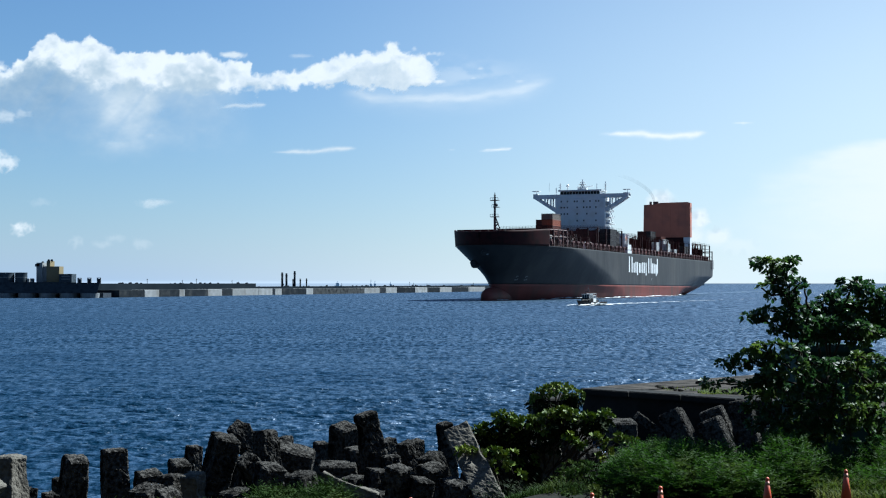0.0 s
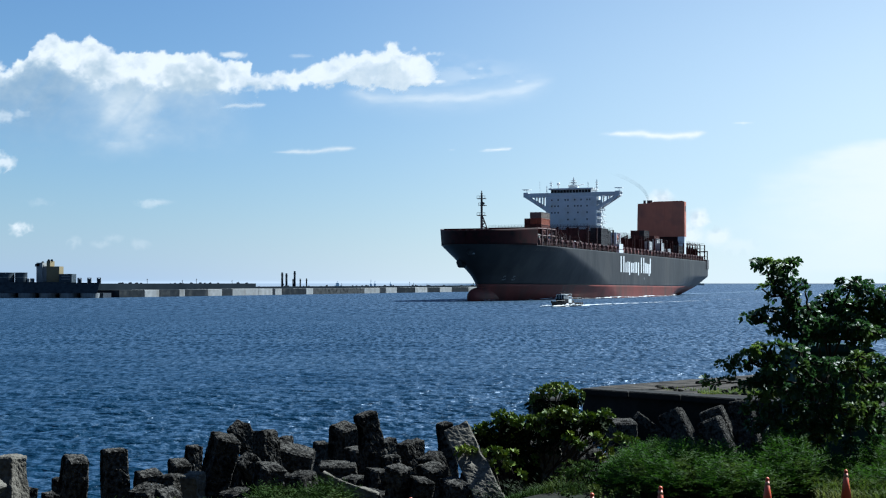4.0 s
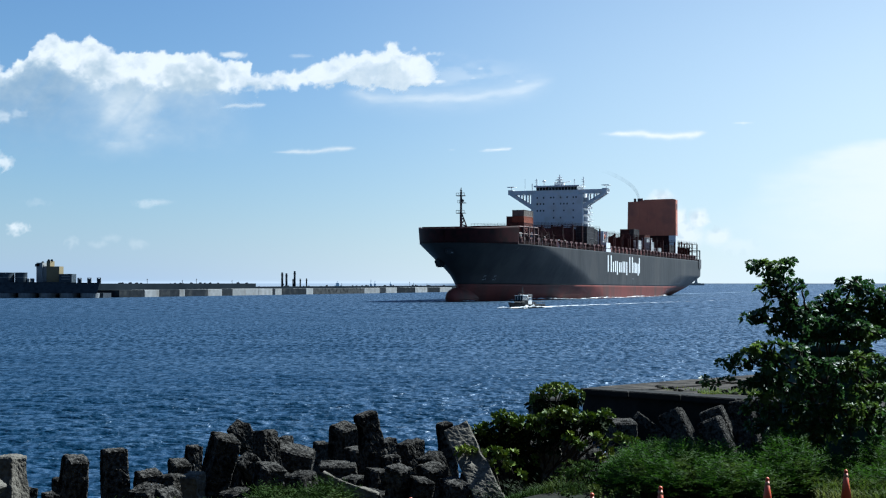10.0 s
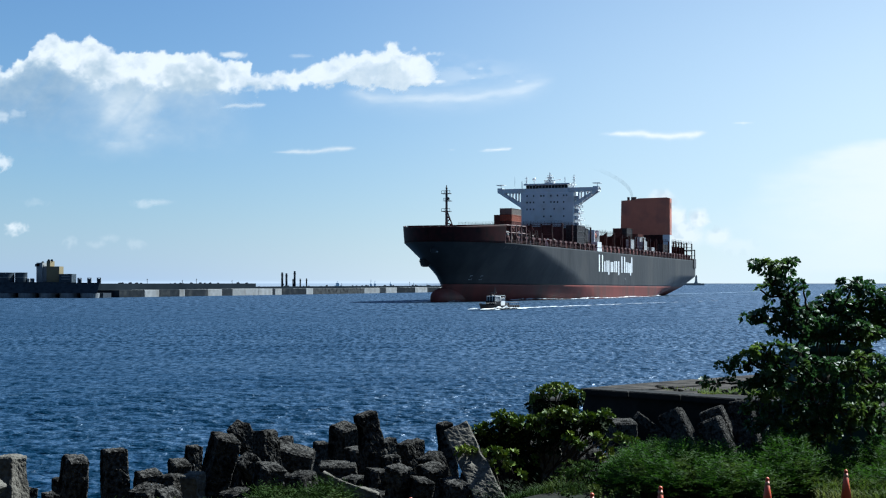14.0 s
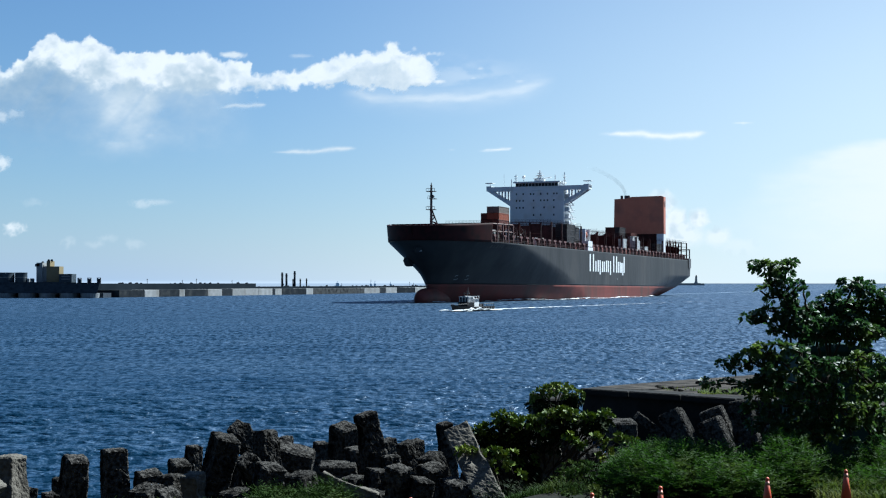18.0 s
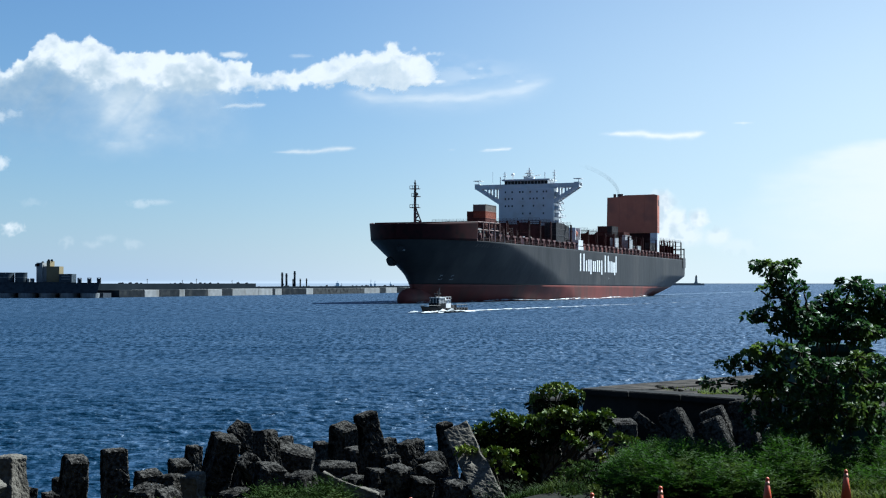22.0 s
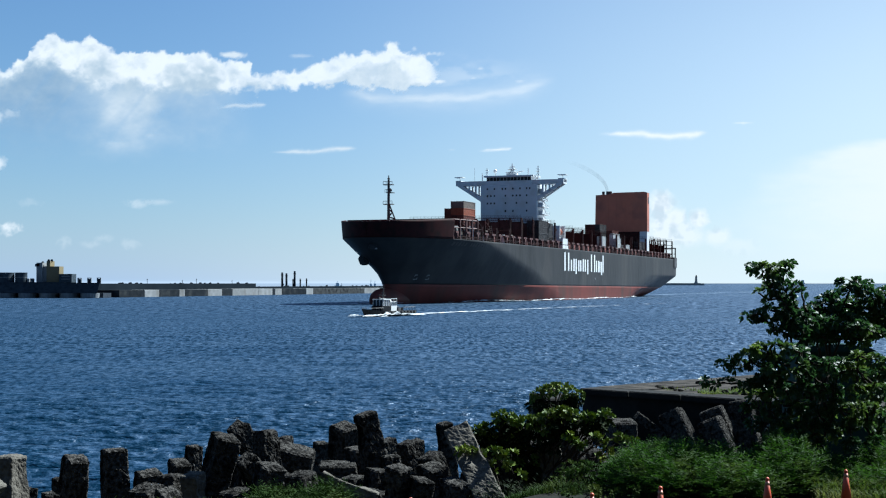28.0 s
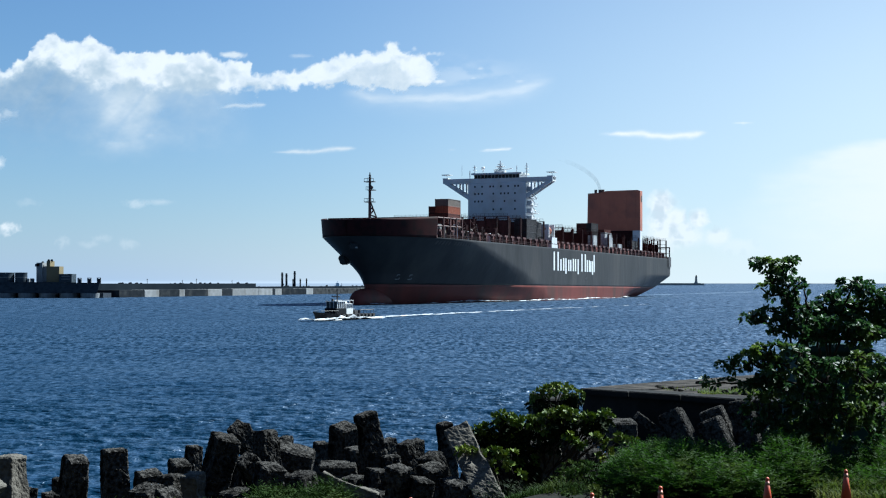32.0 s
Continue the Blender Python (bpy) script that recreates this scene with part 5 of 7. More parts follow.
    part("life_raft", bm, BOATWHITE, cabin, "white life raft canister")
    part("roof", boxes((0.3, 4.0, -1.4, 1.4, 3.7, 3.85)), BOATWHITE, wheel)
    bm = bmesh.new()
    bar(bm, (1.6, 0, 3.8), (1.2, 0, 6.2), 0.09, 6)
    bar(bm, (1.4, -0.5, 5.2), (1.4, 0.5, 5.2), 0.05, 4)
    bar(bm, (2.8, 0.5, 3.8), (2.8, 0.5, 5.4), 0.06, 4)
    box(bm, 1.9, 2.5, -0.8, 0.8, 4.6, 4.8)
    part("mast", bm, DARKSTEEL, root)
    part("mast_lamp", boxes((3.4, 3.8, -0.2, 0.2, 3.85, 4.3)), DARKSTEEL, root)
    for s in (-1, 1):
        bm = bmesh.new()
        for k in range(7):
            bar(bm, (5.4 + k * 0.8, s * (2.1 - 0.22 * k), 1.3), (5.4 + k * 0.8, s * (2.1 - 0.22 * k), 2.0), 0.035, 4)
            if k:
                bar(bm, (4.6 + k * 0.8, s * (2.32 - 0.22 * k), 2.0), (5.4 + k * 0.8, s * (2.1 - 0.22 * k), 2.0), 0.04, 4)
        part("bow_rail", bm, DARKSTEEL, root)
        bm = bmesh.new()
        for k in range(5):
            bar(bm, (-11 + k * 1.6, s * 2.05, 1.1), (-11 + k * 1.6, s * 2.05, 2.0), 0.05, 4)
        bar(bm, (-11, s * 2.05, 2.0), (-4.6, s * 2.05, 2.0), 0.06, 4)
        part("stern_rail", bm, DARKSTEEL, root)
    bm = boxes((-6.4, -5.0, -0.7, 0.7, 1.1, 1.9))
    part("winch", bm, DARKSTEEL, root)
    bm = bmesh.new()
    bar(bm, (-8.4, 0, 1.1), (-8.4, 0, 1.9), 0.3, 8)
    part("bollard", bm, DARKSTEEL, root)
    return root


boat = pilot_boat()


def foam_strip(name, label, path, widths, z, material, keep=1.0, heights=0.3):
    """A low churned ridge of foam along a line, thinner towards its edges and its end."""
    n, c = len(path), 13
    X, Y, E, Z = (np.zeros((n, c)) for _ in range(4))
    p = np.array(path, float)
    d = np.gradient(p, axis=0)
    d /= np.linalg.norm(d, axis=1)[:, None]
    for j in range(c):
        o = (j / (c - 1) - 0.5) * 2
        X[:, j], Y[:, j] = p[:, 0] - d[:, 1] * o * widths, p[:, 1] + d[:, 0] * o * widths
        Z[:, j] = z + (1 - o * o) * heights
        E[:, j] = (1 - abs(o) ** 2) * 0.62 * np.linspace(1, 0.62, n) ** keep
    Z += (1 - (np.linspace(-1, 1, c) ** 2)[None, :]) * heights.reshape(-1, 1) * 1.2 * (fbm(X * 0.9, Y * 0.9, 66, 4) - 0.5) if isinstance(heights, np.ndarray) else 0
    ob, _ = grid_mesh(name, X, Y, Z, material)
    attr(ob.data, "edge", E.reshape(-1))
    return tagged(ob, label, "foam", kind="stuff")


u = np.linspace(0, 1, 160)
wake = foam_strip("wake", "white foaming wake trailing from the pilot boat", list(zip(-9 - 260 * u, 10 * u ** 2)), 2.2 + 4.0 * u ** 0.8 + 1.4 * np.exp(-u * 14), 0.05, FOAM, 1.7, 0.3 * (1 - u) ** 1.6 + 0.05)
bow_foam = foam_strip("wake", "white foam thrown up along the pilot boat's side", list(zip(12.8 - 25 * u, 0.5 + 2.5 * np.clip(u * 2.2, 0, 1) ** 0.8 + 0.5 * u)), 0.9 + 1.1 * u, 0.0, FOAM, 0.05, 0.45 + 0.4 * np.sin(np.pi * np.clip(u * 1.3, 0, 1)))
stem_foam = foam_strip("wake", "white water pushed ahead by the pilot boat's stem", list(zip(13.6 - 5 * (2 * u - 1) ** 2, 4.2 * (2 * u - 1))), 0.9 + 0.5 * np.sin(np.pi * u), 0.0, FOAM, 0.0, 0.35 + 0.3 * np.sin(np.pi * u))
hx = np.linspace(-40, -318, 240)
hu = np.linspace(0, 1, 240)
side_foam = foam_strip("wake", "broken white foam along the ship's waterline", list(zip(hx, half_breadth(hx, 0 * hx) + 1.6)), 0.7 + 1.2 * np.sin(hu * 9) ** 2, 0.0, FOAM, 0.2, 0.3 + 0.55 * np.sin(hu * 14) ** 2 * (1 - 0.6 * hu))
nose_foam = foam_strip("wake", "thin foam curl ahead of the bulb", list(zip(3.0 - 14 * u, 8 * (2 * u - 1))), 0.5 + 0.4 * u, 0.0, FOAM, 0.3, 0.25 + 0.2 * u)


SLICK = foam_material("slick", 0.09, 0.95, 1.6, (0.12, 1, 1), (0.3, 0.4, 0.5))
stern_wake = foam_strip("wake", "pale smooth wake streaks trailing behind the ship", list(zip(-322 - 700 * u, 30 * u ** 2)), 9.0 + 16 * u, 0.08, SLICK, 0.3, 0.02 + 0 * u)
quarter_wake = foam_strip("wake", "pale smooth wake streaks trailing off the ship's quarter", list(zip(-200 - 800 * u, 34 + 70 * u)), 3.0 + 6 * u, 0.08, SLICK, 0.3, 0.02 + 0 * u)


# ---- thin exhaust smoke: soft puffs that drift with the ship ----
def smoke_material():
    m = bpy.data.materials.new("thin_exhaust_smoke")
    m.use_nodes = True
    n, l = m.node_tree.nodes, m.node_tree.links
    b = n["Principled BSDF"]
    b.inputs["Base Color"].default_value, b.inputs["Roughness"].default_value = (0.12, 0.12, 0.13, 1), 1.0
    tc, t, uv, at, mu, r = (n.new("ShaderNode" + k) for k in ("TexCoord", "TexNoise", "UVMap", "SeparateXYZ", "Math", "MapRange"))
    uv.uv_map = "edge"
    t.inputs["Scale"].default_value, t.inputs["Detail"].default_value = 0.35, 6.0
    mu.operation = "MULTIPLY"
    r.inputs["From Min"].default_value, r.inputs["From Max"].default_value, r.inputs["To Max"].default_value = 0.1, 0.7, 0.13
    l.new(uv.outputs[0], at.inputs[0])
    l.new(tc.outputs["Object"], t.inputs["Vector"])
    l.new(t.outputs["Fac"], mu.inputs[0])
    l.new(at.outputs["X"], mu.inputs[1])
    l.new(mu.outputs[0], r.inputs["Value"])
    l.new(r.outputs[0], b.inputs["Alpha"])
    return m


SMOKE = smoke_material()


def smoke_plume():
    """A leaning wisp above the exhausts, in ship space: rings that widen and thin out as they rise."""
    n, c = 40, 16
    X, Y, Z, E = (np.zeros((n, c + 1)) for _ in range(4))
    for i in range(n):
        t = i / (n - 1)
        cx, cy, cz = -299.3 + 2.0 * t, 0.5 - 4.0 * t - 20.0 * t ** 1.7, 56.4 + 18.0 * t ** 0.75
        r = 0.7 + 3.2 * t
        for j in range(c + 1):
            a = 2 * math.pi * j / c
            X[i, j], Y[i, j], Z[i, j] = cx + r * math.cos(a), cy + r * math.sin(a), cz + 0.3 * math.sin(3 * a)
            E[i, j] = 1.2 * (1 - t) ** 0.7
    ob, _ = grid_mesh("smoke", X, Y, Z, SMOKE)
    attr(ob.data, "edge", E.reshape(-1))
    return tagged(ob, "faint grey exhaust smoke rising from the funnel", "smoke", kind="stuff")


smoke = smoke_plume()


# ---- shore: tumbled concrete armour blocks ----
def ground_z(x, y):
    return float(land_height(np.array(float(x)), np.array(float(y))))


BLOCK_SEED = [100]


def block(x, y, top, w, deep=None, lean=0.0, back=0.0, yaw=0.0, taper=0.9, h=None, label="rough dark concrete armour block on the shore", material=None):
    """A worn concrete block: its top at that height, its foot sunk in the rubble."""
    BLOCK_SEED[0] += 1
    rng = random.Random(BLOCK_SEED[0])
    deep = deep or w * rng.uniform(0.9, 1.2)
    if material is None and h is None and abs(yaw) < 30:
        yaw, w, deep = math.copysign(rng.uniform(30, 48), rng.random() - 0.3), w * 0.78, deep * 0.78
        lean, back = lean + rng.uniform(-11, 11), back - rng.uniform(0, 9)
    h = h or max(top - min(ground_z(x, y), 2.2), 0.5) + 0.45
    bm = bmesh.new()
    box(bm, -w / 2, w / 2, -deep / 2, deep / 2, -h, 0)
    bmesh.ops.bevel(bm, geom=bm.edges[:], offset=min(w, deep) * 0.07, segments=1, affect="EDGES")
    bmesh.ops.subdivide_edges(bm, edges=[e for e in bm.edges if e.calc_length() > 0.16], cuts=11, use_grid_fill=True)
    bmesh.ops.subdivide_edges(bm, edges=[e for e in bm.edges if e.calc_length() > 0.13], cuts=1, use_grid_fill=True)
    for lim in (0.11, 0.09):
        bmesh.ops.subdivide_edges(bm, edges=[e for e in bm.edges if e.calc_length() > lim and abs(e.verts[0].co.z - e.verts[1].co.z) > 0.8 * e.calc_length()], cuts=1, use_grid_fill=True)
    off = Vector((rng.uniform(0, 50), rng.uniform(0, 50), rng.uniform(0, 50)))
    for v in bm.verts:
        k = 1 + (1 - taper) * (-v.co.z / h) * 1.2
        v.co.x *= k * taper
        v.co.y *= k * taper
        d = noise.noise(v.co * 1.9 + off) * 0.022 + noise.noise(v.co * 5.5 + off) * 0.014 - abs(noise.noise(v.co * 13 + off)) * 0.04 + 0.012
        chip = max(0, noise.noise(v.co * 1.6 + off * 2) - 0.2) * 0.16
        core = Vector((0, 0, min(max(v.co.z, -h + 0.35 * w), -0.35 * w)))
        v.co += (v.co - core).normalized() * (d - chip) * (1.0 if v.co.z > -h * 0.98 else 0.2)
    me = bpy.data.meshes.new("armour_block")
    bm.to_mesh(me)
    bm.free()
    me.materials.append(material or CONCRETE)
    ob = new("armour_block", me)
    ob.matrix_basis = pose(x, y, top, -back, lean, yaw)
    return tagged(ob, label, "armour block", "armour blocks along the shore")


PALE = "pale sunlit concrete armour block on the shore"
SLAB = "leaning concrete slab among the armour blocks"
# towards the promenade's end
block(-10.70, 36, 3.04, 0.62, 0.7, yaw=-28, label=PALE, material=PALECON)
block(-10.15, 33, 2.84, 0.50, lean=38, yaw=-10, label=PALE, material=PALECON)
block(-11.42, 40, 1.70, 0.55, yaw=10)
block(-9.20, 34, 2.42, 0.48, back=-14, yaw=20)
block(-9.08, 36, 2.98, 0.62, 0.66, back=-14, lean=3, yaw=33, taper=0.92)
block(-10.30, 39, 2.08, 0.42)
block(-8.62, 38, 2.97, 0.66, 0.6, lean=-2, yaw=31)
block(-7.71, 38, 2.38, 0.7, lean=-4, yaw=30, back=-10)
block(-6.88, 33.5, 2.60, 0.72, back=-16, yaw=-32)
block(-6.23, 33, 2.57, 0.66, back=-18, yaw=15)
block(-7.25, 40, 2.40, 0.72, back=-12, yaw=6)
block(-6.92, 37, 2.43, 0.62, yaw=-30)
block(-7.36, 43, 2.50, 0.60, lean=14)
block(-6.31, 36.5, 2.52, 0.52, back=-14, yaw=-25, material=PALECON)
# the middle heap
block(-5.52, 37, 3.42, 0.66, 0.7, lean=10, back=-14, yaw=31, taper=0.95)
block(-6.23, 44, 2.96, 0.74, lean=-30, yaw=25, back=-10)
block(-4.88, 40, 3.26, 0.66, 0.72, lean=-3, yaw=-48, taper=0.8)
block(-5.06, 46, 2.44, 0.60)
block(-5.25, 38.5, 2.66, 0.70, lean=-36, yaw=10)
block(-4.26, 36, 2.80, 0.66, back=-12, yaw=35, lean=6)
block(-4.25, 42, 2.55, 1.25, 0.9, lean=15, back=-12, h=0.9, label=SLAB)
block(-4.60, 41, 1.9, 1.1, 1.0, yaw=12)
block(-3.94, 47, 2.16, 0.6, lean=8)
block(-2.92, 43, 3.10, 0.92, 0.9, lean=-3, yaw=18, taper=0.95, back=-6)
block(-2.10, 39, 3.82, 0.84, 0.72, lean=-13, yaw=34, taper=0.62)
block(-2.85, 39.5, 2.42, 1.15, 0.8, back=-6, h=1.1, label=SLAB)
block(-1.80, 47, 2.24, 0.66, lean=-10)
block(-1.01, 41, 2.82, 0.7, 0.75, back=-14, yaw=24)
block(-0.83, 46, 2.35, 0.5)
block(-0.35, 39.5, 2.64, 0.8, 0.85, back=-14, yaw=22, lean=-8)
block(-0.26, 37, 2.66, 0.85, 0.85, back=-10, yaw=-28)
block(-0.49, 35, 2.60, 0.68, back=-10, yaw=-8)
block(-1.43, 39, 2.69, 0.5, yaw=30)
block(-1.06, 35, 2.88, 0.68, 0.7, yaw=18, lean=3)
block(-1.62, 37.5, 2.5, 0.9, 0.8, lean=5)
block(-3.38, 34.5, 2.80, 0.66, back=-8, yaw=-34)
block(-2.84, 34, 2.80, 0.26, 0.35, lean=-68, h=1.4, yaw=0, label="narrow pale concrete beam lying in the grass", material=PALECON)
block(-2.9, 36.3, 2.0, 1.2, 1.2, yaw=20)
block(-4.6, 34.8, 2.1, 1.3, 1.2, yaw=-12)
block(-1.9, 35.8, 2.2, 1.0, 1.0, yaw=31)
block(-5.45, 39.6, 2.55, 0.8, yaw=40)
block(-5.2, 36.2, 2.15, 0.7, yaw=-38, back=-8)
block(-2.3, 40.2, 2.75, 0.75, yaw=38, back=-6)
block(-2.35, 37.6, 2.3, 0.6, yaw=-36, back=-8)
# the slab beside the bush, and blocks behind it
block(0.3, 36.6, 2.35, 0.7, yaw=36, back=-8)
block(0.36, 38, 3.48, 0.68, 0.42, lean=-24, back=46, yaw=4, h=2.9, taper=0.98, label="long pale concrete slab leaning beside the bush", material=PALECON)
block(0.04, 46, 2.88, 0.58, lean=-8)
block(1.92, 48, 2.32, 0.75, lean=10, yaw=20)
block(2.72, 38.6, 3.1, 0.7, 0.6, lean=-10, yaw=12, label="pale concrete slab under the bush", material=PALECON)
block(4.05, 40.5, 2.7, 0.8, lean=12)
block(1.6, 41, 2.4, 1.2, yaw=20)
block(2.4, 41.5, 2.6, 1.3, yaw=-15)
block(3.3, 42, 2.5, 1.2, lean=6)
block(0.95, 39.8, 2.1, 1.0, yaw=8)
block(1.55, 39.6, 3.2, 1.0, yaw=14, lean=-6)
block(2.2, 40.0, 3.35, 1.1, yaw=-12)
block(3.6, 40.4, 3.3, 1.1, yaw=20)
block(4.6, 43, 2.2, 1.2, yaw=12)
# at the foot of the pier
block(7.18, 58, 1.82, 1.15, 1.0, back=-8, yaw=10, h=2.6)
block(7.60, 57, 2.12, 0.36, 0.8, lean=-52, h=2.0, label=SLAB)
block(8.9, 57, 2.28, 1.0, 1.0, lean=-27, yaw=-24, h=2.8, taper=0.9)
block(10.45, 57, 1.95, 1.0, 1.0, lean=-24, yaw=-22, h=2.6, taper=0.9)
block(10.9, 59, 2.2, 1.0, 0.9, lean=-22, yaw=-20, h=2.7, taper=0.95)
block(11.87, 58, 2.62, 1.0, 0.8, lean=-12, yaw=-25, h=3.0)


# ---- concrete pier ----
def pier():
    root = thing("pier", "old concrete pier with a weathered top", "pier")
    root.matrix_basis = pose(6.25, 66.6, 0, 0, 0, -45.5)
    # wall face painted dark where it lies in shade
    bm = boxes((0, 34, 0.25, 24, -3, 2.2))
    part("wall", bm, PIERWALL, root, "stained pier wall coloured dark for its shade")
    n = 12
    rng = random.Random(3)
    for k in range(n):
        a, b = k * 34 / n, (k + 1) * 34 / n
        bm = boxes((a + 0.02, b - 0.02, 0, 1.2, 2.2, 2.5 + rng.uniform(-0.03, 0.02)))
        bmesh.ops.bevel(bm, geom=bm.edges[:], offset=0.05, segments=1, affect="EDGES")
        part("coping_stone", bm, PIERWALL, root)
    for k in range(n):
        for j in range(3):
            a, b = k * 34 / n, (k + 1) * 34 / n
            c, d = 1.2 + j * 7.6, 1.2 + (j + 1) * 7.6
            bm = boxes((a + 0.02, b - 0.02, c + 0.02, d - 0.02, 2.2, 2.47 + rng.uniform(-0.03, 0.03)))
            part("deck_slab", bm, PIERCON, root)
    for x, y, s in ((1.5, 6, 0.22), (6.5, 4.0, 0.3), (8, 9, 0.3), (9.5, 3.2, 0.25), (3.5, 10, 0.2), (5.2, 7.5, 0.28), (2.2, 3.0, 0.16), (7.4, 2.2, 0.18), (4.4, 1.9, 0.12), (10.2, 6.5, 0.35), (6.0, 11.5, 0.3)):
        bm = bmesh.new()
        for k in range(3):
            bmesh.ops.create_icosphere(bm, subdivisions=1, radius=s * rng.uniform(0.5, 1), matrix=pose(x + rng.uniform(-1, 1), y + rng.uniform(-0.4, 0.4), 2.5, rng.uniform(0, 90)) @ Matrix.Diagonal((1.6, 1, 0.6, 1)))
        tagged(part("debris", bm, SOIL, None), "dark heap of debris lying on the pier", "debris").matrix_basis = root.matrix_basis.copy()
    end = thing("pier_block", "low overgrown concrete block beside the pier", "concrete block", m=pose(4.75, 62, 0))
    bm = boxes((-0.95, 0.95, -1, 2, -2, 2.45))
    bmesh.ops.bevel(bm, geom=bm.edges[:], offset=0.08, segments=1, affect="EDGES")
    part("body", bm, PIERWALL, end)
    bol = thing("bollard", "small dark iron mooring bollard", "bollard", m=pose(4.8, 62.6, 2.45))
    bm = bmesh.new()
    bar(bm, (0, 0, 0), (0, 0, 0.4), 0.16, 12)
    part("post", bm, DARKSTEEL, bol)
    bm = bmesh.new()
    bar(bm, (0, 0, 0.4), (0, 0, 0.52), 0.26, 12, 0.24)
    part("cap", bm, DARKSTEEL, bol)


pier()


# ---- foliage ----
def leaf_cloud(sites, rng, length, width, per, droop=0.25, fold=0.12):
    """Rosettes of broad leaves; sites are (place, way out)."""
    prof = ((0.0, 0.0), (0.3, 0.62), (0.68, 1.0), (0.92, 0.62), (1.0, 0.0))
    vs, fs = [], []
    for place, way in sites:
        way = way.normalized()
        side = way.cross(Vector((0.13, 0.21, 1))).normalized()
        if side.length < 0.1:
            side = Vector((1, 0, 0))
        up = side.cross(way)
        n = per + rng.randint(-2, 2)
        for k in range(n):
            a = 2.399 * k + rng.uniform(-0.3, 0.3)
            spread = rng.uniform(0.45, 1.25)
            d = (way * math.cos(spread) + (side * math.cos(a) + up * math.sin(a)) * math.sin(spread)).normalized()
            s = d.cross(way)
            s = (s if s.length > 0.05 else side).normalized()
            nrm = s.cross(d)
            ln, w = length * rng.uniform(0.65, 1.15), width * rng.uniform(0.8, 1.15)
            i = len(vs)
            for t, q in prof:
                mid = place + d * (ln * t + 0.02) + Vector((0, 0, -1)) * (droop * ln * t * t) - nrm * (fold * ln * math.sin(math.pi * t) * 0.4)
                if q == 0:
                    vs.append(mid)
                else:
                    vs += [mid - s * w * q * 0.5 + nrm * fold * w * q * 0.5, mid, mid + s * w * q * 0.5 + nrm * fold * w * q * 0.5]
            fs += [(i, i + 1, i + 2), (i, i + 2, i + 3), (i + 1, i + 4, i + 5, i + 2), (i + 2, i + 5, i + 6, i + 3), (i + 4, i + 7, i + 8, i + 5), (i + 5, i + 8, i + 9, i + 6), (i + 7, i + 10, i + 8), (i + 8, i + 10, i + 9)]
    return vs, fs


def limb_mesh(name, pts, r0, r1, material):
    """A tapered crooked limb through the points."""
    vs, fs, n = [], [], 7
    for i, p in enumerate(pts):
        p = Vector(p)
        d = (Vector(pts[min(i + 1, len(pts) - 1)]) - Vector(pts[max(i - 1, 0)])).normalized()
        a = d.cross(Vector((0.3, 1, 0.1))).normalized()
        b = d.cross(a)
        r = r0 + (r1 - r0) * i / (len(pts) - 1)
        vs += [p + (a * math.cos(2 * math.pi * j / n) + b * math.sin(2 * math.pi * j / n)) * r for j in range(n)]
    for i in range(len(pts) - 1):
        for j in range(n):
            fs.append((i * n + j, i * n + (j + 1) % n, (i + 1) * n + (j + 1) % n, (i + 1) * n + j))
    fs += [tuple(range(n)), tuple(range(len(vs) - n, len(vs)))]
    return vs, fs


def crooked(a, b, rng, steps=5, amp=0.08):
    a, b = Vector(a), Vector(b)
    out = []
    for i in range(steps + 1):
        t = i / steps
        j = Vector((rng.uniform(-1, 1), rng.uniform(-1, 1), rng.uniform(-1, 1))) * amp * (b - a).length * (0 < i < steps)
        out.append(a.lerp(b, t) + j)
    return out


def sites_in(clumps, rng, count):
    """Twig tips near the skin of each clump: (x, y, z, rx, rz)."""
    out = []
    for x, y, z, rx, rz in clumps:
        n = max(4, int(count * rx * rz / 0.2))
        for k in range(n):
            d = Vector((rng.gauss(0, 1), rng.gauss(0, 1), rng.gauss(0, 1))).normalized()
            r = rng.uniform(0.35, 1.0) ** 0.6
            out.append((Vector((x + d.x * rx * r, y + d.y * rx * r * 0.9, z + d.z * rz * r)), d + Vector((0, 0, 0.55))))
    return out


def join_meshes(a, b):
    n = len(a[0])
    return a[0] + b[0], a[1] + [tuple(i + n for i in f) for f in b[1]]


BOUGHS = []


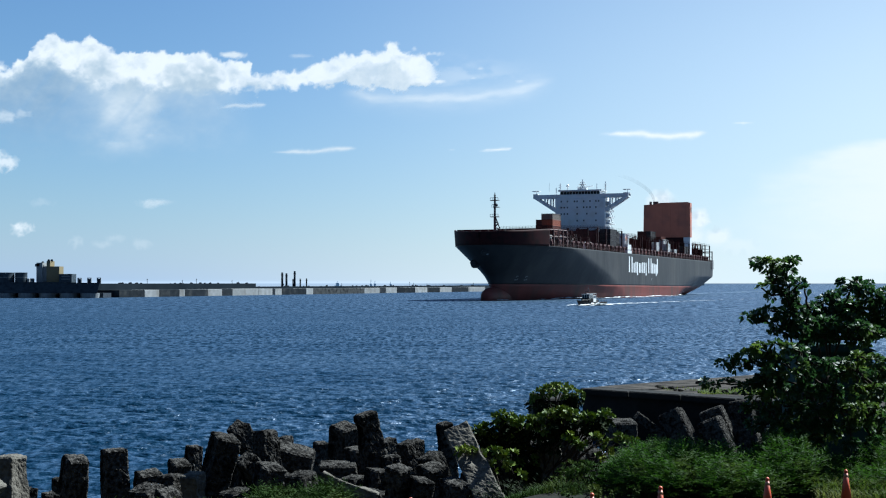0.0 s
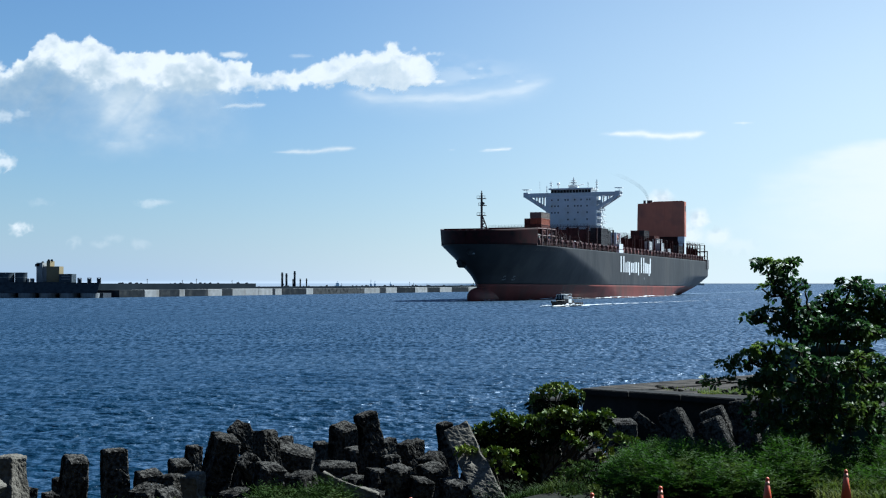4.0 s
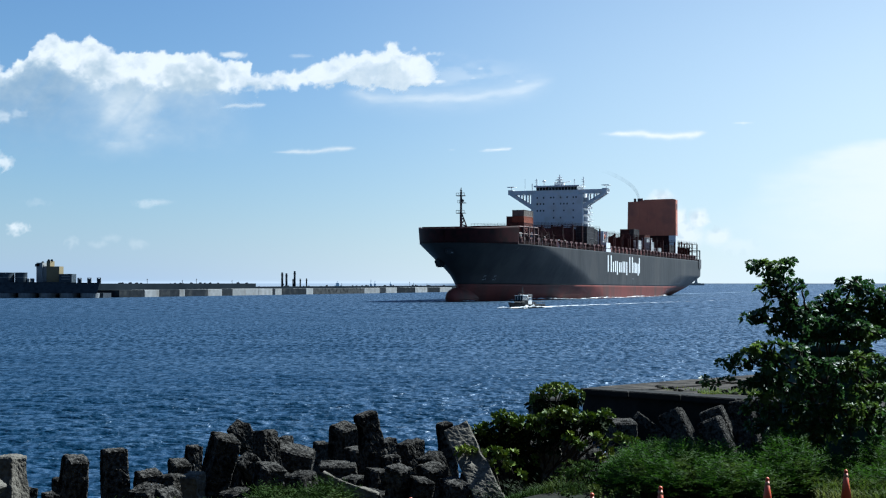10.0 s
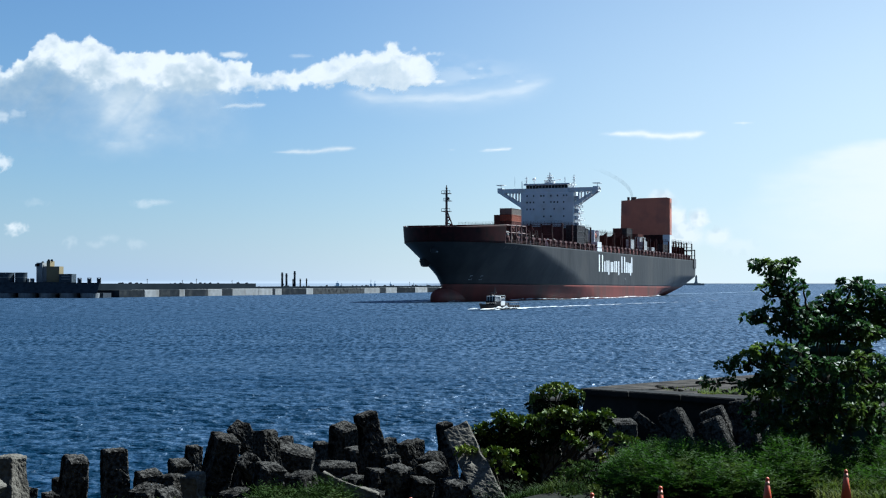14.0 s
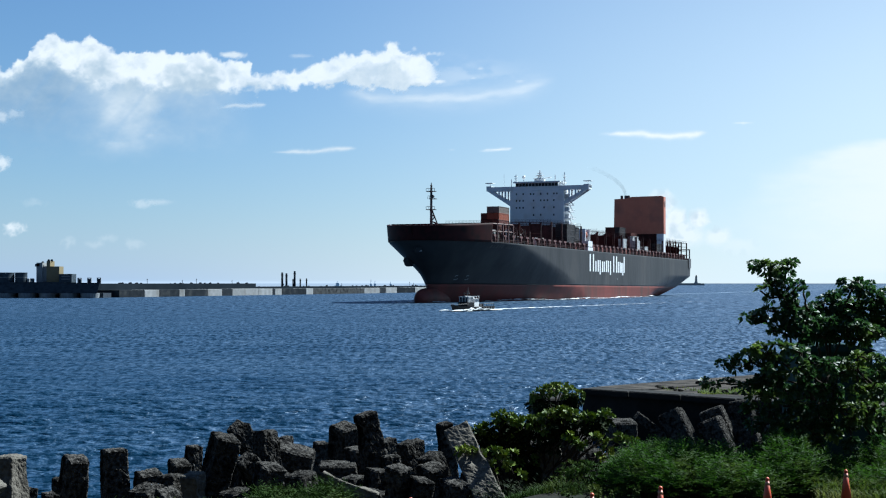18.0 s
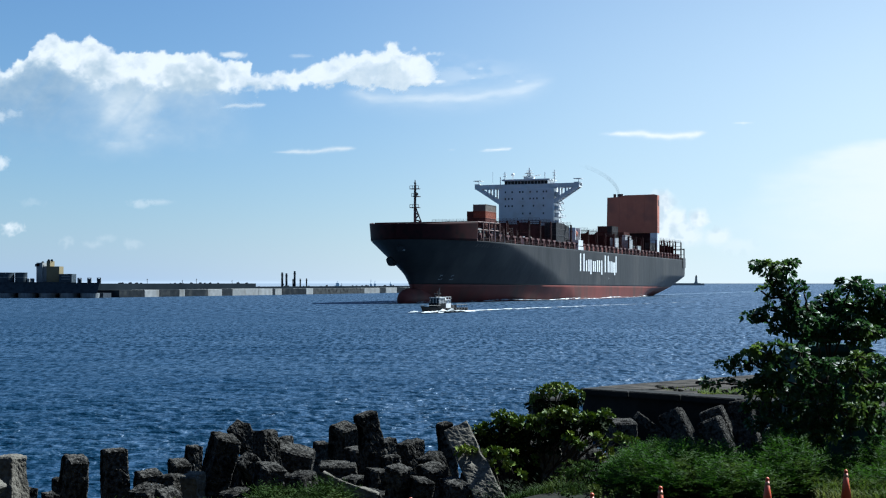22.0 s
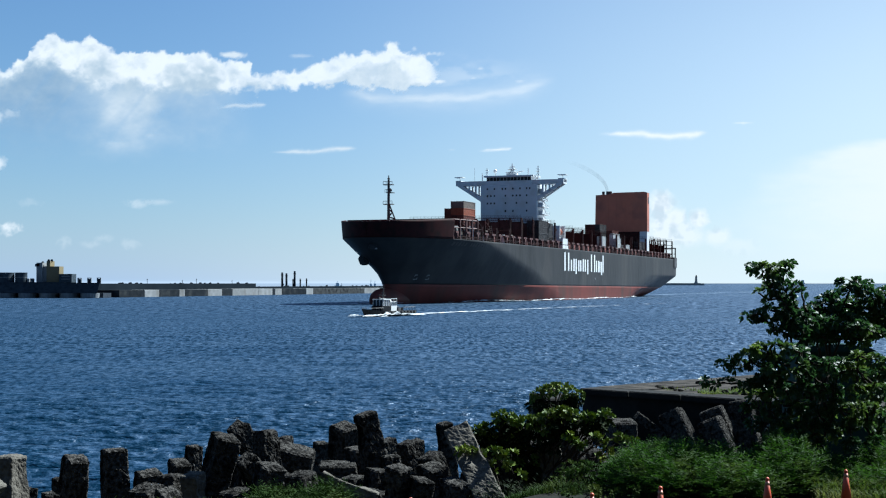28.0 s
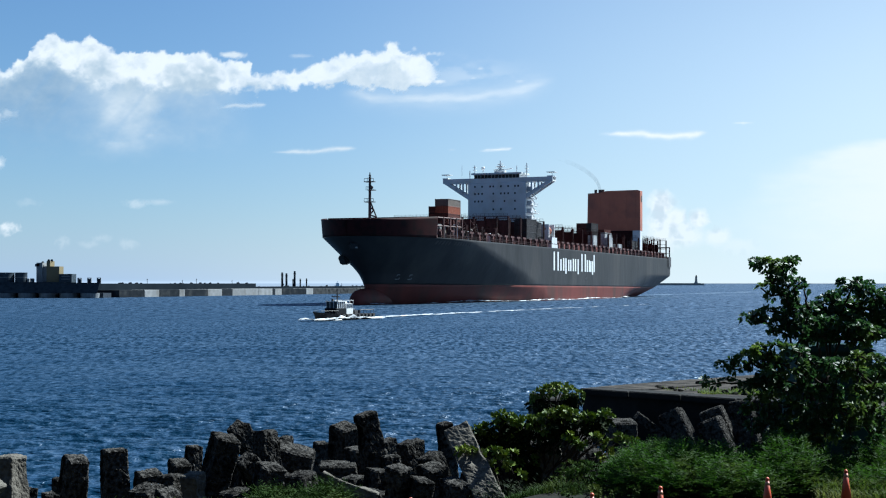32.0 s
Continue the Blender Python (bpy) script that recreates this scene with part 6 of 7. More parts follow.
def almond_tree():
    rng = random.Random(17)
    root = thing("tree", "broad-leaved shore tree with dark glossy leaves", "tree", m=pose(9.3, 36.4, ground_z(9.3, 36.4) - 0.1))
    base = root.matrix_basis.translation
    trunk_top = Vector((9.0, 35.2, 4.3)) - base
    put(link_mesh("trunk", *limb_mesh("trunk", crooked((0, 0, 0), trunk_top, rng, 5, 0.05), 0.17, 0.12, BARK), BARK, True), root, "grey-brown trunk")
    groups = []
    groups.append(("spire", (8.55, 34.6, 5.5), 34.0, ((7.36, 7.80, 0.13), (7.54, 7.76, 0.19), (7.78, 7.71, 0.19), (8.02, 7.80, 0.16), (8.13, 7.87, 0.11), (8.07, 7.60, 0.16), (7.81, 7.50, 0.19), (7.58, 7.47, 0.12), (7.72, 7.30, 0.16), (7.92, 7.27, 0.19), (8.11, 7.34, 0.16), (8.35, 7.31, 0.13), (8.38, 7.14, 0.13), (8.18, 7.07, 0.17), (7.98, 7.01, 0.16), (7.76, 7.01, 0.12), (8.25, 6.87, 0.17), (8.45, 6.81, 0.12), (7.48, 7.18, 0.08), (8.11, 6.70, 0.16), (8.58, 6.67, 0.13))))
    groups.append(("left", (8.55, 34.6, 5.4), 33.8, ((7.14, 6.52, 0.11), (7.31, 6.57, 0.11), (7.47, 6.61, 0.13), (7.63, 6.70, 0.15), (7.84, 6.65, 0.16), (8.07, 6.59, 0.16), (7.60, 6.47, 0.13), (7.41, 6.41, 0.09), (7.76, 6.39, 0.16), (7.97, 6.28, 0.16), (7.67, 6.24, 0.08), (8.13, 6.41, 0.18), (8.29, 6.28, 0.16), (8.07, 6.12, 0.11))))
    groups.append(("mid", (9.0, 34.8, 5.2), 34.2, ((8.56, 6.54, 0.19), (8.76, 6.38, 0.19), (8.96, 6.44, 0.17), (9.23, 6.40, 0.19), (8.63, 6.14, 0.21), (8.90, 6.07, 0.19), (9.30, 6.14, 0.21), (9.57, 6.27, 0.21), (9.83, 6.34, 0.19), (10.10, 6.20, 0.20), (9.63, 6.03, 0.16), (9.90, 6.00, 0.19), (8.56, 5.95, 0.11), (10.37, 6.14, 0.19))))
    groups.append(("right", (9.3, 35.2, 5.2), 35.0, ((9.65, 7.38, 0.12), (9.95, 7.41, 0.14), (10.38, 7.31, 0.12), (9.79, 7.20, 0.21), (10.13, 7.20, 0.22), (9.52, 7.06, 0.22), (9.31, 6.93, 0.19), (9.17, 6.79, 0.14), (9.65, 6.79, 0.25), (9.99, 6.86, 0.25), (10.34, 7.00, 0.25), (10.54, 6.79, 0.22), (10.68, 7.13, 0.14), (9.38, 6.63, 0.16), (9.79, 6.52, 0.22), (10.27, 6.59, 0.25), (10.61, 6.52, 0.22), (10.81, 6.93, 0.22), (10.95, 6.52, 0.25))))
    groups.append(("arm", (8.6, 34.4, 4.9), 33.0, ((6.33, 5.48, 0.12), (6.52, 5.56, 0.12), (6.72, 5.61, 0.13), (6.88, 5.73, 0.13), (7.04, 5.83, 0.13), (7.23, 5.89, 0.13), (7.42, 5.88, 0.13), (7.53, 5.97, 0.09), (7.23, 5.66, 0.15), (7.49, 5.66, 0.18), (7.81, 5.86, 0.15), (8.07, 5.79, 0.15), (8.22, 5.82, 0.10), (7.75, 5.53, 0.18), (8.07, 5.53, 0.15), (7.04, 5.53, 0.15), (6.65, 5.40, 0.10), (7.30, 5.40, 0.15))))
    groups.append(("low arm", (8.4, 34.3, 4.6), 33.2, ((5.98, 5.11, 0.09), (6.20, 5.06, 0.10), (6.43, 5.07, 0.10), (6.69, 5.03, 0.10), (6.89, 5.00, 0.13), (7.08, 5.07, 0.16), (7.28, 5.16, 0.18), (7.47, 5.20, 0.16))))
    groups.append(("front", (9.1, 34.6, 4.4), 33.0, ((8.20, 5.47, 0.13), (8.46, 5.53, 0.15), (8.78, 5.53, 0.15), (9.10, 5.53, 0.18), (9.49, 5.66, 0.15), (9.81, 5.60, 0.18), (7.68, 5.21, 0.15), (7.94, 5.28, 0.18), (8.33, 5.28, 0.21), (8.71, 5.34, 0.21), (9.10, 5.28, 0.21), (9.49, 5.34, 0.21), (9.87, 5.34, 0.21), (7.55, 5.02, 0.15), (7.81, 4.89, 0.18), (8.20, 4.95, 0.21), (8.59, 4.89, 0.21), (8.97, 4.89, 0.21), (9.36, 4.89, 0.21), (9.75, 4.89, 0.21), (10.00, 4.89, 0.21), (10.20, 5.53, 0.21))))
    groups.append(("skirt", (9.1, 34.8, 3.8), 33.4, ((7.51, 4.73, 0.18), (7.51, 4.40, 0.21), (7.91, 4.47, 0.23), (8.30, 4.47, 0.23), (8.69, 4.40, 0.23), (9.08, 4.53, 0.21), (9.47, 4.47, 0.21), (9.86, 4.47, 0.23), (7.12, 4.14, 0.18), (7.38, 4.08, 0.18), (7.78, 4.08, 0.23), (8.17, 4.01, 0.23), (8.56, 4.01, 0.23), (8.95, 4.01, 0.23), (9.34, 4.14, 0.21), (9.73, 4.08, 0.21), (6.99, 4.49, 0.16), (7.19, 4.73, 0.18), (10.12, 4.34, 0.18), (8.04, 3.62, 0.21), (8.69, 3.62, 0.21), (9.34, 3.68, 0.21), (9.93, 3.68, 0.21))))
    groups.append(("back", (9.6, 35.4, 4.6), 35.6, [(rng.uniform(7.9, 11.0), rng.uniform(3.4, 5.3), rng.uniform(0.2, 0.28)) for k in range(34)]))
    groups.append(("heart", (9.4, 35.3, 5.2), 35.3, [(rng.uniform(8.75, 10.9), rng.uniform(5.9, 6.8), rng.uniform(0.17, 0.24)) for k in range(18)]))
    for key, hub, depth, spots in groups:
        hub = Vector(hub)
        clumps = [(x, depth + rng.uniform(-0.35, 0.35), z - 0.03, r * 0.84, r * 0.6) for x, z, r in spots]
        spot = hub - base
        local = [(c[0] - hub.x, c[1] - hub.y, c[2] - hub.z, c[3], c[4]) for c in clumps]
        wood = limb_mesh("limb", crooked(trunk_top - spot, (0, 0, 0), rng, 3, 0.05), 0.1, 0.075, BARK)
        prev = (0, 0, 0)
        for c in sorted(local, key=lambda q: q[0] ** 2 + q[1] ** 2 + q[2] ** 2):
            start = min([(0, 0, 0)] + [q[:3] for q in local if Vector(q[:3]).length < Vector(c[:3]).length - 0.05], key=lambda q: (Vector(q) - Vector(c[:3])).length)
            r = max(0.016, 0.055 - 0.014 * Vector(c[:3]).length)
            wood = join_meshes(wood, limb_mesh("limb", crooked(start, c[:3], rng, 4, 0.06), r, r * 0.7, BARK))
        limb = put(link_mesh("limb", *wood, BARK, True), root, "thin crooked limb")
        limb.location = spot
        crown = link_mesh("crown", *leaf_cloud(sites_in(local, rng, 165), rng, 0.135, 0.075, 8), LEAF, False)
        put(crown, limb, "dark glossy rounded leaves")
        BOUGHS.append((key, limb, spot.copy()))
    return root


almond_tree()


def beach_bush():
    rng = random.Random(29)
    root = thing("bush", "low beach shrub with bright yellow-green leaf rosettes", "bush", m=pose(2.2, 38.6, ground_z(2.2, 38.6) - 0.1))
    base = root.matrix_basis.translation
    top = ((0.91, 3.51, 0.15), (1.10, 3.54, 0.18), (1.28, 3.63, 0.18), (1.43, 3.81, 0.15), (1.50, 3.90, 0.13), (1.72, 3.81, 0.18), (1.90, 3.78, 0.18), (2.09, 3.72, 0.16), (2.29, 3.73, 0.18), (2.46, 3.63, 0.18), (2.58, 3.82, 0.15), (2.76, 3.90, 0.16), (2.98, 3.90, 0.18), (3.15, 4.00, 0.15), (3.28, 3.97, 0.18), (3.38, 3.92, 0.15), (3.58, 3.78, 0.15), (3.76, 3.85, 0.15), (3.87, 3.81, 0.13), (4.13, 3.88, 0.12), (4.25, 3.95, 0.13), (4.33, 3.84, 0.12), (4.02, 3.70, 0.12))
    under = ((1.25, 3.31, 0.18), (1.58, 3.38, 0.21), (1.95, 3.34, 0.22), (2.40, 3.31, 0.22), (2.78, 3.49, 0.21), (3.07, 3.64, 0.19), (3.45, 3.61, 0.18), (2.18, 2.94, 0.21), (2.40, 2.68, 0.21), (2.03, 2.64, 0.18), (0.98, 3.38, 0.12))
    lower = ((0.38, 3.05, 0.09), (0.55, 3.09, 0.12), (0.74, 3.05, 0.12), (0.95, 3.02, 0.12), (1.21, 3.10, 0.12), (1.39, 3.06, 0.13), (1.17, 2.79, 0.14), (1.53, 2.93, 0.14), (1.75, 3.00, 0.12), (1.68, 2.71, 0.14), (1.97, 2.50, 0.13), (1.24, 2.57, 0.12))
    right = ((3.21, 3.44, 0.10), (3.31, 3.27, 0.13), (3.46, 3.17, 0.13), (3.57, 3.23, 0.12), (4.08, 3.34, 0.12), (4.30, 3.27, 0.12), (4.52, 3.42, 0.12), (4.66, 3.33, 0.10), (4.84, 3.30, 0.12), (4.19, 3.10, 0.09), (3.89, 3.42, 0.09), (4.01, 2.91, 0.12), (4.23, 2.94, 0.09))
    clumps, shade = [], []
    for spots, depth in ((top, 38.0), (under, 38.2), (lower, 37.0), (right, 37.2)):
        for x, z, r in spots:
            p = Vector((x, depth + rng.uniform(-0.2, 0.2), z)) - base
            clumps.append((p.x, p.y, p.z - 0.03, r * 0.85, r * 0.42))
            # shade under the rosettes, given as clumps in the darker leaf
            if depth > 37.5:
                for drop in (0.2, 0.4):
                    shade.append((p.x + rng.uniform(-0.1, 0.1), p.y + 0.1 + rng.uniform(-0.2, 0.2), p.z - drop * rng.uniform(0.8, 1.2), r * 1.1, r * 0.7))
            put(link_mesh("stem", *limb_mesh("stem", crooked((rng.uniform(-0.4, 0.4), rng.uniform(0.0, 0.5), 0), p, rng, 4, 0.07), 0.035, 0.012, BARK), BARK, True), root)
    put(link_mesh("crown", *leaf_cloud(sites_in(clumps, rng, 150), rng, 0.135, 0.068, 9, droop=0.05), SHRUBLEAF), root, "yellow-green spoon-shaped leaves")
    put(link_mesh("crown", *leaf_cloud(sites_in(shade, rng, 60), rng, 0.15, 0.075, 8, droop=0.35), SHADELEAF), root, "inner leaves coloured dark for the shade there")
    low = thing("bush", "low leafy wild plants at the foot of the rocks", "bush", m=pose(2.2, 31.8, ground_z(2.2, 31.8) - 0.05))
    clumps = [(rng.uniform(0.1, 2.0), rng.uniform(-0.9, 1.6), rng.uniform(0.02, 0.2), rng.uniform(0.14, 0.24), 0.12) for k in range(30)]
    clumps += [(rng.uniform(0.5, 1.7), rng.uniform(0.6, 1.6), rng.uniform(0.2, 0.5), rng.uniform(0.12, 0.2), 0.1) for k in range(26)]
    wood = ([], [])
    for c in clumps:
        wood = join_meshes(wood, limb_mesh("stem", crooked((c[0] * 0.8, c[1] * 0.8, 0), c[:3], rng, 3, 0.06), 0.012, 0.007, BARK))
    tagged(put(link_mesh("stem", *wood, BARK), low), kind="stuff")
    put(link_mesh("crown", *leaf_cloud(sites_in(clumps, rng, 60), rng, 0.11, 0.042, 8, droop=0.2), LOWLEAF), low)
    far = thing("bush", "beach shrub grown over the end of the pier", "bush", m=pose(4.75, 60.6, 0.4))
    clumps = [(x - 4.75, rng.uniform(-0.5, 0.4), z - 0.4, r * 0.8, r * 0.5) for x, z, r in ((3.85, 2.72, 0.2), (4.02, 2.84, 0.2), (4.2, 2.9, 0.2), (4.4, 2.94, 0.22), (4.6, 2.98, 0.2), (4.8, 3.0, 0.2), (5.0, 3.02, 0.22), (5.2, 2.96, 0.2), (5.38, 2.84, 0.2), (5.6, 2.72, 0.16), (5.78, 2.62, 0.14), (3.78, 2.5, 0.2), (4.3, 2.7, 0.3), (4.9, 2.74, 0.3))]
    # shade within this shrub, also put in as dark leaves
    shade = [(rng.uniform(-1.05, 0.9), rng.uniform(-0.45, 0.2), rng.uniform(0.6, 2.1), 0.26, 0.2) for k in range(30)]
    for c in clumps:
        put(link_mesh("stem", *limb_mesh("stem", crooked((0, 0, -0.5), c[:3], rng, 4, 0.06), 0.05, 0.02, BARK), BARK, True), far)
    put(link_mesh("crown", *leaf_cloud(sites_in(clumps, rng, 70), rng, 0.17, 0.085, 9, droop=0.05), SHRUBLEAF), far)
    put(link_mesh("crown", *leaf_cloud(sites_in(shade, rng, 60), rng, 0.18, 0.09, 8, droop=0.35), SHADELEAF), far, "inner leaves coloured dark for the shade there")


beach_bush()


def fronds(rng, n, cx, cy, z0, rx, ry, rz, length, fine):
    """Feathery sprays over a mound: a thin arching stalk with small leaflets on both sides."""
    vs, fs = [], []
    for k in range(n):
        a, q = rng.uniform(0, 2 * math.pi), math.sqrt(rng.random())
        x, y = cx + rx * q * math.cos(a), cy + ry * q * math.sin(a)
        z = z0 + rz * math.sqrt(max(0, 1 - q * q)) * rng.uniform(0.25, 1.05)
        d = Vector((math.cos(a) * q + rng.gauss(0, 0.5), math.sin(a) * q * 0.7 + rng.gauss(0, 0.5), rng.uniform(0.2, 1.3))).normalized()
        ln = length * rng.uniform(0.6, 1.3)
        s = d.cross(Vector((0, 0, 1)))
        s = s.normalized() if s.length > 0.05 else Vector((1, 0, 0))
        m = 9
        for i in range(m):
            t = (i + 1) / m
            p = Vector((x, y, z)) + d * ln * t + Vector((0, 0, -0.22 * ln * t * t))
            w = fine * (0.5 + math.sin(math.pi * t) * 0.9)
            for sg in (-1, 1):
                o = (s * sg + d * 0.5 + Vector((rng.gauss(0, 0.25), rng.gauss(0, 0.25), rng.gauss(0, 0.25)))).normalized()
                i0 = len(vs)
                side = o.cross(d).normalized() if rng.random() < 0.5 else d
                vs += [p, p + o * w * 0.55 + side * w * 0.11, p + o * w * 1.25, p + o * w * 0.55 - side * w * 0.11]
                fs.append((i0, i0 + 1, i0 + 2, i0 + 3))
    return vs, fs


def feathery_shrub(x, y, rx, ry, rz, n, seed, label, material=FEATHER):
    rng = random.Random(seed)
    g = ground_z(x, y)
    root = thing("shrub", label, "shrub", "green shrubs above the rocks", pose(x, y, g - 0.05))
    wood = ([], [])
    for k in range(14):
        a = rng.uniform(0, 6.28)
        wood = join_meshes(wood, limb_mesh("stem", crooked((rng.uniform(-0.1, 0.1), rng.uniform(-0.1, 0.1), 0), (math.cos(a) * rx * 0.7, math.sin(a) * ry * 0.7, rz * rng.uniform(0.5, 0.9)), rng, 4, 0.06), 0.02, 0.008, BARK))
    tagged(put(link_mesh("stem", *wood, BARK), root), kind="stuff")
    put(link_mesh("foliage", *fronds(rng, int(n * 0.62), 0, 0, 0.05, rx, ry, rz, 0.56, 0.085), material), root, "fine feathery green sprays")


FINE = "bright green feathery shrub above the shore rocks"
feathery_shrub(4.95, 32.2, 1.05, 1.3, 0.8, 3200, 1, FINE)
feathery_shrub(5.95, 32.0, 0.8, 1.3, 0.74, 2300, 2, FINE)
feathery_shrub(7.55, 32.1, 0.6, 1.0, 0.98, 2200, 3, FINE)
feathery_shrub(4.2, 32.4, 0.4, 0.6, 0.45, 520, 4, FINE)
feathery_shrub(6.7, 31.3, 0.55, 0.6, 0.5, 800, 5, FINE)
feathery_shrub(8.6, 32.8, 0.7, 0.6, 0.5, 900, 6, FINE)
feathery_shrub(10.1, 32.8, 0.8, 0.6, 0.8, 1100, 7, FINE)
feathery_shrub(9.4, 31.8, 0.6, 0.5, 0.35, 500, 16, FINE)
feathery_shrub(-3.9, 33.2, 0.42, 0.4, 0.3, 240, 9, "wild green shrub growing between armour blocks", LOWLEAF)
feathery_shrub(-2.7, 33.2, 0.55, 0.5, 0.35, 360, 10, "wild green shrub growing between armour blocks", LOWLEAF)
feathery_shrub(1.9, 34.0, 0.8, 0.6, 0.3, 90, 11, "dark wild shrub growing between armour blocks", SHADELEAF)


def grass(name, label, spots, seed, material):
    rng = random.Random(seed)
    vs, fs = [], []
    for x0, x1, y0, y1, n, ln in spots:
        for k in range(n):
            x, y = rng.uniform(x0, x1), rng.uniform(y0, y1)
            z = ground_z(x, y) if y < 55 else 2.46
            a = rng.uniform(0, 6.28)
            d = Vector((math.cos(a) * rng.uniform(0.1, 0.7), math.sin(a) * rng.uniform(0.1, 0.7), 1)).normalized()
            s = Vector((-math.sin(a), math.cos(a), 0)) * 0.009 * (1 if y < 50 else 2)
            h = ln * rng.uniform(0.5, 1.2)
            i = len(vs)
            p = Vector((x, y, z - 0.02))
            tip = p + d * h + Vector((math.cos(a), math.sin(a), -0.4)) * h * 0.3
            vs += [p - s, p + s, p + d * h * 0.6 + s * 0.8, p + d * h * 0.6 - s * 0.8, tip]
            fs += [(i, i + 1, i + 2, i + 3), (i + 3, i + 2, i + 4)]
    ob = link_mesh(name, vs, fs, material)
    return tagged(ob, label, "grass", kind="stuff")


grass("grass", "rough sunlit grass along the promenade edge", ((7.9, 11.5, 30.4, 34.5, 6500, 0.34), (8.0, 11.5, 31.0, 33.2, 6500, 0.5)), 41, GRASS)
grass("grass", "dark green grass growing at the foot of the blocks", ((-5.4, -4.3, 31.8, 32.7, 500, 0.22), (-3.8, -2.5, 32.2, 33.4, 800, 0.3), (-1.6, 0.4, 32.2, 33.6, 400, 0.2), (-7.2, -5.5, 31.2, 32.4, 300, 0.2), (1.4, 3.2, 31.6, 33.2, 900, 0.3)), 43, LOWLEAF)
grass("grass", "patch of grass growing on the pier top", ((11.3, 13.4, 63.0, 64.6, 900, 0.16), (13.0, 15.2, 62.4, 65.2, 1400, 0.2), (14.0, 16.2, 61.6, 66.0, 900, 0.2), (11.2, 13.0, 65.2, 66.2, 90, 0.14), (10.0, 11.5, 65.6, 67.5, 60, 0.12)), 42, GRASS)


# ---- green shelter behind the tree ----
def shelter():
    root = thing("shelter", "dark green shelter with a low rounded roof", "shelter", m=pose(10.2, 38.6, 2.0))
    part("wall", boxes((-0.75, 1.25, 0, 1.8, 0, 3.5)), GREENROOF, root)
    bm = bmesh.new()
    n = 12
    prof = [(-0.85 + 2.2 * i / n, 3.5 + 0.2 * math.sin(math.pi * i / n) ** 0.6) for i in range(n + 1)]
    va = [bm.verts.new((x, -0.15, z)) for x, z in prof]
    vb = [bm.verts.new((x, 1.95, z)) for x, z in prof]
    for i in range(n):
        bm.faces.new((va[i], va[i + 1], vb[i + 1], vb[i]))
    bm.faces.new(va[::-1])
    bm.faces.new(vb)
    bmesh.ops.recalc_face_normals(bm, faces=bm.faces[:])
    part("roof", bm, GREENROOF, root, "low rounded dark green roof")


shelter()


# ---- traffic cones ----
def traffic_cone(m):
    root = thing("traffic_cone", "orange plastic traffic cone with a pale band", "traffic cone", "traffic cones in a row", m)
    def ring(z0, r0, z1, r1):
        bm = bmesh.new()
        bar(bm, (0, 0, z0), (0, 0, z1), r0, 24, r1)
        return bm
    part("body", ring(0.04, 0.125, 0.68, 0.034), CONE_ORANGE, root, smooth=True)
    part("band", ring(0.585, 0.052, 0.645, 0.043), CONE_BAND, root, "pale reflective band", True)
    bm = boxes((-0.19, 0.19, -0.19, 0.19, 0, 0.045))
    bmesh.ops.bevel(bm, geom=bm.edges[:], offset=0.012, segments=2, affect="EDGES")
    part("base", bm, BLACKRUBBER, root, "black rubber base")
    bm = bmesh.new()
    bmesh.ops.create_uvsphere(bm, u_segments=14, v_segments=8, radius=0.042, matrix=Matrix.Translation((0, 0, 0.70)))
    part("knob", bm, CONE_ORANGE, root, smooth=True)
    return root


cone = traffic_cone(pose(8.33, 30.0, ground_z(8.33, 30)))
for x, y in ((6.48, 29.0), (4.15, 27.7), (2.75, 26.8), (-0.58, 26.1)):
    copy_thing(cone, pose(x, y, ground_z(x, y), 0, 0, x * 40))


# ---- surf at the foot of the blocks ----
def surf_patch(x, y, length, width, height, seed):
    rng = np.random.RandomState(seed)
    n, c = 40, 15
    U, V = np.meshgrid(np.linspace(-1, 1, n), np.linspace(-1, 1, c), indexing="ij")
    shape = np.clip(1 - (U ** 2 + V ** 2) ** 1.0, 0, 1)
    X, Y = U * length / 2, V * width / 2
    nz = fbm(X * 2.2 + seed, Y * 2.2, seed, 5)
    ob, _ = grid_mesh("surf", X, Y, height * shape * (0.4 + 1.2 * nz), SPRAY)
    attr(ob.data, "edge", (0.62 * shape ** 0.5).reshape(-1))
    return tagged(ob, "white surf breaking among the armour blocks", "foam", kind="stuff")


SURF = []
for k, (x, y, length, width, height) in enumerate(((0.3, 50.5, 2.6, 1.4, 0.3), (-1.6, 51, 1.8, 1.2, 0.25), (-4.2, 51, 1.6, 1.2, 0.2), (-8.2, 47.5, 2.0, 1.4, 0.22), (1.6, 54, 2.4, 1.6, 0.25), (-10.6, 47, 1.6, 1.2, 0.2), (3.4, 57, 2.2, 1.4, 0.22))):
    SURF.append((surf_patch(x, y, length, width, height, 300 + k), x, y))


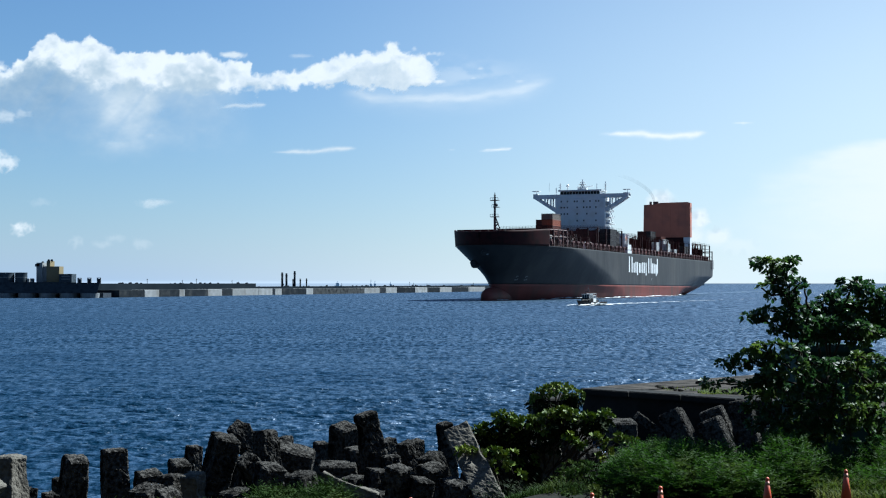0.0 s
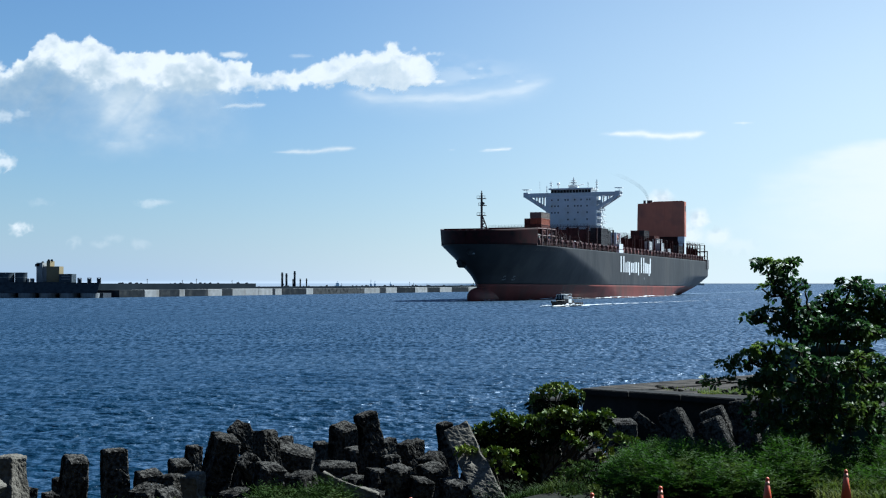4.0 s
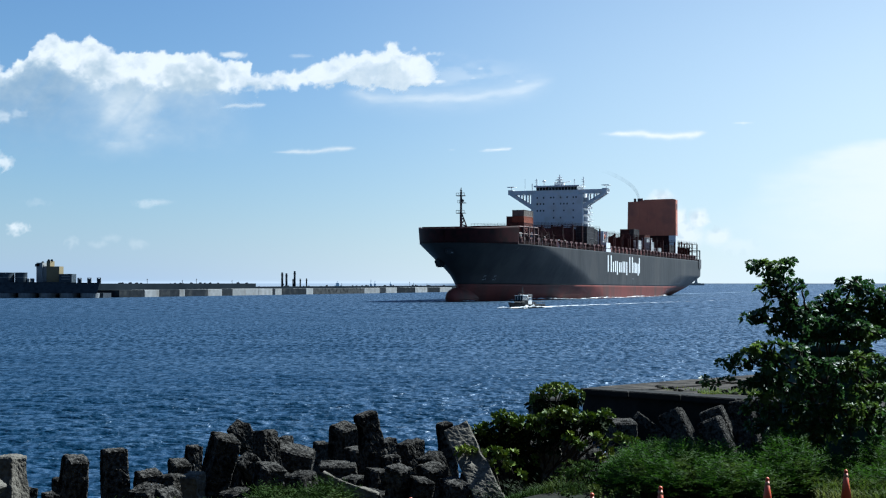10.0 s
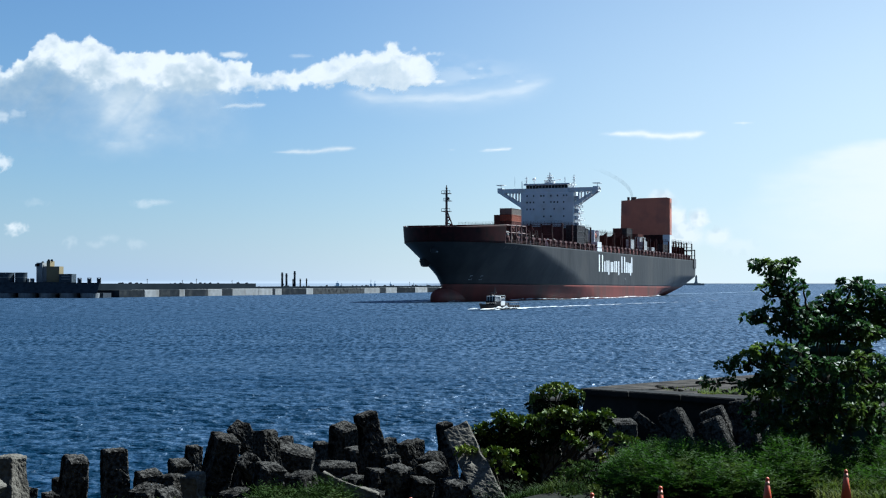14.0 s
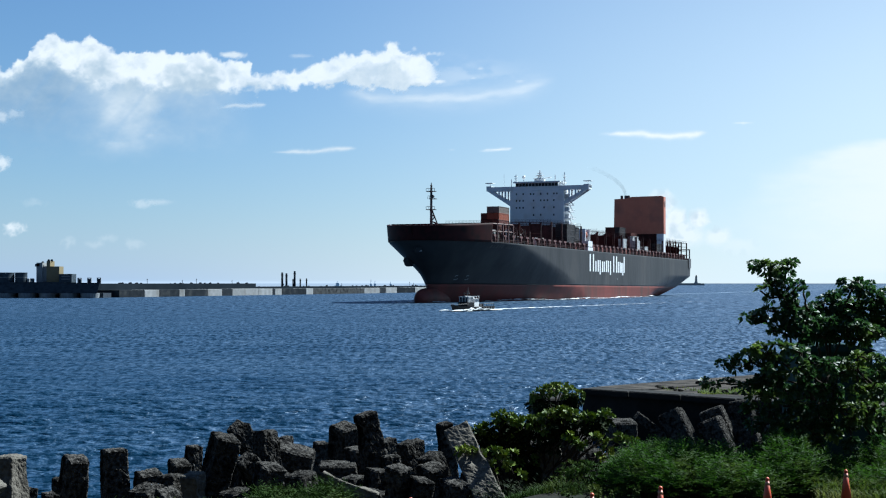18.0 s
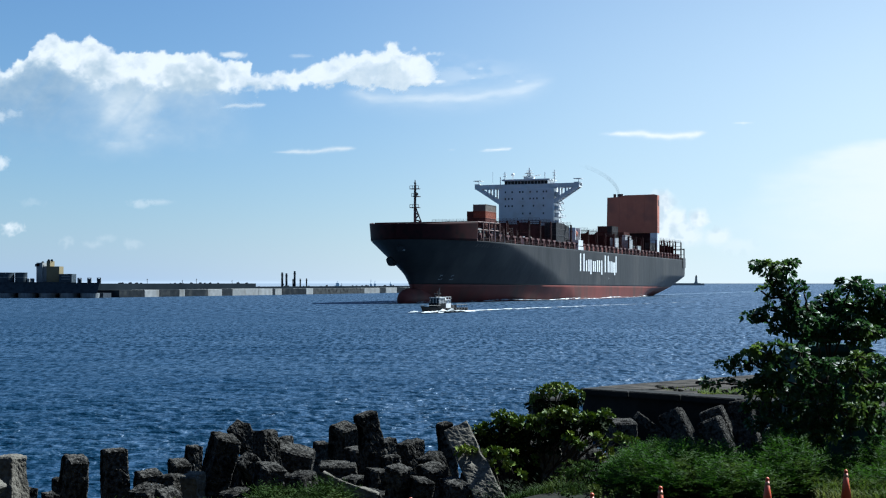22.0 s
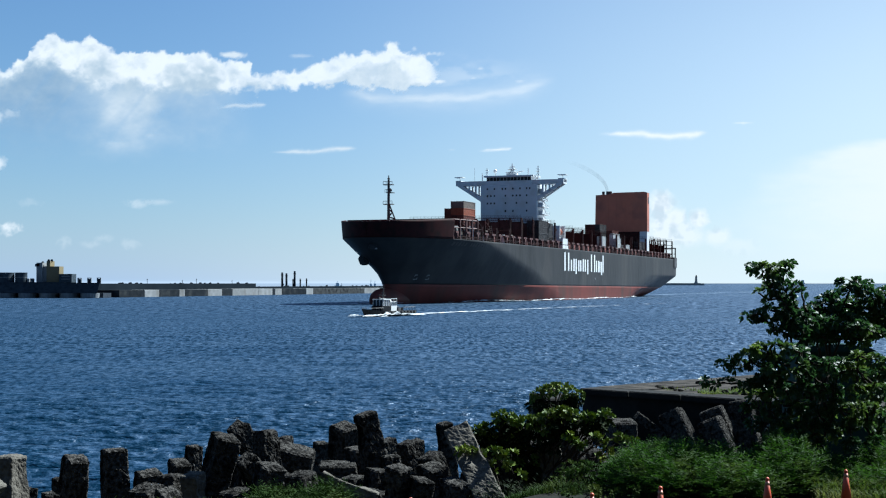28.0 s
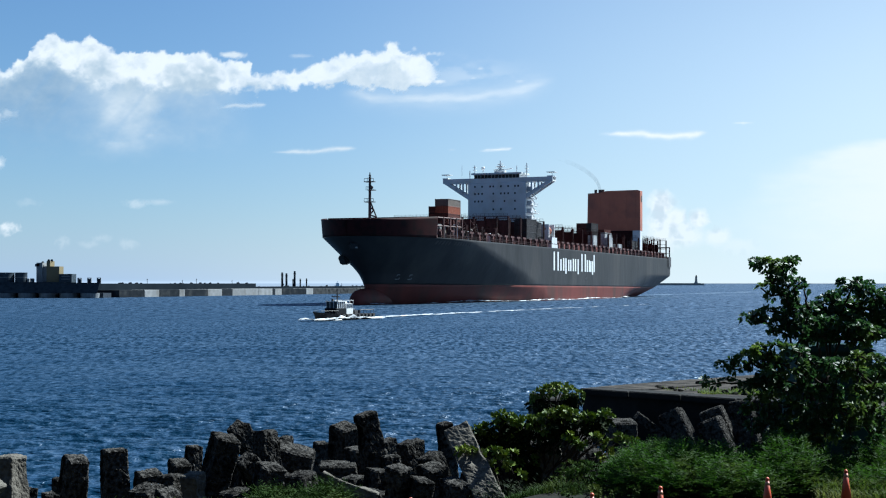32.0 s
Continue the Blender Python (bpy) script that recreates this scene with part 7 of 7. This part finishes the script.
def spray_burst(x, y, width, height, seed):
    """A burst of spray thrown up between blocks: a fan of small white gouts."""
    rng = random.Random(seed)
    bm = bmesh.new()
    for k in range(130):
        u = rng.uniform(-1, 1)
        z = height * (1 - u * u) * rng.random() ** 0.8
        r = rng.uniform(0.012, 0.05) * (1.5 - z / height)
        bmesh.ops.create_icosphere(bm, subdivisions=1, radius=r, matrix=pose(u * width / 2 * (0.7 + 0.3 * z / height), rng.uniform(-0.3, 0.3), z, rng.uniform(-20, 20), rng.uniform(-20, 20)) @ Matrix.Diagonal((1, 1, rng.uniform(0.8, 2.2), 1)))
    me = bpy.data.meshes.new("spray")
    bm.to_mesh(me)
    bm.free()
    me.materials.append(WHITEWATER)
    ob = new("spray", me)
    ob.location = (x, y, -1.5)
    return tagged(ob, "white sea spray thrown up between the armour blocks", "spray", kind="stuff")


BURSTS = [(spray_burst(-0.95, 49.0, 1.7, 1.0, 1), -0.95, 49.0, ((0.0, -1.6), (0.5, 0.3), (1.0, 1.05), (1.7, 0.5), (2.6, -1.6), (26.6, -1.6), (27.2, 0.6), (27.5, 1.1), (28.2, 0.2), (29.0, -1.6), (32.0, -1.6))),
          (spray_burst(-0.15, 47.5, 0.8, 0.9, 2), -0.15, 47.5, ((0.0, -1.4), (0.9, 0.6), (1.4, 0.8), (2.4, -1.4), (26.8, -1.4), (27.6, 0.75), (28.3, 0.5), (29.2, -1.4), (32.0, -1.4))),
          (spray_burst(0.3, 44.0, 0.45, 0.8, 3), 0.3, 44.0, ((0.0, -1.2), (28.3, -1.2), (28.9, 1.2), (29.2, 1.1), (30.0, 0.7), (31.0, -1.2), (32.0, -1.2)))]


# ---- what moves ----
def motions():
    course = [(0, 16.62, 585.12, 21.37), (6, 7.94, 566.2, 21.48), (12, -0.64, 546.6, 21.55), (17, -7.8, 529.2, 21.60), (22, -15.0, 511.4, 21.64), (28, -23.75, 489.3, 21.66), (32, -29.53, 474.57, 21.69)]
    poses = [(t, pose(x, y, 0.87, 0, -0.33, -(90 + a))) for t, x, y, a in course]
    walk(ship, poses)
    for o, m in CARGO:
        walk(o, [(t, p @ m) for t, p in poses])
    walk(smoke, poses)
    flat = [(t, pose(x, y, 0, 0, 0, -(90 + a))) for t, x, y, a in course]
    walk(side_foam, flat)
    walk(nose_foam, flat)
    walk(stern_wake, flat)
    walk(quarter_wake, flat)
    run = [(0, 47.0, 464, 24), (6, 32.7, 436, 24), (12, 18.8, 404, 24.5), (17, 8.8, 379, 24.5), (22, -0.4, 354, 24), (28, -12.5, 317, 23), (32, -20.2, 286, 22)]
    rows = [(t, pose(x, y, -0.1, 0, 0, -(90 + a))) for t, x, y, a in run]
    for o in (boat, wake, bow_foam, stem_foam):
        walk(o, rows)
    walk(water, [(0, pose(0, 0, 0)), (32, pose(-9, -12, 0))])
    walk(low_cloud, [(0, pose(0, 0, 0)), (32, pose(-42, 0, 0))])
    # surf lifting and falling among the blocks
    for k, (o, x, y) in enumerate(SURF):
        rows = []
        for t in np.arange(0, 32.5, 1.0):
            w = 0.5 + 0.5 * math.sin(2 * math.pi * (t / 5.2 + 0.17 * k))
            rows.append((t, pose(x + 0.25 * w, y - 0.9 * w, -0.5 + 0.6 * w ** 2, 0, 0, 6 * math.sin(t + k))))
        walk(o, rows)
    for o, x, y, lift in BURSTS:
        walk(o, [(t, pose(x, y, z)) for t, z in lift])
    # wind in the tree
    gust = [(0, 3, -5), (3, 5, -7), (3.5, 5, -2), (5.5, -4, 1), (6, -7, 9), (6.5, -1, 7), (7, 0, 1), (7.5, -1, -4), (8, -6, -4), (8.5, -4, 1), (9, -1, 3), (10, -3, -2), (11, 0, 1), (12, -3, 1), (13.5, 2, 1), (14.5, -1, -4), (17, 0, -5)]
    gust += [(18, 0, 1), (19, 0, 1), (20, 3, 7), (20.5, 3, 7), (21, 3, 1), (22, 2, 3), (23.5, 2, -1), (24, -3, 4), (24.5, -6, 13), (25, -1, 9), (25.5, -1, 6), (27.5, 0, -1), (28, -4, 4), (28.5, -7, 10), (29, -3, 1), (29.5, -1, -2), (30, -4, -1), (31, -3, 1), (31.5, 0, -4), (32, 2, -5)]
    for k, (key, limb, spot) in enumerate(BOUGHS):
        if key == "spire":
            walk(limb, [(t, pose(spot.x, spot.y, spot.z - 0.008 * b, 0, 0.35 * a, 0)) for t, a, b in gust])
        else:
            walk(limb, [(t, pose(*spot, 0.4 * math.sin(1.3 * t + k), 0.55 * math.sin(1.1 * t + 2 * k) + 0.3 * math.sin(2.3 * t + k), 0)) for t in np.arange(0, 32.5, 1.0)])


motions()
